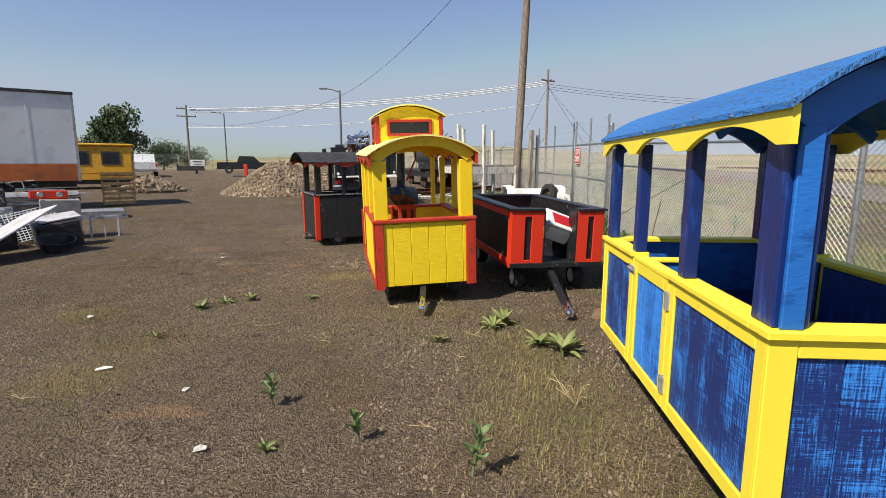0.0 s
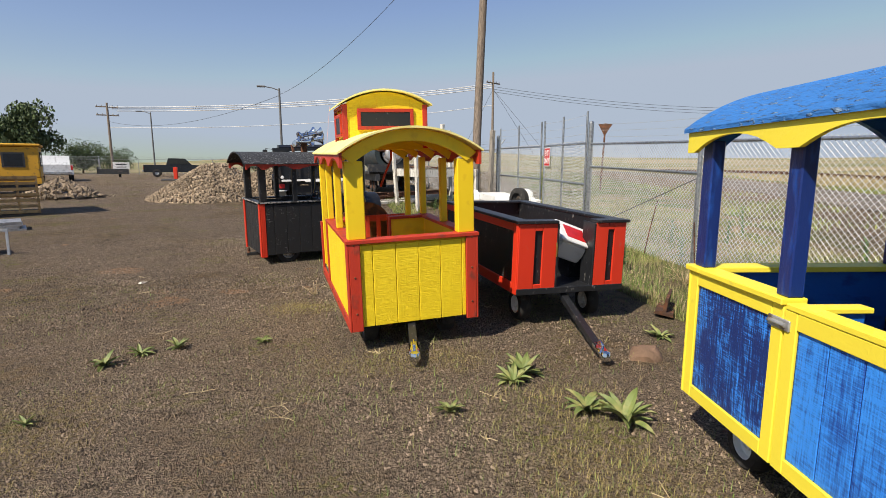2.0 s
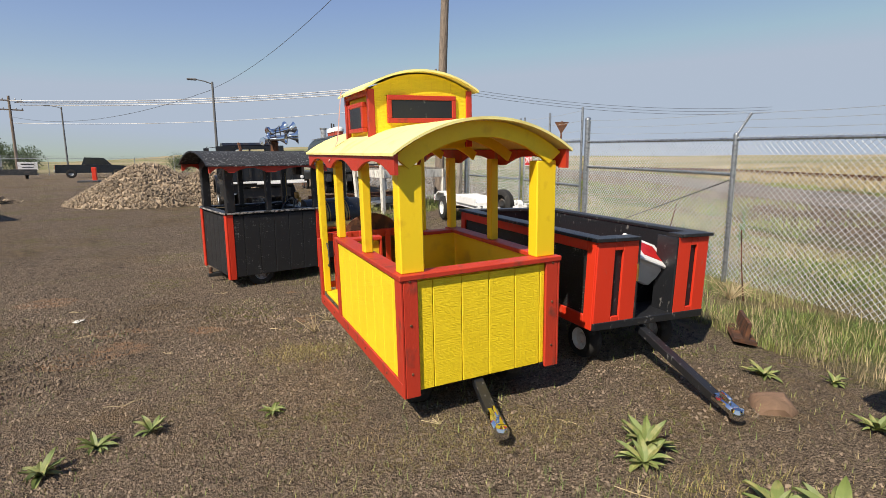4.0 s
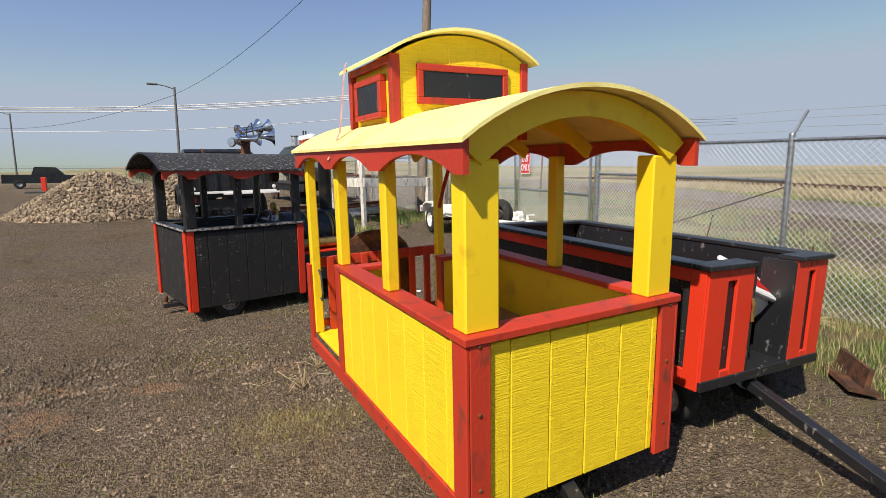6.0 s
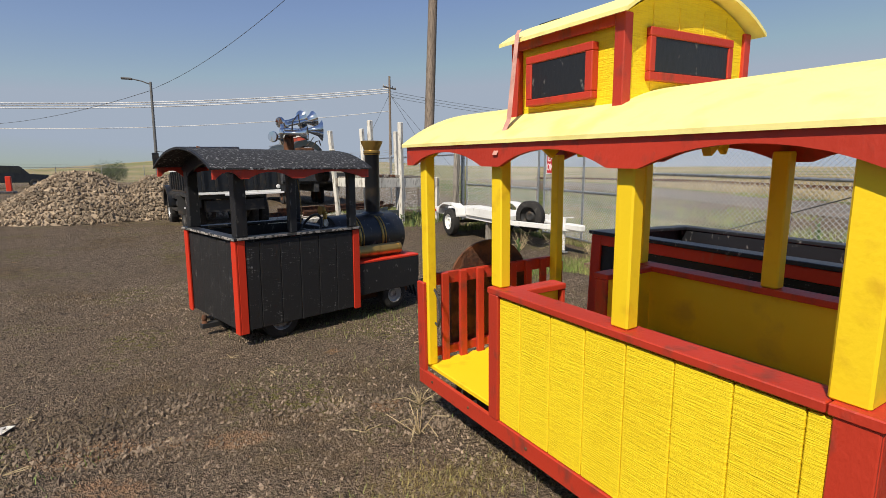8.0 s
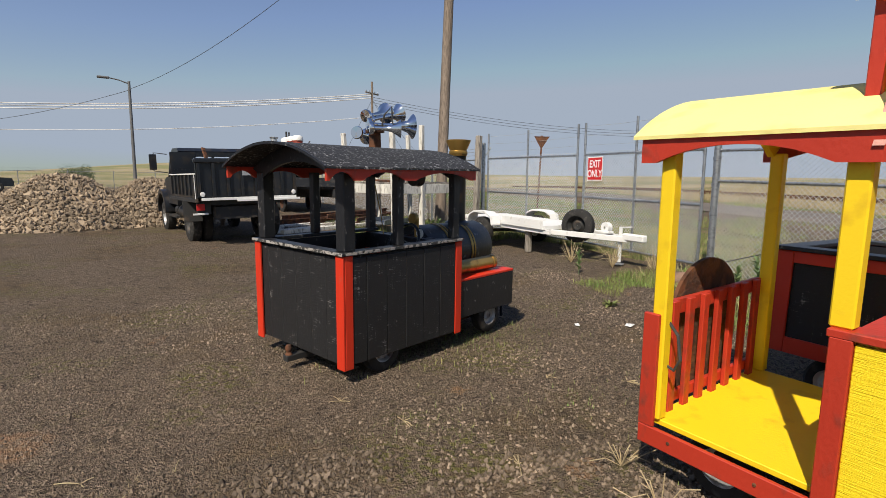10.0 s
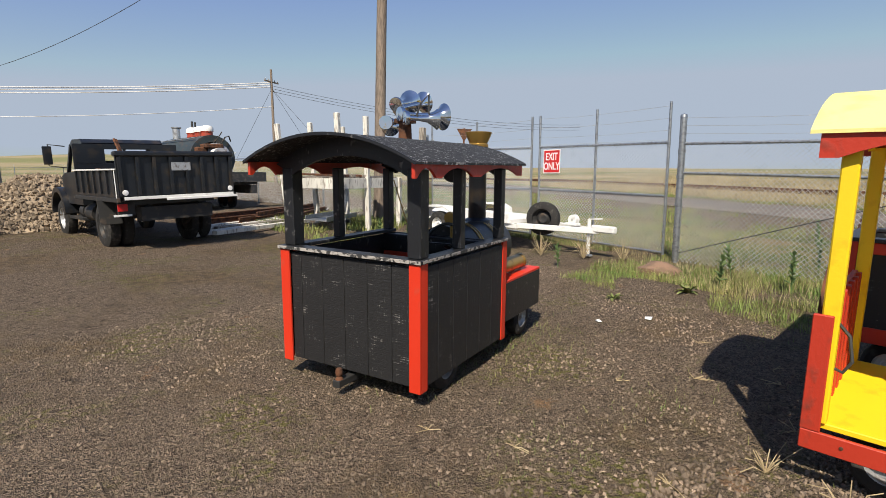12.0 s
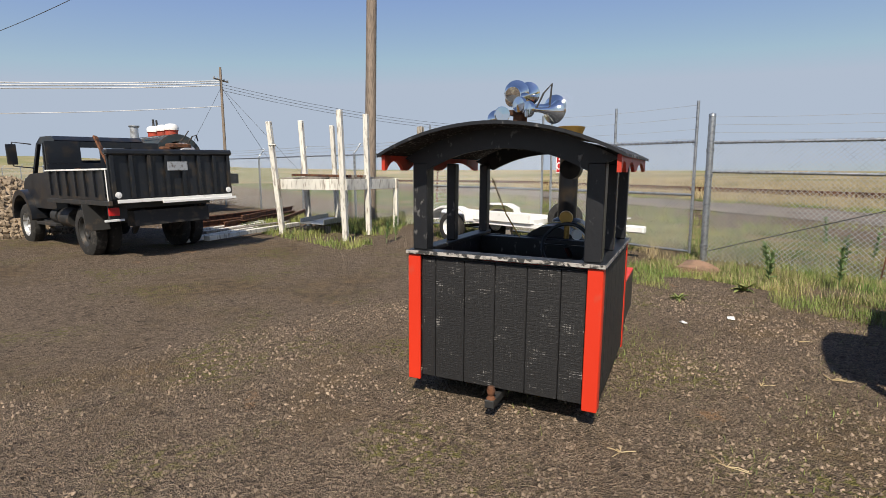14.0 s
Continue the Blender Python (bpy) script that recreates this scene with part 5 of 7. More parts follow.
def line_pole(x, y, h, turn, arms):
    z = ground_z(x, y)
    pole = thing("utility_pole", T((x, y, z)) @ pose(0, 0, 0, 0, 0, turn), "distant wooden utility pole with crossarms and insulators", "utility pole", "utility poles")
    part("pole", Shape().tube((0, 0, 0), (0, 0, h), 0.17, 0.12, n=12), POLE_WOOD, pole, "", True)
    for a in arms:
        arm = part("crossarm", Shape().box(-1.2, 1.2, -0.06, 0.06, a - 0.07, a + 0.07), POLE_WOOD, pole)
        for u in (-1.1, -0.55, 0.55, 1.1):
            part("insulator", Shape().turned([(0.05, a + 0.07), (0.07, a + 0.15), (0.04, a + 0.25), (0.001, a + 0.27)], T((u, 0, 0)), 10), RIM, arm, "", True)


street_lamp(-1.55, 42, 6.75, 0)
street_lamp(-17.6, 71.5, 7.4, 0)
line_pole(-23.4, 75.5, 8.8, 20, (8.3, 7.3))
line_pole(22.5, 62.5, 12.2, 30, (10.9,))


def cable(name, a, b, sag, r, mat, label):
    a, b = Vector(a), Vector(b)
    pts = [a.lerp(b, t) - Vector((0, 0, 4 * sag * t * (1 - t))) for t in np.linspace(0, 1, 28)]
    single(name, Shape().path(pts, r, 5), mat, label, "cable", "overhead cables")


for k, dz in enumerate((0.25, 0.05, -0.2)):
    cable("cable", (-23.4 + k * 0.5, 75.5, 8.5 + dz), (22.5, 62.5, 11.2 + dz), 0.8, 0.05, CABLE, "pale overhead power cable sagging between poles")
cable("cable", (-23.4, 75.5, 6.3), (22.5, 62.5, 8.9), 0.9, 0.035, CABLE, "thin overhead telephone cable between poles")
cable("cable", (-1.55, 42, 6.75), pole_end - Vector((0, 0, 0.4)), 0.9, 0.012, DARK_WIRE, "dark service wire from lamp to pole")
cable("cable", (-23.4, 75.5, 7.0), (-1.55, 42, 6.7), 1.2, 0.014, DARK_WIRE, "dark service wire between lamps")
for dx, dy in ((9, 3), (7, -6), (-4, 5)):
    cable("guy_wire", (22.5, 62.5, 10.8), (22.5 + dx, 62.5 + dy, 0.3), 0.0, 0.018, DARK_WIRE, "steel guy wire of the far pole")
for k in range(3):
    cable("cable", (22.5, 62.5, 11.1 - 0.3 * k), (70, 55, 9.4 - 0.4 * k), 1.2, 0.02, DARK_WIRE, "distant overhead wire beyond the road")


SITE[0] = Matrix()


# ---- white utility trailer ----
def utility_trailer():
    tr = thing("utility_trailer", pose(4.02, 12.15, 0.17, 0.7, 0, 1.5), "white flat utility trailer parked along the gate", "trailer")
    W = 1.45
    part("bed", Shape().box(0.12, W - 0.12, 1.7, 4.7, 0.50, 0.58).box(0.14, 0.20, 1.6, 4.72, 0.42, 0.50).box(W - 0.2, W - 0.14, 1.6, 4.72, 0.42, 0.5), WHITE, tr, "white steel deck")
    part("side_plate", Shape().box(0.1, 0.119, 1.75, 3.1, 0.50, 0.68), WHITE, tr)
    for x, s in ((0.0, 1), (W, -1)):
        fend = [(1.4 + 1.75, 0.50), (1.4 + 1.8, 0.66), (1.4 + 2.0, 0.74), (1.4 + 2.45, 0.74), (1.4 + 2.65, 0.66), (1.4 + 2.72, 0.50)]
        low = [(a, b - 0.035) for a, b in fend]
        part("mudguard", Shape().band(low, fend, T((x - (0.13 if s > 0 else -0.02), 0, 0)) @ YZ, 0.24), WHITE, tr)
        wheel(tr, x - s * 0.02, 3.62, 0.31, 0.18, WHITE_RIM)
    part("axle", Shape().tube((0, 3.62, 0.31), (W, 3.62, 0.31), 0.035), TRUCK_DARK, tr, "", True)
    for x in (0.3, W - 0.3):
        part("tongue_bar", Shape().beam((x, 1.7, 0.46), (W / 2, 0.25, 0.46), 0.08, 0.09), WHITE, tr)
    part("coupler", Shape().box(W / 2 - 0.06, W / 2 + 0.06, -0.1, 0.35, 0.44, 0.56, c=0.02), WHITE, tr)
    jack = part("jack", Shape().tube((W / 2, 0.42, 0.05), (W / 2, 0.42, 0.66), 0.03).beam((W / 2, 0.42, 0.65), (W / 2 - 0.02, 0.15, 0.68), 0.025, 0.025), WHITE, tr, "white tongue jack", True)
    part("jack_foot", Shape().turned([(0.001, 0.02), (0.08, 0.03), (0.08, 0.05), (0.03, 0.06)], T((W / 2, 0.42, -0.02)), 14), RIM, jack)
    part("winch", Shape().turned([(0.02, -0.05), (0.09, -0.05), (0.09, 0.05), (0.02, 0.05)], T((W / 2, 0.75, 0.62)) @ pose(0, 0, 0, 0, 90), 16).box(W / 2 - 0.07, W / 2 + 0.07, 0.65, 0.9, 0.52, 0.56), WHITE, tr, "", True)
    sp = part("spare_wheel", Shape().turned([(0.19, -0.09), (0.27, -0.09), (0.31, -0.06), (0.31, 0.06), (0.27, 0.09), (0.19, 0.09), (0.19, -0.09)], T((0.62, 1.36, 0.60)) @ pose(0, 0, 0, 0, 90, 20), 28), RUBBER, tr, "black spare tyre", True)
    part("rim", Shape().turned([(0.001, 0.02), (0.08, 0.03), (0.14, -0.02), (0.19, 0.05)], T((0.62, 1.36, 0.60)) @ pose(0, 0, 0, 0, -90, 20), 20), TRUCK_DARK, sp, "", True)
    part("tail_board", Shape().box(0.05, W - 0.05, 4.7, 4.78, 0.42, 0.58), WHITE, tr)
    for x in (0.1, W - 0.16):
        part("tail_light", Shape().box(x, x + 0.09, 4.781, 4.80, 0.46, 0.53), SIGN_RED, tr, "red tail light")
    part("side_light", Shape().box(0.04, 0.0495, 4.62, 4.7, 0.47, 0.53), SIGN_RED, tr)
    part("prop", Shape().box(0.2, 0.3, 2.3, 2.4, 0.0, 0.42), GREY_WOOD, tr)


utility_trailer()


# ---- timber stand ----
def timber_stand():
    C, R, B_ = Vector((2.62, 17.75)), Vector((4.75, 18.7)), Vector((2.15, 19.75))
    D = R + B_ - C
    z = ground_z(3.4, 19) - 0.05
    st = thing("timber_stand", T((0, 0, z)), "weathered white timber stand with tall uprights and loose boards", "timber stand")
    deck = 1.22
    def up(p, lean=(0, 0), h=2.9, z0=0.0):
        part("upright", Shape().beam((p.x, p.y, z0), (p.x + lean[0], p.y + lean[1], h), 0.11, 0.11, up=(1, 0.6, 0), c=0.008), OLD_WHITE, st)
    M = C.lerp(R, 0.42)
    N = B_.lerp(D, 0.45)
    up(C, (-0.06, 0.02), 2.78)
    up(M, (-0.02, 0), 2.8)
    up(B_, (-0.18, 0.1), 2.66)
    up(D, (-0.05, 0.1), 2.78)
    up(N, (-0.12, 0.05), 2.78)
    up(R, (0.02, 0.0), 1.35)
    for p, q, m in ((C, R, OLD_WHITE), (C, B_, OLD_WHITE), (B_, D, GREY_WOOD), (R, D, GREY_WOOD)):
        d = (q - p).normalized() * 0.08
        part("beam", Shape().beam((p.x - d.x, p.y - d.y, deck), (q.x + d.x, q.y + d.y, deck), 0.05, 0.24), m, st)
    n = 9
    for k in range(n):
        a, b = C.lerp(B_, (k + 0.5) / n), R.lerp(D, (k + 0.5) / n)
        if k in (2, 6):
            continue
        part("deck_board", Shape().beam((a.x, a.y, deck + 0.14), (b.x, b.y, deck + 0.14 + 0.02 * (k % 3)), 0.17, 0.03), GREY_WOOD, st)
    for k, (m, off) in enumerate(((RUST, 0.1), (GREY_WOOD, 0.3), (RUST, 0.5), (GREY_WOOD, 0.62))):
        a, b = C.lerp(R, 0.1 + 0.1 * k), B_.lerp(D, 0.15 + off * 0.5)
        part("loose_board", Shape().beam((a.x, a.y, deck + 0.18), (b.x, b.y, deck + 0.22), 0.09, 0.05), m, st)
    part("rope", Shape().turned([(0.075, 2.1), (0.09, 2.12), (0.075, 2.15)], T((B_.x - 0.13, B_.y + 0.07, 0)), 10), OLD_WHITE, st)
    for p in (C, M):
        part("doubler", Shape().beam((p.x + 0.07, p.y + 0.07, 0.75), (p.x + 0.05, p.y + 0.07, deck - 0.13), 0.05, 0.12), OLD_WHITE, st)
    tray = Shape().box(-0.3, 0.3, -0.9, 0.9, 0, 0.02).box(-0.3, -0.28, -0.9, 0.9, 0.02, 0.12).box(0.28, 0.3, -0.9, 0.9, 0.02, 0.12)
    single("metal_tray", tray, STEEL, "long galvanised metal tray under the timber stand", "metal tray", m=T((3.3, 19.7, z + 0.28)) @ pose(0, 0, 0, 0, 4, -52))
    single("trestle", Shape().box(-0.6, 0.6, -0.04, 0.04, 0.2, 0.27).box(-0.5, -0.44, -0.3, 0.3, 0, 0.2).box(0.44, 0.5, -0.3, 0.3, 0, 0.2), GREY_WOOD, "low grey timber trestle carrying a metal tray", "trestle", m=T((3.3, 19.7, z)) @ pose(0, 0, 0, 0, 0, 38))


timber_stand()


# ---- dump truck ----
def dump_truck():
    z = ground_z(-0.5, 20)
    tr = thing("dump_truck", T((-1.62, 17.9, z - 0.05)) @ pose(0, 0, 0, 0, -1.5, 11) @ Matrix.Diagonal((0.94, 0.9, 0.95, 1)), "old black dump truck with a tall steel tailgate", "truck")
    W = 2.22
    fr = part("frame", Shape().box(0.55, 0.68, 0.4, 6.0, 0.72, 0.95).box(W - 0.68, W - 0.55, 0.4, 6.0, 0.72, 0.95).box(0.5, W - 0.5, 1.3, 1.7, 0.6, 0.75), TRUCK_DARK, tr)
    body = part("dump_body", Shape().box(0.04, W - 0.04, 0.06, 2.95, 1.04, 1.16).box(0.0, 0.06, 0.06, 2.95, 1.1, 1.62).box(W - 0.06, W, 0.06, 2.95, 1.1, 1.62)
                .box(0.0, W, 2.9, 2.96, 1.1, 1.78).box(0.0, 0.62, 2.9, 2.96, 1.781, 2.22).box(1.62, W, 2.9, 2.96, 1.781, 2.22).box(0.621, 1.619, 2.9, 2.96, 2.1, 2.22).box(0.3, W - 0.3, 0.3, 2.9, 0.94, 1.04), TRUCK_BLACK, tr, "black steel dump body")
    for k in range(7):
        y = 0.2 + k * 0.43
        for x in (-0.035, W):
            part("rib", Shape().box(x, x + 0.035, y, y + 0.06, 1.16, 1.62), TRUCK_BLACK, body)
    part("lower_rail", Shape().box(-0.06, -0.001, 0.0, 2.95, 1.02, 1.10), TRUCK_DARK, body)
    for x in (-0.045, W + 0.0):
        part("reflector_strip", Shape().box(x, x + 0.045, 0.05, 2.95, 1.625, 1.655), WHITE, body, "white painted top strip")
    part("reflector_strip", Shape().box(-0.046, -0.036, 0.06, 0.09, 1.1, 1.62), WHITE, body)
    gate = part("tailgate", Shape().box(-0.02, W + 0.02, 0.0, 0.05, 1.12, 1.94), TRUCK_BLACK, tr, "tall black ribbed tailgate")
    for k in range(8):
        x = 0.0 + k * (W - 0.06) / 7
        part("rib", Shape().box(x, x + 0.06, -0.06, -0.001, 1.14, 1.87), TRUCK_BLACK, gate)
    part("top_bar", Shape().box(-0.06, W + 0.06, -0.07, 0.07, 1.871, 1.98, c=0.03), TRUCK_BLACK, gate)
    part("bottom_bar", Shape().box(0.05, W - 0.02, -0.08, -0.061, 1.06, 1.12), WHITE, gate, "white painted tailgate edge")
    part("bottom_bar", Shape().box(0.8, W + 0.06, -0.10, -0.081, 1.02, 1.07), WHITE, gate)
    part("badge", Shape().box(W * 0.43, W * 0.6, -0.066, -0.0605, 1.60, 1.76), RIM, gate, "worn metal badge")
    for x in (0.08, W - 0.08):
        part("marker_disc", Shape().turned([(0.001, 0.02), (0.05, 0.012), (0.055, 0)], T((x, -0.06, 1.2)) @ pose(0, 0, 0, 90), 14), SIGN_WHITE, gate, "round white reflector", True)
    part("chassis_tail", Shape().box(0.4, W - 0.4, 0.2, 0.5, 0.62, 0.9).beam((0.6, 0.3, 0.9), (0.7, 1.0, 0.45), 0.08, 0.1).beam((W - 0.6, 0.3, 0.9), (W - 0.7, 1.0, 0.45), 0.08, 0.1), TRUCK_DARK, tr)
    part("light_bracket", Shape().box(0.0, 0.3, 0.22, 0.28, 0.75, 1.02), TRUCK_DARK, tr)
    part("tail_light", Shape().box(-0.01, 0.16, 0.18, 0.22, 0.84, 0.98), SIGN_RED, tr, "red tail light")
    part("plate_bar", Shape().box(-0.1, 0.22, 0.16, 0.18, 0.74, 0.78), WHITE, tr)
    # cab
    prof = [(3.15, 0.85), (4.75, 0.85), (4.75, 1.5), (4.5, 1.58), (3.15, 1.62)]
    cab = part("cab", Shape().prism(prof, T((0.14, 0, 0)) @ YZ, W - 0.28), TRUCK_BLACK, tr, "rounded black cab")
    rp = [(3.12, 2.25), (3.25, 2.34), (3.9, 2.35), (4.15, 2.24), (4.1, 2.20), (3.14, 2.20)]
    part("cab_roof", Shape().prism(rp, T((0.24, 0, 0)) @ YZ, W - 0.48), TRUCK_BLACK, cab, "", True)
    part("rear_panel", Shape().box(0.16, 0.62, 3.15, 3.2, 1.62, 2.2).box(W - 0.62, W - 0.16, 3.15, 3.2, 1.62, 2.2).box(0.621, W - 0.621, 3.15, 3.2, 1.62, 1.74), TRUCK_BLACK, cab)
    part("window_bar", Shape().box(W / 2 - 0.03, W / 2 + 0.03, 3.15, 3.2, 1.741, 2.2), TRUCK_BLACK, cab)
    for x in (0.18, W - 0.26):
        part("pillar", Shape().beam((x + 0.04, 4.46, 1.55), (x + 0.08, 4.1, 2.22), 0.07, 0.07).beam((x + 0.04, 3.75, 1.6), (x + 0.06, 3.75, 2.22), 0.06, 0.05), TRUCK_BLACK, cab)
    part("seat", Shape().box(0.35, W - 0.35, 3.4, 3.6, 1.4, 1.85, c=0.05), SCRAP_DARK, cab)
    part("hood", Shape().prism([(4.751, 0.8), (6.0, 0.8), (6.05, 1.3), (5.9, 1.48), (4.751, 1.56)], T((0.42, 0, 0)) @ YZ, W - 0.84), TRUCK_BLACK, tr)
    for x in (0.02, W - 0.42):
        arch = [(4.98 + 0.66 * math.cos(t), 0.62 + 0.62 * math.sin(t)) for t in np.linspace(0, math.pi, 16)]
        low = [(4.98 + 0.56 * math.cos(t), 0.58 + 0.54 * math.sin(t)) for t in np.linspace(0, math.pi, 16)]
        part("mudguard", Shape().band(low, arch, T((x, 0, 0)) @ YZ, 0.40), TRUCK_BLACK, tr, "rounded black front wing", True)
    part("running_board", Shape().box(0.1, 0.42, 3.2, 4.35, 0.5, 0.56), TRUCK_DARK, tr)
    part("fuel_tank", Shape().tube((0.34, 2.6, 0.68), (0.34, 3.2, 0.68), 0.2, n=20), TRUCK_DARK, tr, "", True)
    part("fuel_tank", Shape().tube((0.3, 3.3, 0.7), (0.3, 3.62, 0.7), 0.16, n=20), TRUCK_DARK, tr, "", True)
    mir = part("mirror_arm", Shape().path([(0.14, 4.15, 2.2), (-0.18, 4.2, 2.24), (-0.2, 4.2, 1.75), (0.14, 4.15, 1.7)], 0.014), TRUCK_DARK, tr)
    part("mirror", Shape().box(-0.30, -0.12, 4.17, 4.21, 1.78, 2.2, c=0.015), TRUCK_BLACK, mir)
    for x in (0.16, W - 0.16):
        wheel(tr, x, 1.55, 0.49, 0.24, TRUCK_DARK)
        wheel(tr, x + (0.27 if x < 1 else -0.27), 1.55, 0.49, 0.22, TRUCK_DARK)
        wheel(tr, x + (0.04 if x < 1 else -0.04), 4.98, 0.46, 0.24, RIM)
    part("rear_flap", Shape().beam((0.05, 0.98, 1.04), (0.05, 0.9, 0.55), 0.4, 0.03, up=(0, 1, 0)), TRUCK_DARK, tr)
    # load
    for k in range(5):
        a = random.uniform(0.3, 1.2)
        single("scrap_timber", Shape().box(-0.05, 0.05, -0.5, 0.5, 0, 0.05), RUST, "rusty brown scrap bar lying in the truck bed", "scrap bar", "truck load",
               m=tr.matrix_basis @ T((a, 1.0 + 0.3 * k, 1.2 + 0.05 * k)) @ pose(0, 0, 0, random.uniform(8, 30), 0, random.uniform(0, 180)))
    single("scrap_timber", Shape().box(-0.05, 0.05, -0.6, 0.6, 0, 0.04), RUST, "rusty brown bar standing up in the truck bed", "scrap bar", "truck load", m=tr.matrix_basis @ T((0.7, 1.9, 1.78)) @ pose(0, 0, 0, 62, 10, 30))


dump_truck()


# ---- old boiler on a flat wagon ----
SITE[0] = EAST


def boiler_wagon():
    z = ground_z(2.6, 24)
    wag = thing("flat_wagon", T((3.9, 27.2, z)) @ pose(0, 0, 0, 0, 0, 3), "dark timber flat wagon carrying an old boiler", "rail wagon")
    part("deck", Shape().box(0.0, 2.5, 0, 7.2, 0.95, 1.05), SCRAP_DARK, wag)
    for x in (0.25, 1.2, 2.1):
        part("sill", Shape().box(x, x + 0.2, -0.35, 7.2, 0.62, 0.945), SCRAP_DARK, wag)
    part("end_beam", Shape().box(-0.1, 2.7, -0.36, -0.05, 1.06, 1.42), SCRAP_DARK, wag, "charred timber end beam")
    for y in (1.1, 1.9, 5.4, 6.2):
        for x in (0.5, 1.95):
            wheel(wag, x, y, 0.4, 0.12, RUST)
    b = thing("boiler", T((5.3, 28.2, z + 0.86)) @ pose(0, 0, 0, 0, 0, 3), "old dark steel locomotive boiler with silver tube plate", "boiler")
    lie = T((0, 0, 1.12)) @ pose(0, 0, 0, -90)
    part("shell", Shape().turned([(0.60, 0.45), (0.86, 0.45), (0.86, 2.0), (0.87, 2.02), (0.87, 4.4), (0.001, 4.4)], lie, 40), TANK_GREY, b, "", True)
    part("tube_plate", Shape().turned([(0.001, -0.12), (0.35, -0.1), (0.43, -0.03), (0.46, 0.05), (0.46, 0.2), (0.55, 0.22), (0.55, 0.46)], T((0.05, 0, 0)) @ lie, 32), SILVER_PAINT, b, "silver riveted tube plate", True)
    bolts(b, [T((0.05, 0, 0)) @ lie @ T((0.09 * i, 0.09 * j, -0.13 + 0.1 * (i * i + j * j) / 20)) @ pose(0, 0, 0, 180) for i in range(-3, 4) for j in range(-3, 4) if i * i + j * j < 13], 0.022, SILVER_PAINT)
    for y in (0.6, 3.4):
        part("saddle", Shape().box(-0.6, 0.6, y, y + 0.3, 0, 0.4), TRUCK_DARK, b)
    part("lagging_scrap", Shape().box(-0.5, 0.2, -0.1, 0.45, 1.45, 1.62, c=0.04).box(-0.75, -0.3, 0.1, 0.4, 1.2, 1.5, c=0.05), RUST, b)
    part("bent_pipe", Shape().path([(0.2, 0.2, 1.6), (0.35, 0.1, 1.9), (0.5, 0.1, 1.95), (0.6, 0.2, 1.75)], 0.025).path([(-0.1, 0.3, 1.6), (0.1, 0.2, 1.85), (0.3, 0.25, 2.1)], 0.02), TRUCK_DARK, b)
    dome = [(0.21, -0.05), (0.21, 0.19), (0.235, 0.2), (0.235, 0.22)]
    for k, y in enumerate((0.9, 1.55, 2.3)):
        d = part("dome", Shape().turned(dome, T((0.0, y, 1.92)), 24), DOME_RED, b, "faded red steam dome", True)
        part("dome_cap", Shape().turned([(0.24, 0.22), (0.245, 0.33), (0.2, 0.41), (0.1, 0.45), (0.001, 0.46)], T((0.0, y, 1.92)), 24), WHITE, d, "white domed cap", True)
    part("whistle", Shape().tube((0.0, 2.3, 1.95), (0.0, 2.3, 2.62), 0.04).tube((0.12, 2.3, 1.95), (0.12, 2.3, 2.6), 0.035), TRUCK_DARK, b, "", True)
    part("stack", Shape().turned([(0.15, 0), (0.15, 0.5), (0.2, 0.55), (0.2, 0.58), (0.16, 0.56)], T((-0.05, 3.9, 1.9)), 20), ALU, b, "silver chimney", True)
    part("handrail", Shape().tube((-0.62, 0.6, 1.85), (-0.62, 4.2, 1.85), 0.02), ALU, b)


boiler_wagon()
for k, (x, y, ln, a, m) in enumerate(((3.1, 20.6, 3.6, -62, OLD_WHITE), (3.4, 20.2, 3.4, -66, OLD_WHITE), (3.0, 21.1, 3.8, -60, OLD_WHITE), (3.6, 20.9, 3.0, -70, GREY_WOOD), (3.3, 21.6, 3.2, -64, OLD_WHITE))):
    single("timber_beam", Shape().box(-0.07, 0.07, -ln / 2, ln / 2, 0, 0.10, c=0.008), m, "weathered white timber lying on the grass", "timber", "timbers on the ground", m=T((x, y, ground_z(x, y) + 0.005 + 0.02 * (k % 2))) @ pose(0, 0, 0, 0, 0, a))
for k in range(5):
    x, y = 4.0 + 0.5 * k, 22.6 + 0.5 * (k % 2)
    single("rail", Shape().box(-0.06, 0.06, -2.2, 2.2, 0, 0.015).box(-0.012, 0.012, -2.2, 2.2, 0.014, 0.11).box(-0.035, 0.035, -2.2, 2.2, 0.111, 0.14), RUST, "rusty rail lying in the grass", "rail", "loose rails", m=T((x, y, ground_z(x, y) + 0.02 + 0.1 * (k % 2))) @ pose(0, 0, 0, 0, 0, -68 + 6 * k))


# ---- stone pile ----
SITE[0] = WEST


def pile_z(x, y):
    a = 1.0 - math.hypot((x + 3.6) / 2.75, (y - 25.0) / 2.7)
    b = 1.0 - math.hypot((x + 1.2) / 2.5, (y - 25.3) / 2.5)
    return max(0, 1.72 * a if a < 0.8 else 1.376 + 0.4 * (a - 0.8), 1.6 * b if b < 0.8 else 1.28 + 0.4 * (b - 0.8))


STONE_V = [(1, 0, 0), (-1, 0, 0), (0, 1, 0), (0, -1, 0), (0, 0, 1), (0, 0, -1)]
STONE_F = [(0, 2, 4), (2, 1, 4), (1, 3, 4), (3, 0, 4), (2, 0, 5), (1, 2, 5), (3, 1, 5), (0, 3, 5)]


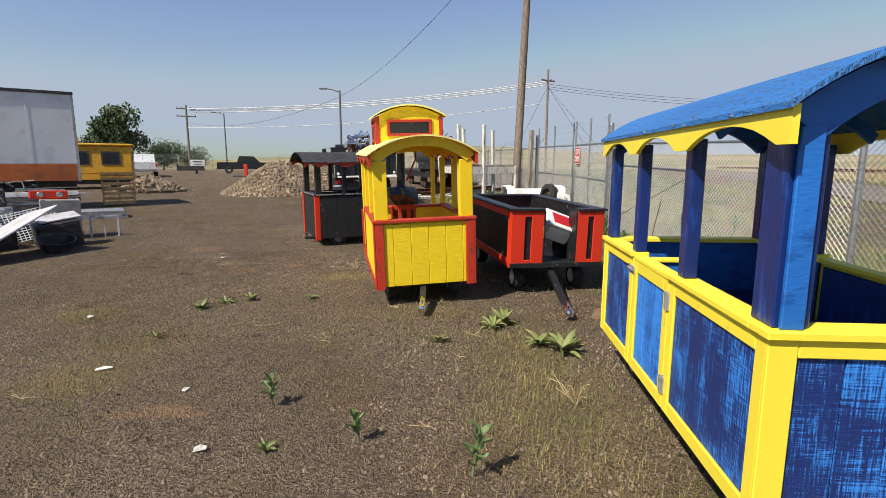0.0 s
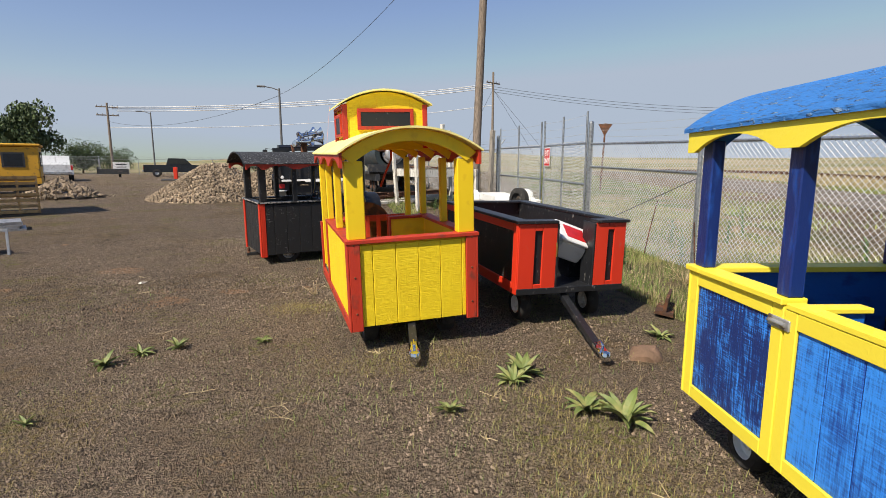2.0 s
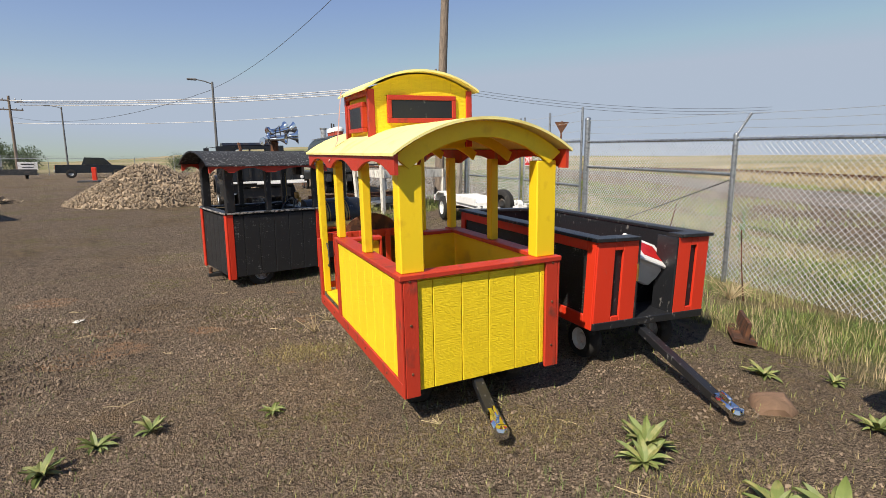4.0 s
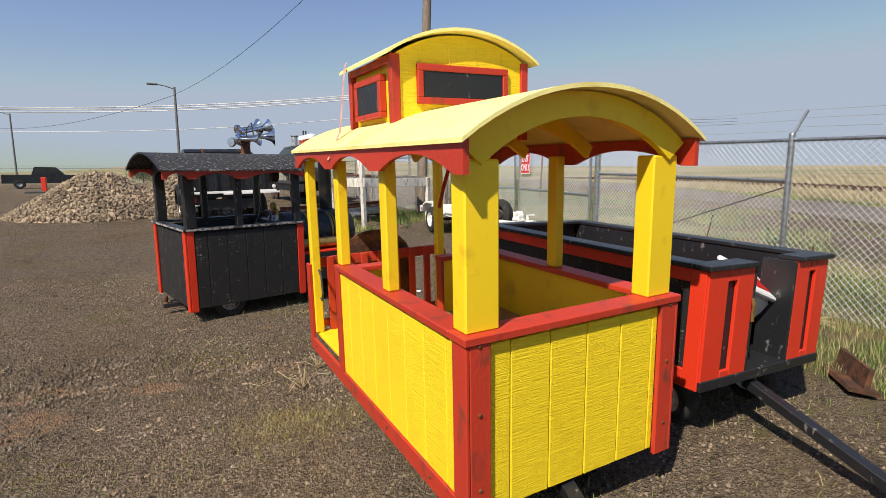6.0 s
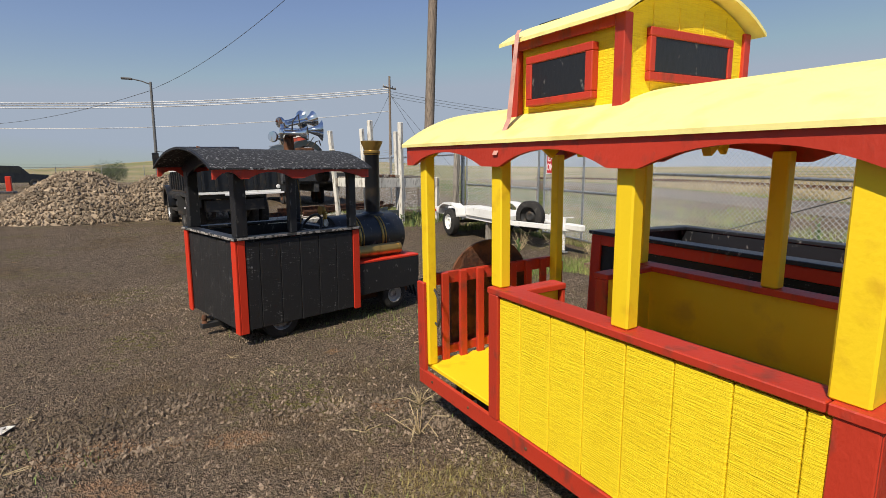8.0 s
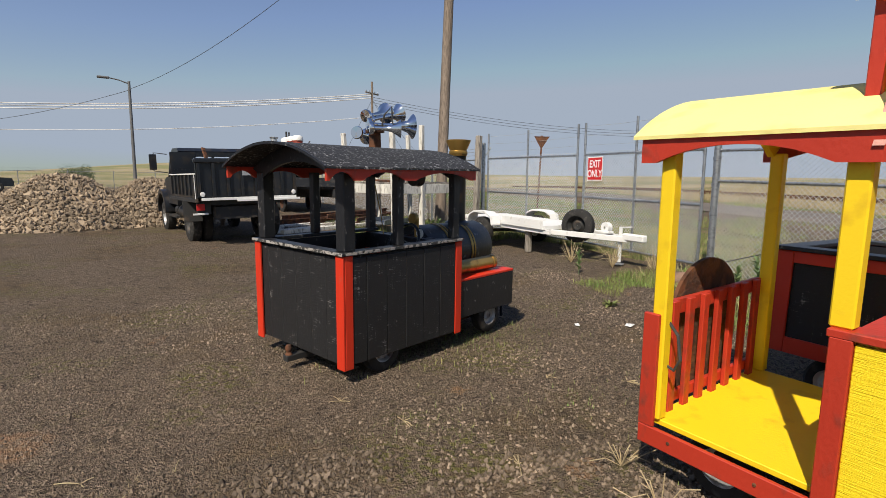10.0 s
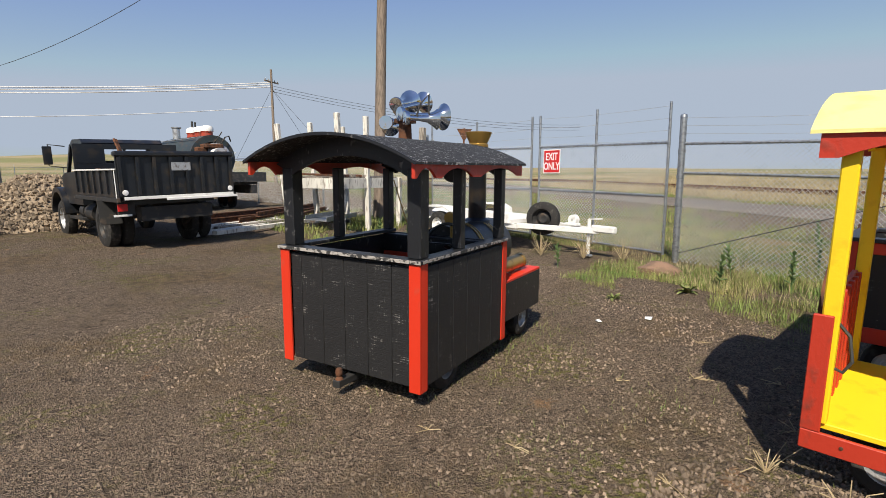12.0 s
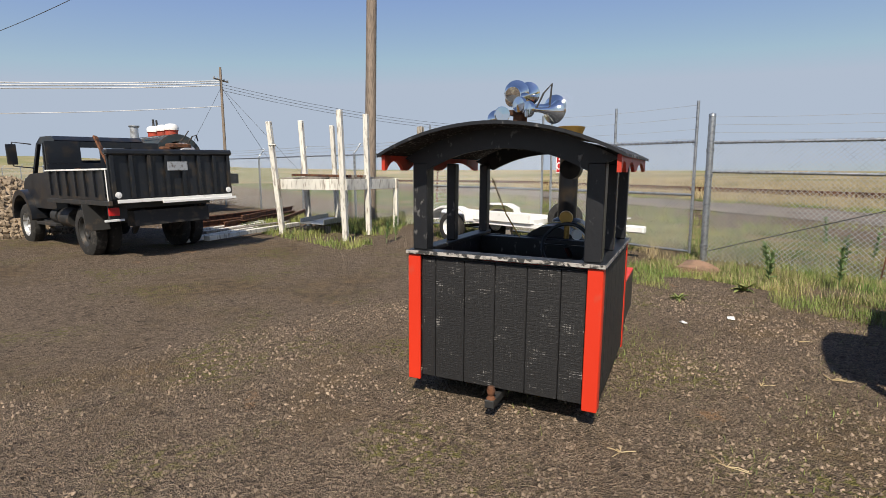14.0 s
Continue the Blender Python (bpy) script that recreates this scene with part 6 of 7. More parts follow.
def stones(count, place, lo, hi):
    s = Shape()
    for _ in range(count):
        x, y, z = place()
        r = lo + (hi - lo) * random.random() ** 2
        rot = Euler((random.uniform(0, 6), random.uniform(0, 6), random.uniform(0, 6))).to_matrix()
        sc = (r * random.uniform(0.7, 1.3), r * random.uniform(0.6, 1.0), r * random.uniform(0.5, 0.9))
        s.put([rot @ Vector((v[0] * sc[0], v[1] * sc[1], v[2] * sc[2])) + Vector((x, y, z)) for v in STONE_V], STONE_F)
    return s


def islands(m, amount=0.35):
    """Lets each loose stone or blade of a joined mesh differ in brightness."""
    n, l = m.node_tree.nodes, m.node_tree.links
    geo = n.new("ShaderNodeNewGeometry")
    hsv = next(x for x in n if x.type == "HUE_SAT")
    old = hsv.inputs["Value"].links[0].from_socket
    r = n.new("ShaderNodeMapRange")
    r.inputs["To Min"].default_value, r.inputs["To Max"].default_value = 1 - amount, 1 + amount
    l.new(geo.outputs["Random Per Island"], r.inputs["Value"])
    mul = n.new("ShaderNodeMath")
    mul.operation = "MULTIPLY"
    l.new(old, mul.inputs[0])
    l.new(r.outputs[0], mul.inputs[1])
    l.new(mul.outputs[0], hsv.inputs["Value"])


for m, a in ((STONE, 0.4), (PEBBLE, 0.5), (GREEN_GRASS, 0.4), (DRY_GRASS, 0.35), (TREE_LEAF, 0.5)):
    islands(m, a)


def pile_spot():
    while True:
        x, y = random.uniform(-7, 2), random.uniform(21.8, 28.5)
        h = pile_z(x, y)
        if h > 0.01:
            return x, y, ground_z(x, y) + h


mound = Shape()
gx, gy = np.linspace(-6.8, 1.6, 44), np.linspace(22, 28.2, 36)
mound.put([(x, y, ground_z(x, y) - 0.04 + pile_z(x, y)) for y in gy for x in gx], [(j * 44 + i, j * 44 + i + 1, (j + 1) * 44 + i + 1, (j + 1) * 44 + i) for j in range(35) for i in range(43)])
single("stone_heap", mound, STONE, "core of the brown crushed stone pile", "stone pile", kind="stuff")
single("crushed_stone", stones(9000, pile_spot, 0.035, 0.10), STONE, "pile of brown crushed stone in the yard", "stone pile", kind="stuff")


def small_pile():
    x, y = random.gauss(-9.9, 0.55), random.gauss(26.2, 0.5)
    return x, y, ground_z(x, y) + max(0, 0.8 - 0.5 * math.hypot(x + 9.9, y - 26.2))


single("crushed_stone", stones(900, small_pile, 0.05, 0.16), STONE, "small heap of brown crushed stone", "stone pile", kind="stuff")


# ---- box trailer, rail vehicle, parked pickups ----
def box_trailer():
    tr = thing("box_trailer", T((-8.85, 18.0, ground_z(-9, 18) - 0.1)) @ pose(0, 0, 0, 0, 0, 29), "white box trailer with an orange lower band", "trailer")
    L = 10.5
    part("box", Shape().box(-L, 0, 0, 2.4, 1.55, 3.72, c=0.02), BOX_WHITE, tr)
    part("orange_band", Shape().box(-L, 0.005, -0.006, 2.404, 1.02, 1.548), ORANGE, tr, "faded orange lower band")
    part("roof_rail", Shape().box(-L, 0.03, -0.04, 2.44, 3.722, 3.80), SCRAP_DARK, tr)
    part("corner_post", Shape().box(-0.06, 0.02, -0.02, 0.06, 1.0, 3.721), RIM, tr)
    for k in range(1, 9):
        part("seam", Shape().box(-1.2 * k - 0.012, -1.2 * k + 0.012, -0.012, -0.0065, 1.55, 3.72, c=0.002), BOX_WHITE, tr)
    part("underframe", Shape().box(-L, -0.1, 0.5, 1.9, 0.8, 1.015), SCRAP_DARK, tr)
    for x in (-1.6, -2.8):
        w = part("wheel", Shape().turned([(0.25, -0.13), (0.46, -0.13), (0.5, -0.08), (0.5, 0.08), (0.46, 0.13), (0.25, 0.13)], T((x, 0.25, 0.5)) @ pose(0, 0, 0, 90), 26), RUBBER, tr, "", True)
    part("landing_leg", Shape().box(-8, -7.88, 0.4, 0.52, 0, 1.0), RIM, tr)


def rail_vehicle():
    v = thing("rail_crane_cab", T((-11.9, 29.4, ground_z(-12.4, 29.4))) @ pose(0, 0, 0, 0, 0, 20) @ Matrix.Diagonal((1, 1, 0.8, 1)), "rust-streaked yellow rail maintenance vehicle with square windows", "rail vehicle")
    cab = part("cab", Shape().box(-4.2, 0, 0, 2.2, 0.95, 2.75, c=0.05), CAB_YELLOW, v)
    part("roof", Shape().box(-4.3, 0.1, -0.1, 2.3, 2.755, 2.9, c=0.06), CAB_YELLOW, cab, "rounded yellow roof")
    part("base", Shape().box(-6.5, 0.0, 0.0, 2.2, 0.6, 0.945), CAB_YELLOW, v)
    part("hood", Shape().box(-6.4, -4.21, 0.3, 1.9, 0.95, 1.7), CAB_YELLOW, v)
    for x in (-0.95, -2.3, -3.7):
        w = part("window", Shape().box(x - 0.42, x + 0.42, -0.03, -0.001, 1.55, 2.4), SCRAP_DARK, cab)
        part("pane", Shape().box(x - 0.34, x + 0.34, -0.036, -0.031, 1.63, 2.32), GLASS_DARK, w)
    for y in (0.6, 1.6):
        w = part("window", Shape().box(0.001, 0.03, y - 0.35, y + 0.35, 1.6, 2.45), SCRAP_DARK, cab)
        part("pane", Shape().box(0.031, 0.036, y - 0.28, y + 0.28, 1.68, 2.38), GLASS_DARK, w)
    part("door_line", Shape().box(-3.05, -3.02, -0.012, -0.001, 0.98, 2.6), SCRAP_DARK, cab)
    part("roof_rack", Shape().box(-3.3, -2.3, 0.4, 1.6, 2.95, 3.03).box(-3.3, -3.2, 0.4, 0.5, 2.901, 3.25).box(-2.4, -2.3, 0.4, 0.5, 2.901, 3.25).box(-3.3, -2.3, 0.4, 0.48, 3.2, 3.28), CAB_YELLOW, v)
    for x in (-0.7, -4.9):
        part("wheel", Shape().turned([(0.05, -0.08), (0.42, -0.08), (0.46, 0.05), (0.42, 0.08), (0.05, 0.08)], T((x, 0.15, 0.42)) @ pose(0, 0, 0, 90), 24), SCRAP_DARK, v, "", True)
    part("skirt", Shape().box(-6.4, -0.05, 0.2, 2.0, 0.3, 0.6), SCRAP_DARK, v)


def pickup(x, y, turn, paint, label):
    v = thing("pickup_truck", T((x, y, ground_z(x, y))) @ pose(0, 0, 0, 0, 0, turn), label, "pickup truck", "parked pickups")
    body = part("body", Shape().prism([(0, 0.45), (5.7, 0.45), (5.75, 0.8), (5.6, 1.1), (4.2, 1.2), (0.02, 1.2)], T((0, 0, 0)) @ XZ, -1.95), paint, v)
    cab = part("cab", Shape().prism([(2.0, 1.201), (4.35, 1.201), (3.75, 1.82), (2.25, 1.86)], T((0, 0.12, 0)) @ XZ, -1.71), paint, v)
    for yy in (0.105, 1.83):
        part("window", Shape().prism([(2.25, 1.27), (3.1, 1.27), (3.1, 1.76), (2.36, 1.78)], T((0, yy, 0)) @ XZ, -0.02), GLASS_DARK, cab)
        part("window", Shape().prism([(3.16, 1.27), (4.1, 1.27), (3.7, 1.74), (3.16, 1.76)], T((0, yy, 0)) @ XZ, -0.02), GLASS_DARK, cab)
    for xx in (1.15, 4.7):
        for yy in (0.1, 1.85):
            t = part("wheel", Shape().turned([(0.2, -0.12), (0.36, -0.12), (0.4, -0.07), (0.4, 0.07), (0.36, 0.12), (0.2, 0.12)], T((xx, yy, 0.4)) @ pose(0, 0, 0, 90), 22), RUBBER, v, "", True)
            part("rim", Shape().turned([(0.001, 0.06), (0.1, 0.05), (0.2, 0.1)], T((xx, yy, 0.4)) @ pose(0, 0, 0, 90 if yy < 1 else -90), 18), RIM, t, "", True)
    part("bumper", Shape().box(-0.12, 0.0, 0.1, 1.85, 0.5, 0.7, c=0.03), RIM, v)
    for yy in (0.02, 1.8):
        part("tail_light", Shape().box(-0.015, -0.001, yy, yy + 0.13, 0.82, 1.15), SIGN_RED, body)


box_trailer()
rail_vehicle()
pickup(-15.4, 58.5, 12, PICKUP_GREY, "dark grey crew-cab pickup truck parked in the yard")
pickup(-16.2, 44.5, 112, CAR_WHITE, "white pickup truck parked by the yellow vehicle")
trl = thing("flatbed_trailer", T((-16.4, 57.4, 0.3)) @ pose(0, 0, 0, 0, 0, 12), "dark low trailer behind the grey pickup", "trailer")
part("bed", Shape().box(-2.6, 0, 0.2, 1.7, 0.5, 0.62).box(-2.6, -2.5, 0.2, 1.7, 0.62, 1.2).box(-2.6, 0, 0.2, 0.26, 0.62, 1.0), SCRAP_DARK, trl)
wheel(trl, -0.8, 0.9, 0.3, 0.2, RIM)
bol = thing("marker_post", T((-9.6, 45.2, 0.3)), "red marker post on a dark weighted base", "marker post")
part("post", Shape().box(-0.14, 0.14, -0.12, 0.12, 0.15, 1.2, c=0.03), BRIGHT_RED, bol)
part("base", Shape().box(-1.0, 0.3, -0.4, 0.4, 0, 0.3, c=0.05), SCRAP_DARK, bol)

# far building and trees
hut = thing("shed", T((-40, 58, 0.3)) @ pose(0, 0, 0, 0, 0, 30), "distant dark grey metal shed with a flat roof", "shed")
part("wall", Shape().box(-14, 0, 0, 10, 0, 6.2), BUILD_GREY, hut)
part("roof", Shape().box(-14.2, 0.2, -0.2, 10.2, 6.21, 6.5), PALE_POST, hut)
for k in range(4):
    part("window", Shape().box(0.001, 0.06, 1.0 + 2.2 * k, 2.2 + 2.2 * k, 3.2, 4.6), GLASS_DARK, hut)


def tree(x, y, h, r, label, trunk_h=0.3):
    z = ground_z(x, y)
    t = thing("tree", T((x, y, z)), label, "tree", "distant trees")
    trunk = Shape().tube((0, 0, 0), (0.1, 0, h * trunk_h), 0.035 * h, 0.025 * h, n=10)
    for k in range(7):
        a = k * 2.4
        trunk.tube((0.1, 0, h * trunk_h), (r * 0.7 * math.cos(a), r * 0.7 * math.sin(a), h * (0.5 + 0.06 * k)), 0.018 * h, 0.005 * h, n=6)
    part("trunk", trunk, BARK, t, "", True)
    s = Shape()
    lobes = [(random.uniform(-0.6, 0.6) * r, random.uniform(-0.6, 0.6) * r, h * random.uniform(0.38, 0.82), r * random.uniform(0.3, 0.55)) for _ in range(16)]
    for _ in range(5200):
        cx, cy, cz, cr = random.choice(lobes)
        d = Vector((random.gauss(0, 1), random.gauss(0, 1), random.gauss(0, 0.9))).normalized() * cr * random.uniform(0.55, 1.08)
        p = Vector((cx, cy, cz)) + d
        q = Euler((random.uniform(0, 6), random.uniform(0, 6), random.uniform(0, 6))).to_matrix()
        e = 0.035 * h * random.uniform(0.5, 1.1)
        s.put([p + q @ Vector(v) * e for v in ((-1, 0, 0), (0, -0.5, 0.1), (1, 0, 0), (0, 0.5, 0.1))], [(0, 1, 2), (0, 2, 3)])
    part("crown", s, TREE_LEAF, t)


tree(-37.6, 89, 10.0, 4.2, "large dark green deciduous tree far behind the yard")
tree(-34.5, 97, 4.6, 3.6, "low dark green bush by the far fence", 0.12)
tree(-30.5, 98, 3.8, 3.2, "low dark green bush beside the tree", 0.12)
tree(-42, 92, 6.2, 3.2, "dark green tree partly hidden by a larger one", 0.2)
tree(-8, 92, 2.6, 2.4, "small green bush on the distant field", 0.12)
pad = thing("sign_board", T((-22.3, 75.0, 0.3)) @ pose(0, 0, 0, 0, 0, 15), "small white sign board on the far fence", "sign")
part("board", Shape().box(-0.9, 0.9, -0.03, 0.0, 0.8, 1.7), SIGN_WHITE, pad)
part("lines", Shape().box(-0.6, 0.6, -0.034, -0.031, 1.35, 1.5).box(-0.5, 0.5, -0.034, -0.031, 1.05, 1.15), SCRAP_DARK, pad)
part("leg", Shape().box(-0.8, -0.74, 0.0, 0.05, 0, 0.8).box(0.74, 0.8, 0.0, 0.05, 0, 0.8), RIM, pad)
fence("fence_west", [(-25 - 0.2 * k, 76 + 0.0 * k) if k == 0 else (-25 - 4.5 * k, 76 - 1.2 * k) for k in range(5)], False)


# ---- scrap beside the box trailer ----
def scrap(name, shape, mat, label, cat, m):
    return single(name, shape, mat, label, cat, "scrap heap", m=m)


pal = thing("pallet", T((-8.35, 19.4, ground_z(-8.4, 19.4) - 0.02)) @ pose(0, 0, 0, 0, 0, 26) @ pose(0, 0, 0, 78), "pale pine pallet standing on edge against the stack", "pallet")
for k in range(7):
    part("slat", Shape().box(-0.5, 0.5, 0.02 + k * 0.175, 0.11 + k * 0.175, 0.09, 0.11), PINE, pal)
for x in (-0.5, -0.03, 0.44):
    part("bearer", Shape().box(x, x + 0.06, 0.0, 1.18, 0.0, 0.089), PINE, pal)
for k in range(3):
    part("slat", Shape().box(-0.5, 0.5, 0.04 + k * 0.5, 0.13 + k * 0.5, -0.021, -0.001), PINE, pal)
panels = thing("panel_stack", T((-7.1, 15.2, 0.07)) @ pose(0, 0, 0, 0, 0, 25), "stack of flat grey metal panels on the gravel", "panel stack", "scrap heap")
for a, b, z0, z1 in ((-0.6, 0.6, 0, 0.05), (-0.55, 0.68, 0.051, 0.10), (-0.62, 0.55, 0.101, 0.16), (-0.5, 0.62, 0.161, 0.20), (-0.55, 0.6, 0.201, 0.27)):
    part("panel", Shape().box(a, b, -0.5, 0.5, z0, z1), ALU, panels)
for k in range(6):
    scrap("metal_channel", Shape().box(-1.5, 1.5, -0.16, 0.16, 0, 0.02).box(-1.5, 1.5, -0.16, -0.14, 0.02, 0.11).box(-1.5, 1.5, 0.14, 0.16, 0.02, 0.11), (ALU, ALU_WHITE, CARD)[k % 3],
          "long grey metal channel lying on a stack", "metal channel", T((-10.0 + 0.1 * k, 15.9 + 0.3 * (k % 2), 0.42 + 0.13 * (k // 2))) @ pose(0, 0, 0, 0, random.uniform(-2, 2), 20 + random.uniform(-4, 4)))
scrap("support_block", Shape().box(-1.3, 1.3, -0.4, 0.4, 0, 0.41), SCRAP_DARK, "dark block under the metal channels", "block", T((-9.9, 16.0, 0.05)) @ pose(0, 0, 0, 0, 0, 20))
cabn = scrap("metal_cabinet", Shape().box(-0.34, 0.34, -0.3, 0.3, 0, 0.9, c=0.012), CARD, "grey beige metal cabinet standing in the scrap", "cabinet", T((-6.05, 11.35, 0.0)) @ pose(0, 0, 0, 0, 2, 30))
red = thing("tool_box", T((-6.2, 11.35, 0.915)) @ pose(0, 0, 0, 0, 2, 32), "red metal box with two round lamps on the cabinet", "metal box")
part("case", Shape().box(-0.34, 0.3, -0.17, 0.17, 0, 0.17, c=0.015), BRIGHT_RED, red)
for x in (-0.16, 0.16):
    part("lamp", Shape().turned([(0.001, 0.02), (0.05, 0.02), (0.06, 0)], T((x, -0.17, 0.09)) @ pose(0, 0, 0, 90), 14), ALU, red, "", True)
scrap("steel_bar", Shape().beam((-0.5, 0, 0.25), (0.3, 0.05, 0.21), 0.06, 0.05), ALU, "bare metal bar lying across a red box", "bar", T((-6.15, 11.2, 0.87)) @ pose(0, 0, 0, 0, 0, 30))
fr = thing("window_frame", T((-5.25, 11.45, 0.0)) @ pose(0, 0, 0, -6, 0, 18), "empty grey metal window frame leaning on the scrap", "window frame")
part("frame", Shape().box(-0.27, 0.27, 0, 0.04, 0, 0.04).box(-0.27, 0.27, 0, 0.04, 0.5, 0.54).box(-0.27, -0.23, 0, 0.04, 0.04, 0.5).box(0.23, 0.27, 0, 0.04, 0.04, 0.5).box(-0.015, 0.015, 0.005, 0.035, 0.04, 0.5), ALU, fr)
part("back_frame", Shape().box(-0.27, -0.24, 0.0, 0.4, 0.0, 0.03).box(0.24, 0.27, 0.0, 0.4, 0.0, 0.03).box(-0.27, 0.27, 0.4, 0.43, 0, 0.04), ALU, fr)
scrap("display_box", Shape().box(-0.35, 0.35, -0.22, 0.22, 0, 0.55, c=0.02).box(-0.3, 0.3, -0.235, -0.221, 0.08, 0.5), SCRAP_DARK, "black boxy appliance with a pale top tipped in the scrap", "appliance", T((-5.55, 10.35, 0.02)) @ pose(0, 0, 0, 8, -8, 40))
scrap("pale_lid", Shape().box(-0.34, 0.34, -0.24, 0.24, 0, 0.03), ALU_WHITE, "pale grey metal lid on a black appliance", "lid", T((-5.57, 10.36, 0.60)) @ pose(0, 0, 0, 8, -8, 40))
grate = thing("metal_grate", T((-6.35, 10.7, 0.42)) @ pose(0, 0, 0, 52, -12, 35), "white perforated metal panel leaning on scrap", "metal grate")
for k in range(13):
    part("bar", Shape().box(-0.55, 0.55, -0.34 + k * 0.056, -0.325 + k * 0.056, 0, 0.01), ALU_WHITE, grate)
for k in range(17):
    part("bar", Shape().box(-0.55 + k * 0.068, -0.535 + k * 0.068, -0.345, 0.345, 0.0105, 0.02), ALU_WHITE, grate)
scrap("sheet_panel", Shape().box(-0.5, 0.5, -0.85, 0.85, 0, 0.035, c=0.01), ALU_WHITE, "scratched white sheet panel slanting down to the ground", "sheet panel", T((-5.85, 9.15, 0.42)) @ pose(0, 0, 0, 26, -12, -30))
scrap("sheet_panel", Shape().box(-0.5, 0.5, -0.3, 0.3, 0, 0.03, c=0.008), ALU_WHITE, "bent white metal sheet on the scrap heap", "sheet panel", T((-6.9, 9.9, 0.55)) @ pose(0, 0, 0, 12, 18, 12))
scrap("black_tub", Shape().turned([(0.20, 0), (0.28, 0.26), (0.30, 0.27), (0.27, 0.265), (0.19, 0.02), (0.001, 0.02)], Matrix(), 24), SCRAP_DARK, "black plastic tub tipped over in the scrap", "plastic tub", T((-5.3, 9.75, 0.03)) @ pose(0, 0, 0, 12, 10, 0))
for k, (x, y, z, sx, sy, sz, m, a) in enumerate(((-7.3, 11.0, 0.0, 0.5, 0.4, 0.75, ALU, 30), (-7.5, 10.1, 0.0, 0.55, 0.45, 0.6, ALU_WHITE, 20), (-7.6, 11.3, 0.76, 0.5, 0.3, 0.34, SCRAP_DARK, 35), (-6.7, 11.6, 0.0, 0.4, 0.4, 0.62, SCRAP_DARK, 25), (-8.4, 11.2, 0.0, 0.5, 0.4, 0.95, ALU, 25), (-6.6, 10.0, 0, 0.35, 0.3, 0.4, SCRAP_DARK, 60))):
    ap = thing("appliance", T((x, y, z)) @ pose(0, 0, 0, 0, 0, a), "dented grey metal appliance case in the scrap heap", "appliance", "scrap heap")
    part("case", Shape().box(-sx, sx, -sy, sy, 0, sz, c=0.02), m, ap)
    for j in range(6):
        part("vent_slot", Shape().box(0.05, sx - 0.08, -sy - 0.006, -sy - 0.001, sz * 0.25 + j * 0.07, sz * 0.25 + 0.03 + j * 0.07, c=0.002), SCRAP_DARK, ap)
for k in range(9):
    pts = [Vector((-7.4 + random.uniform(-0.8, 0.9), 10.9 + random.uniform(-0.6, 0.6), 0.9 + random.uniform(0, 0.35)))]
    for j in range(7):
        pts.append(pts[-1] + Vector((random.uniform(-0.2, 0.2), random.uniform(-0.12, 0.12), random.uniform(-0.12, 0.12))))
    scrap("hose", Shape().path(pts, 0.018, 6), SCRAP_DARK, "black hose tangled over the scrap", "hose", Matrix())


SITE[0] = Matrix()


# ---- weeds, grass, stones and litter ----
def leaf_mesh(length, width, droop, mat):
    v, f = [], []
    n = 6
    for i in range(n + 1):
        t = i / n
        w = width * math.sin(math.pi * min(1, 0.12 + 0.88 * t)) ** 0.8 * (1 if t < 1 else 0.05)
        x, z = length * t, length * (0.75 * t - droop * t * t)
        v += [(x, -w, z + 0.012), (x, 0, z), (x, w, z + 0.012)]
        if i:
            k = 3 * i
            f += [(k - 3, k - 2, k + 1, k), (k - 2, k - 1, k + 2, k + 1)]
    return Shape().put(v, f).mesh("leaf", mat, True)


LEAVES = [leaf_mesh(0.17, 0.026, d, LEAF) for d in (0.3, 0.55, 0.8)]


def weed(x, y, size, label, n=12):
    w = thing("weed", T((x, y, ground_z(x, y))), label, "weed", "broad-leaved weeds")
    for k in range(n):
        s = size * random.uniform(0.7, 1.15)
        piece("leaf", random.choice(LEAVES), w, pose(0, 0, 0.0, 0, random.uniform(-28, 12), k * 137.5 + random.uniform(-20, 20)) @ Matrix.Diagonal((s, s, s, 1)))


for x, y, s, n in ((1.79, 4.88, 1.35, 14), (1.66, 4.74, 1.1, 10), (2.18, 4.02, 1.45, 14), (2.0, 4.2, 1.2, 10), (1.08, 4.32, 0.85, 9), (3.38, 5.49, 1.05, 11), (3.75, 5.2, 0.7, 8), (-1.56, 5.6, 0.9, 10), (-1.37, 5.83, 0.9, 10), (-1.1, 5.95, 0.8, 9),
                   (-0.37, 5.98, 0.7, 8), (-0.04, 2.55, 0.6, 8), (-1.57, 2.3, 0.75, 9), (3.6, 10.2, 1.2, 12), (2.6, 10.6, 0.9, 9), (-1.6, 4.6, 0.6, 8), (3.3, 4.6, 0.9, 10)):
    weed(x, y, s * 0.82, "low broad-leaved green weed growing in the gravel", n + 6)


SPRIG = leaf_mesh(0.085, 0.022, 0.3, LEAF_DARK)


def sapling(x, y, h, label):
    w = thing("sapling", T((x, y, ground_z(x, y))) @ pose(0, 0, 0, random.uniform(-10, 10), random.uniform(-10, 10), random.uniform(0, 360)), label, "weed", "upright weeds")
    part("stem", Shape().tube((0, 0, 0), (0.01, 0, h), 0.006, 0.003, n=6), LEAF_DARK, w)
    for k in range(int(h * 42)):
        z = h * (0.2 + 0.8 * k / (h * 42))
        piece("leaf", SPRIG, w, pose(0, 0, z, 0, random.uniform(-40, 5), k * 137.5))


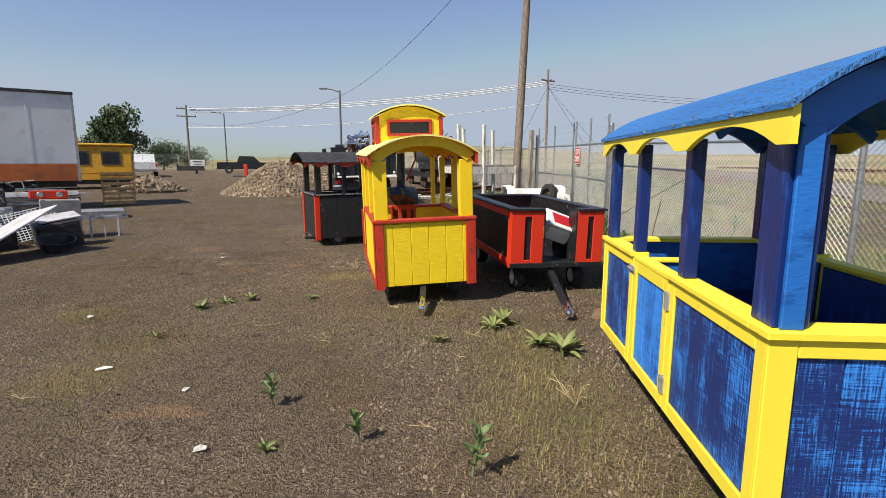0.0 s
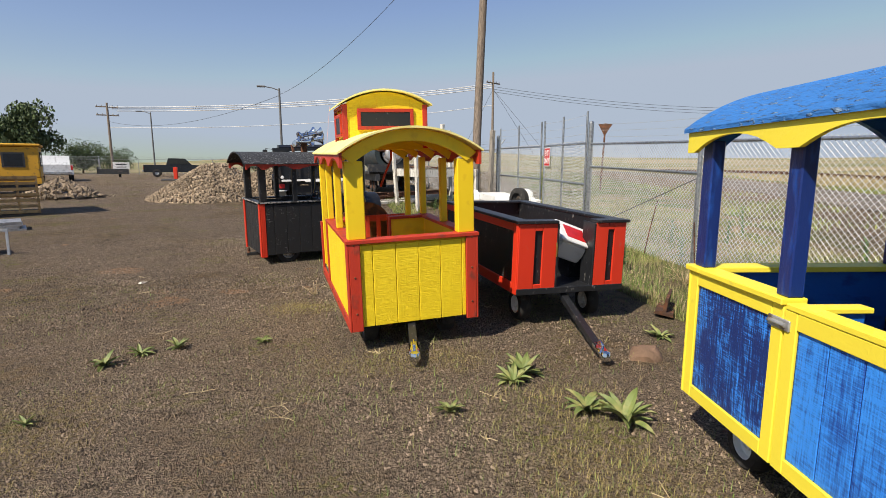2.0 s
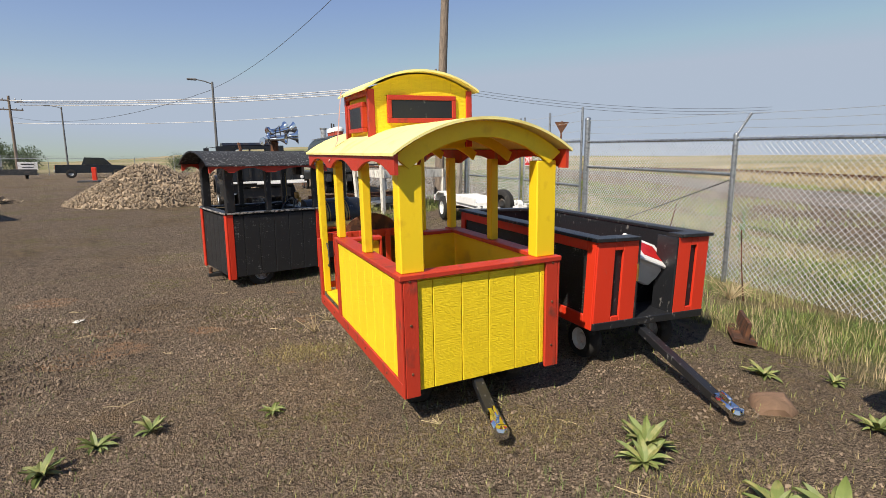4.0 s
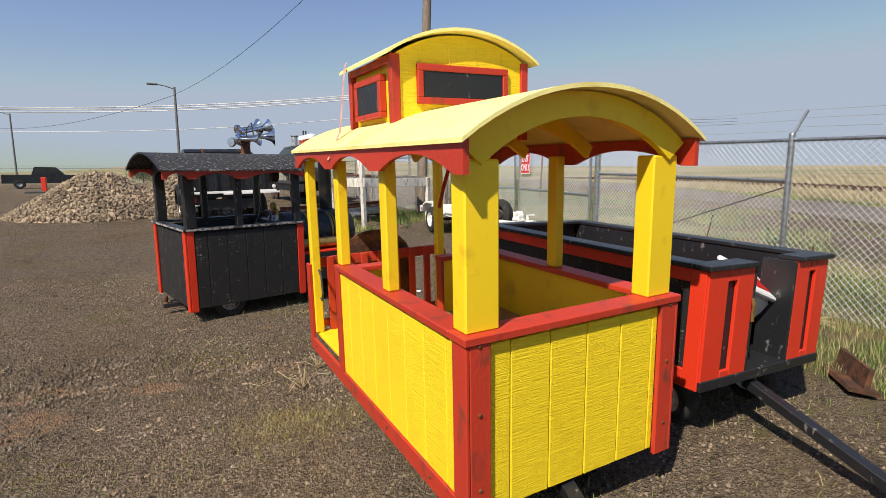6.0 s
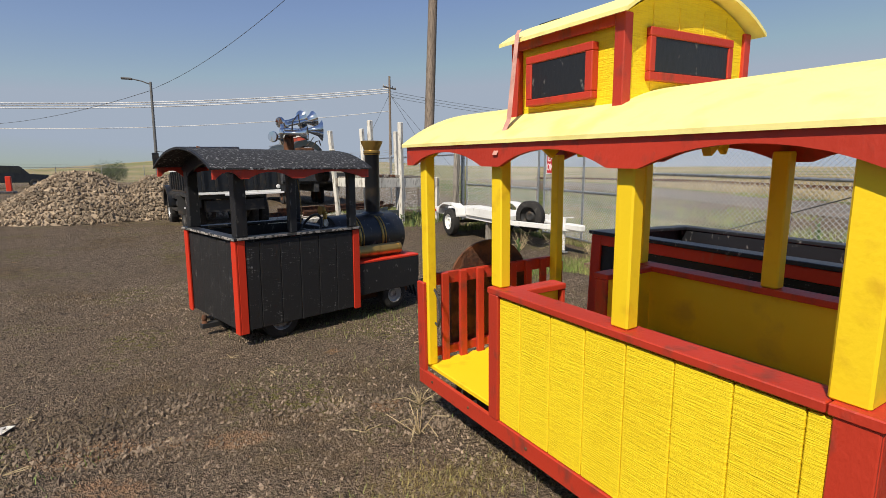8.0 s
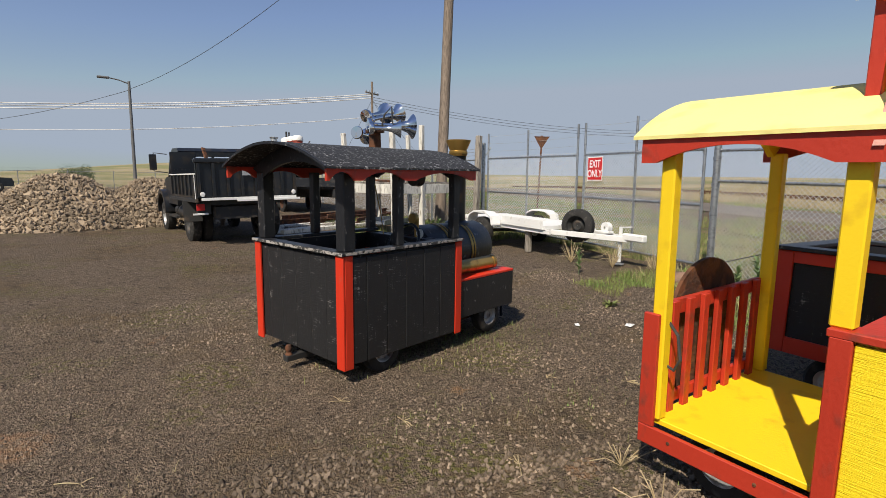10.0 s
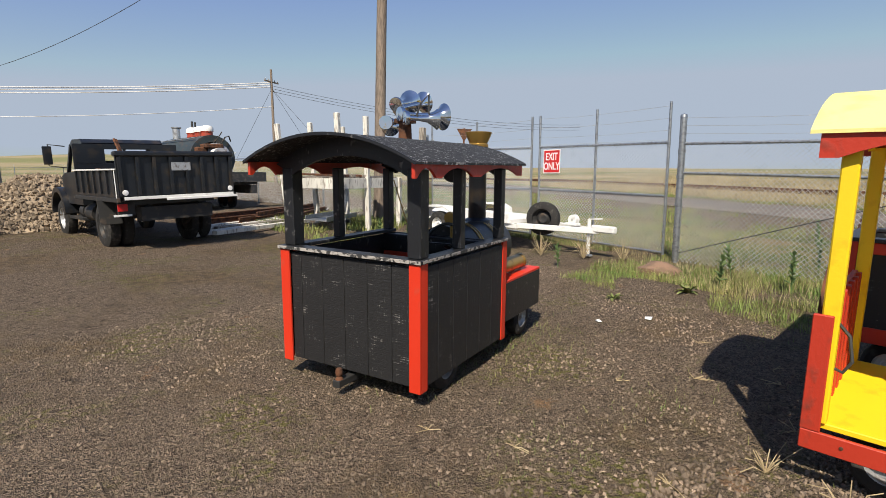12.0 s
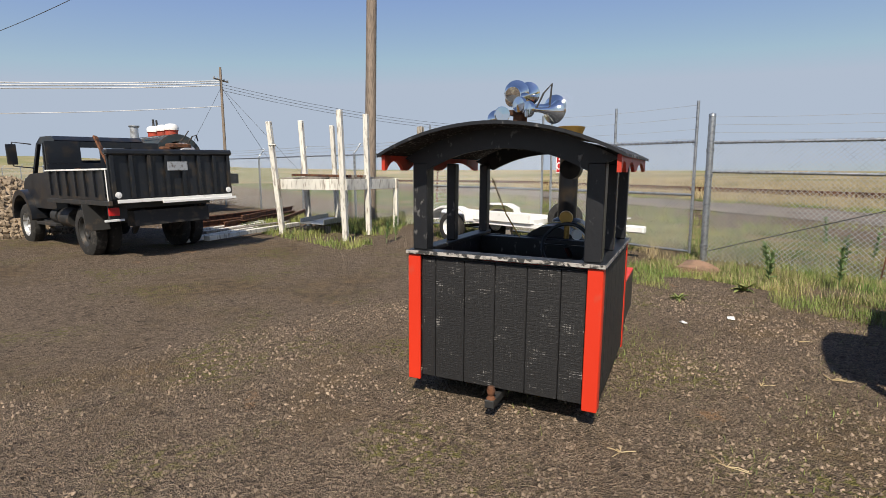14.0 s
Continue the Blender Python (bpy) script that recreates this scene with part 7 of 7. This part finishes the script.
for x, y, h in ((-0.14, 3.12, 0.2), (1.14, 2.22, 0.28), (0.5, 2.62, 0.18), (4.2, 10.1, 0.45), (3.6, 12.3, 0.35), (4.6, 9.4, 0.5), (6.2, 9.6, 0.5), (3.4, 17.0, 0.5), (3.0, 16.8, 0.45), (5.0, 10.3, 0.45), (7.2, 9.4, 0.5), (5.6, 8.4, 0.45), (8.2, 10.2, 0.6), (7.6, 7.1, 0.55), (3.4, 16.3, 0.4), (9.3, 8.0, 0.6), (4.5, 8.2, 0.45)):
    sapling(x, y, h, "upright leafy green weed in the gravel")


def blades(count, spot, lo, hi, width=0.004, lean=0.5):
    v, f = [], []
    for _ in range(count):
        x, y = spot()
        z = ground_z(x, y) - 0.005
        h = random.uniform(lo, hi)
        a = random.uniform(0, 6.283)
        b = random.uniform(0.1, lean) * h
        cx, sx = math.cos(a), math.sin(a)
        k = len(v)
        v += [(x - sx * width, y + cx * width, z), (x + sx * width, y - cx * width, z), (x + cx * b * 0.4 + sx * width * 0.7, y + sx * b * 0.4 - cx * width * 0.7, z + h * 0.6),
              (x + cx * b * 0.4 - sx * width * 0.7, y + sx * b * 0.4 + cx * width * 0.7, z + h * 0.6), (x + cx * b, y + sx * b, z + h)]
        f += [(k, k + 1, k + 2, k + 3), (k + 3, k + 2, k + 4)]
    return Shape().put(v, f)


def patchy(spot, level, scale):
    def pick():
        for _ in range(60):
            x, y = spot()
            if noise.noise((x * scale, y * scale, 7.7)) > level:
                return x, y
        return x, y
    return pick


def verge():
    y = random.uniform(1.5, 21)
    lo = 5.3 + 0.03 * (y - 8) if y > 12 else 3.8 + 0.05 * abs(y - 8)
    return lo + random.random() ** 1.6 * 5.0, y


def strip():
    t = random.random()
    return random.uniform(3.0, 6.0), random.uniform(8.6, 11.8)


def yard():
    return random.uniform(-3.2, 4.0), random.uniform(1.2, 9.0)


def under():
    c = random.choice(((1.1, 6.6, 0.8, 1.3), (3.1, 7.1, 0.8, 1.4), (2.7, 2.4, 0.75, 1.4), (0.3, 10.3, 0.9, 0.6), (1.2, 4.4, 1.4, 0.9), (1.7, 2.9, 0.7, 0.9)))
    return random.gauss(c[0], c[2] * 0.6), random.gauss(c[1], c[3] * 0.6)


def turf():
    c = random.choice(TURF)
    return random.gauss(c[0], c[2] * 0.55), random.gauss(c[1], c[3] * 0.55)


def beside():
    y = random.uniform(1.3, 4.6)
    return random.gauss(1.78 + 0.06 * (y - 3), 0.33), y


def stand_side():
    return random.uniform(1.8, 7.4), random.uniform(16.3, 23.5)


def past_road():
    s, o = random.uniform(-30, 40), 9.6 + random.random() ** 1.5 * 15
    p = start + road_dir * s + road_out * o
    return p.x, p.y


for shape, mat, label in ((blades(46000, patchy(verge, -0.2, 0.7), 0.04, 0.14, 0.003, 0.9), GREEN_GRASS, "green grass along the fence"),
                          (blades(20000, patchy(verge, -0.4, 0.9), 0.05, 0.18, 0.003, 1.0), DRY_GRASS, "dry straw-coloured grass along the fence"),
                          (blades(10000, patchy(strip, -0.1, 0.9), 0.03, 0.11, 0.003, 0.9), GREEN_GRASS, "grass tufts beside the gate"),
                          (blades(3500, patchy(yard, 0.12, 0.9), 0.015, 0.05, 0.0025, 1.2), GREEN_GRASS, "sparse short grass in the yard gravel"),
                          (blades(3600, patchy(yard, 0.1, 1.3), 0.015, 0.045, 0.0018, 2.2), DRY_GRASS, "dry straw litter in the yard gravel"),
                          (blades(9000, turf, 0.012, 0.05, 0.0014, 1.6), OLIVE_GRASS, "short olive grass in trodden patches of the yard"),
                          (blades(3600, beside, 0.02, 0.085, 0.0014, 1.2), OLIVE_GRASS, "thin olive grass beside the blue car"),
                          (blades(5000, under, 0.02, 0.075, 0.0024, 1.0), GREEN_GRASS, "grass growing under and between the train cars"),
                          (blades(10000, patchy(stand_side, -0.1, 0.8), 0.05, 0.2, 0.007, 0.8), GREEN_GRASS, "grass round the timber stand"),
                          (blades(34000, past_road, 0.12, 0.45, 0.012), DRY_GRASS, "tall dry grass on the bank past the road")):
    single("grass", shape, mat, label, "grass", kind="stuff")


def shoulder_side():
    p = start + road_dir * random.uniform(-12, 24) + road_out * (random.random() ** 1.5 * 4.2 - 2.2 if random.random() < 0.45 else random.uniform(7.6, 10.0))
    return p.x, p.y


single("grass", blades(16000, patchy(shoulder_side, 0.0, 0.6), 0.05, 0.24, 0.006, 0.7), GREEN_GRASS, "low green weeds on the road shoulders", "grass", kind="stuff")


def near_spot():
    x, y = random.uniform(-4.6, 3.6), 0.7 + 12.3 * random.random() ** 1.15
    return x, y, ground_z(x, y) + 0.001


single("gravel", stones(60000, near_spot, 0.006, 0.018), PEBBLE, "loose dark gravel on the yard", "gravel", kind="stuff")
clods = [(-2.1, 7.4), (-1.9, 8.3), (-1.6, 8.0), (-2.5, 8.7), (-1.4, 8.6), (-2.3, 6.9), (0.3, 7.7), (-0.3, 8.2)]


def clod_spot():
    c = random.choice(clods)
    x, y = random.gauss(c[0], 0.28), random.gauss(c[1], 0.1)
    return x, y, ground_z(x, y) + 0.006


single("gravel", stones(3000, clod_spot, 0.009, 0.024), PEBBLE, "low ridges of heaped gravel in wheel tracks", "gravel", kind="stuff")


def straw(x, y, n, r, h, label):
    s = Shape()
    for k in range(n):
        a = random.uniform(0, 6.28)
        b = random.uniform(0.1, 1) * r
        s.path([(0, 0, 0), (math.cos(a) * b * 0.5, math.sin(a) * b * 0.5, h * random.uniform(0.3, 0.7)), (math.cos(a) * b, math.sin(a) * b, h * random.uniform(0.2, 1.1))], 0.0028, 4)
    single("dry_stalk", s, STRAW, label, "dry plant", "dry plants", kind="stuff", m=T((x, y, ground_z(x, y))))


straw(1.95, 2.97, 11, 0.22, 0.22, "bleached dry stalks of a dead weed")
straw(0.16, 8.0, 14, 0.24, 0.13, "tangled dry weed beside the wheel")
straw(0.0, 7.6, 12, 0.22, 0.18, "tangled dry weed beside the yellow car")
straw(4.9, 7.3, 40, 0.35, 0.25, "clump of dry tumbleweed at the fence")
for x, y in ((4.5, 12.5), (4.9, 12.0), (4.2, 13.2)):
    straw(x, y, 30, 0.3, 0.4, "tuft of dry grass stalks by the trailer")
for k in range(34):
    x, y = random.uniform(-3.4, 2.2), random.uniform(2.2, 10.4)
    straw(x, y, 5, 0.14, 0.02, "few dry straws lying on the gravel")


def lump(r, seed):
    s = Shape()
    bm = bmesh.new()
    bmesh.ops.create_icosphere(bm, subdivisions=2, radius=r)
    for v in bm.verts:
        v.co *= 1 + 0.45 * noise.noise(v.co * 4 / r * 0.25 + Vector((seed, 0, 0)))
        v.co.z *= 0.55
    bm.verts.index_update()
    s.put([v.co.copy() for v in bm.verts], [tuple(v.index for v in f.verts) for f in bm.faces])
    bm.free()
    return s


single("earth_lump", lump(0.34, 3), DIRT_ROCK, "flat reddish brown earth lump beside the gate", "rock", smooth=True, m=T((4.5, 11.1, 0.12)))
single("earth_lump", lump(0.16, 5), DIRT_ROCK, "reddish brown earth lump near the hitch", "rock", smooth=True, m=T((2.95, 5.05, 0.0)))
log = Shape().prism([(-0.1, 0), (0.1, 0), (0.09, 0.03), (0.02, 0.04), (0.015, 0.19), (-0.015, 0.19), (-0.02, 0.04), (-0.09, 0.03)], pose(0, 0, 0, 90), 0.5)
single("rusty_iron", log, RUST, "short rusty iron offcut lying in the grass", "iron scrap", m=T((4.05, 6.4, 0.05)) @ pose(0, 0, 0, 0, 8, -38))
for k, (x, y, sx, sy, a, m) in enumerate(((-1.64, 3.82, 0.06, 0.02, 20, WHITE), (-0.41, 2.56, 0.036, 0.024, 10, OLD_WHITE), (-0.84, 3.42, 0.03, 0.014, 70, WHITE), (-2.62, 5.34, 0.03, 0.03, 40, WHITE), (-2.33, 8.6, 0.05, 0.03, 60, OLD_WHITE), (2.2, 9.9, 0.05, 0.035, 20, WHITE), (1.75, 10.2, 0.035, 0.025, 60, WHITE))):
    s = Shape().put([(-sx, -sy, 0), (sx, -sy * 0.8, 0.008), (sx * 0.9, sy, 0.002), (0, sy * 1.1, 0.014), (-sx, sy * 0.9, 0.003), (-sx, -sy, 0.004), (sx, -sy * 0.8, 0.012), (sx * 0.9, sy, 0.006), (0, sy * 1.1, 0.018), (-sx, sy * 0.9, 0.007)],
                    [(0, 1, 2, 3, 4), (9, 8, 7, 6, 5)] + [(i, (i + 1) % 5, 5 + (i + 1) % 5, 5 + i) for i in range(5)])
    single("litter", s, m, "small scrap of white litter on the gravel", "litter", "litter", m=T((x, y, ground_z(x, y) + 0.012)) @ pose(0, 0, 0, 0, 0, a))
single("litter", Shape().beam((0, 0, 0), (0.14, 0.03, 0.003), 0.012, 0.008), BLUE, "short blue plastic strip on the gravel", "litter", "litter", m=T((-0.69, 7.62, 0.012)))
single("litter", Shape().box(-0.012, 0.012, -0.015, 0.015, 0, 0.01), PINK, "small pink plastic scrap on the gravel", "litter", "litter", m=T((0.1, 7.22, 0.008)))
for x, y, h, a in ((5.35, 9.1, 1.1, 6), (5.0, 7.2, 0.9, -5)):
    single("iron_rod", Shape().path([(0, 0, 0), (0.01, 0.01, h * 0.5), (0.03, 0.0, h)], 0.009, 6), RUST, "thin rusty rod standing in the grass by the fence", "iron rod", "iron rods", m=T((x, y, 0)) @ pose(0, 0, 0, a, a, 0))
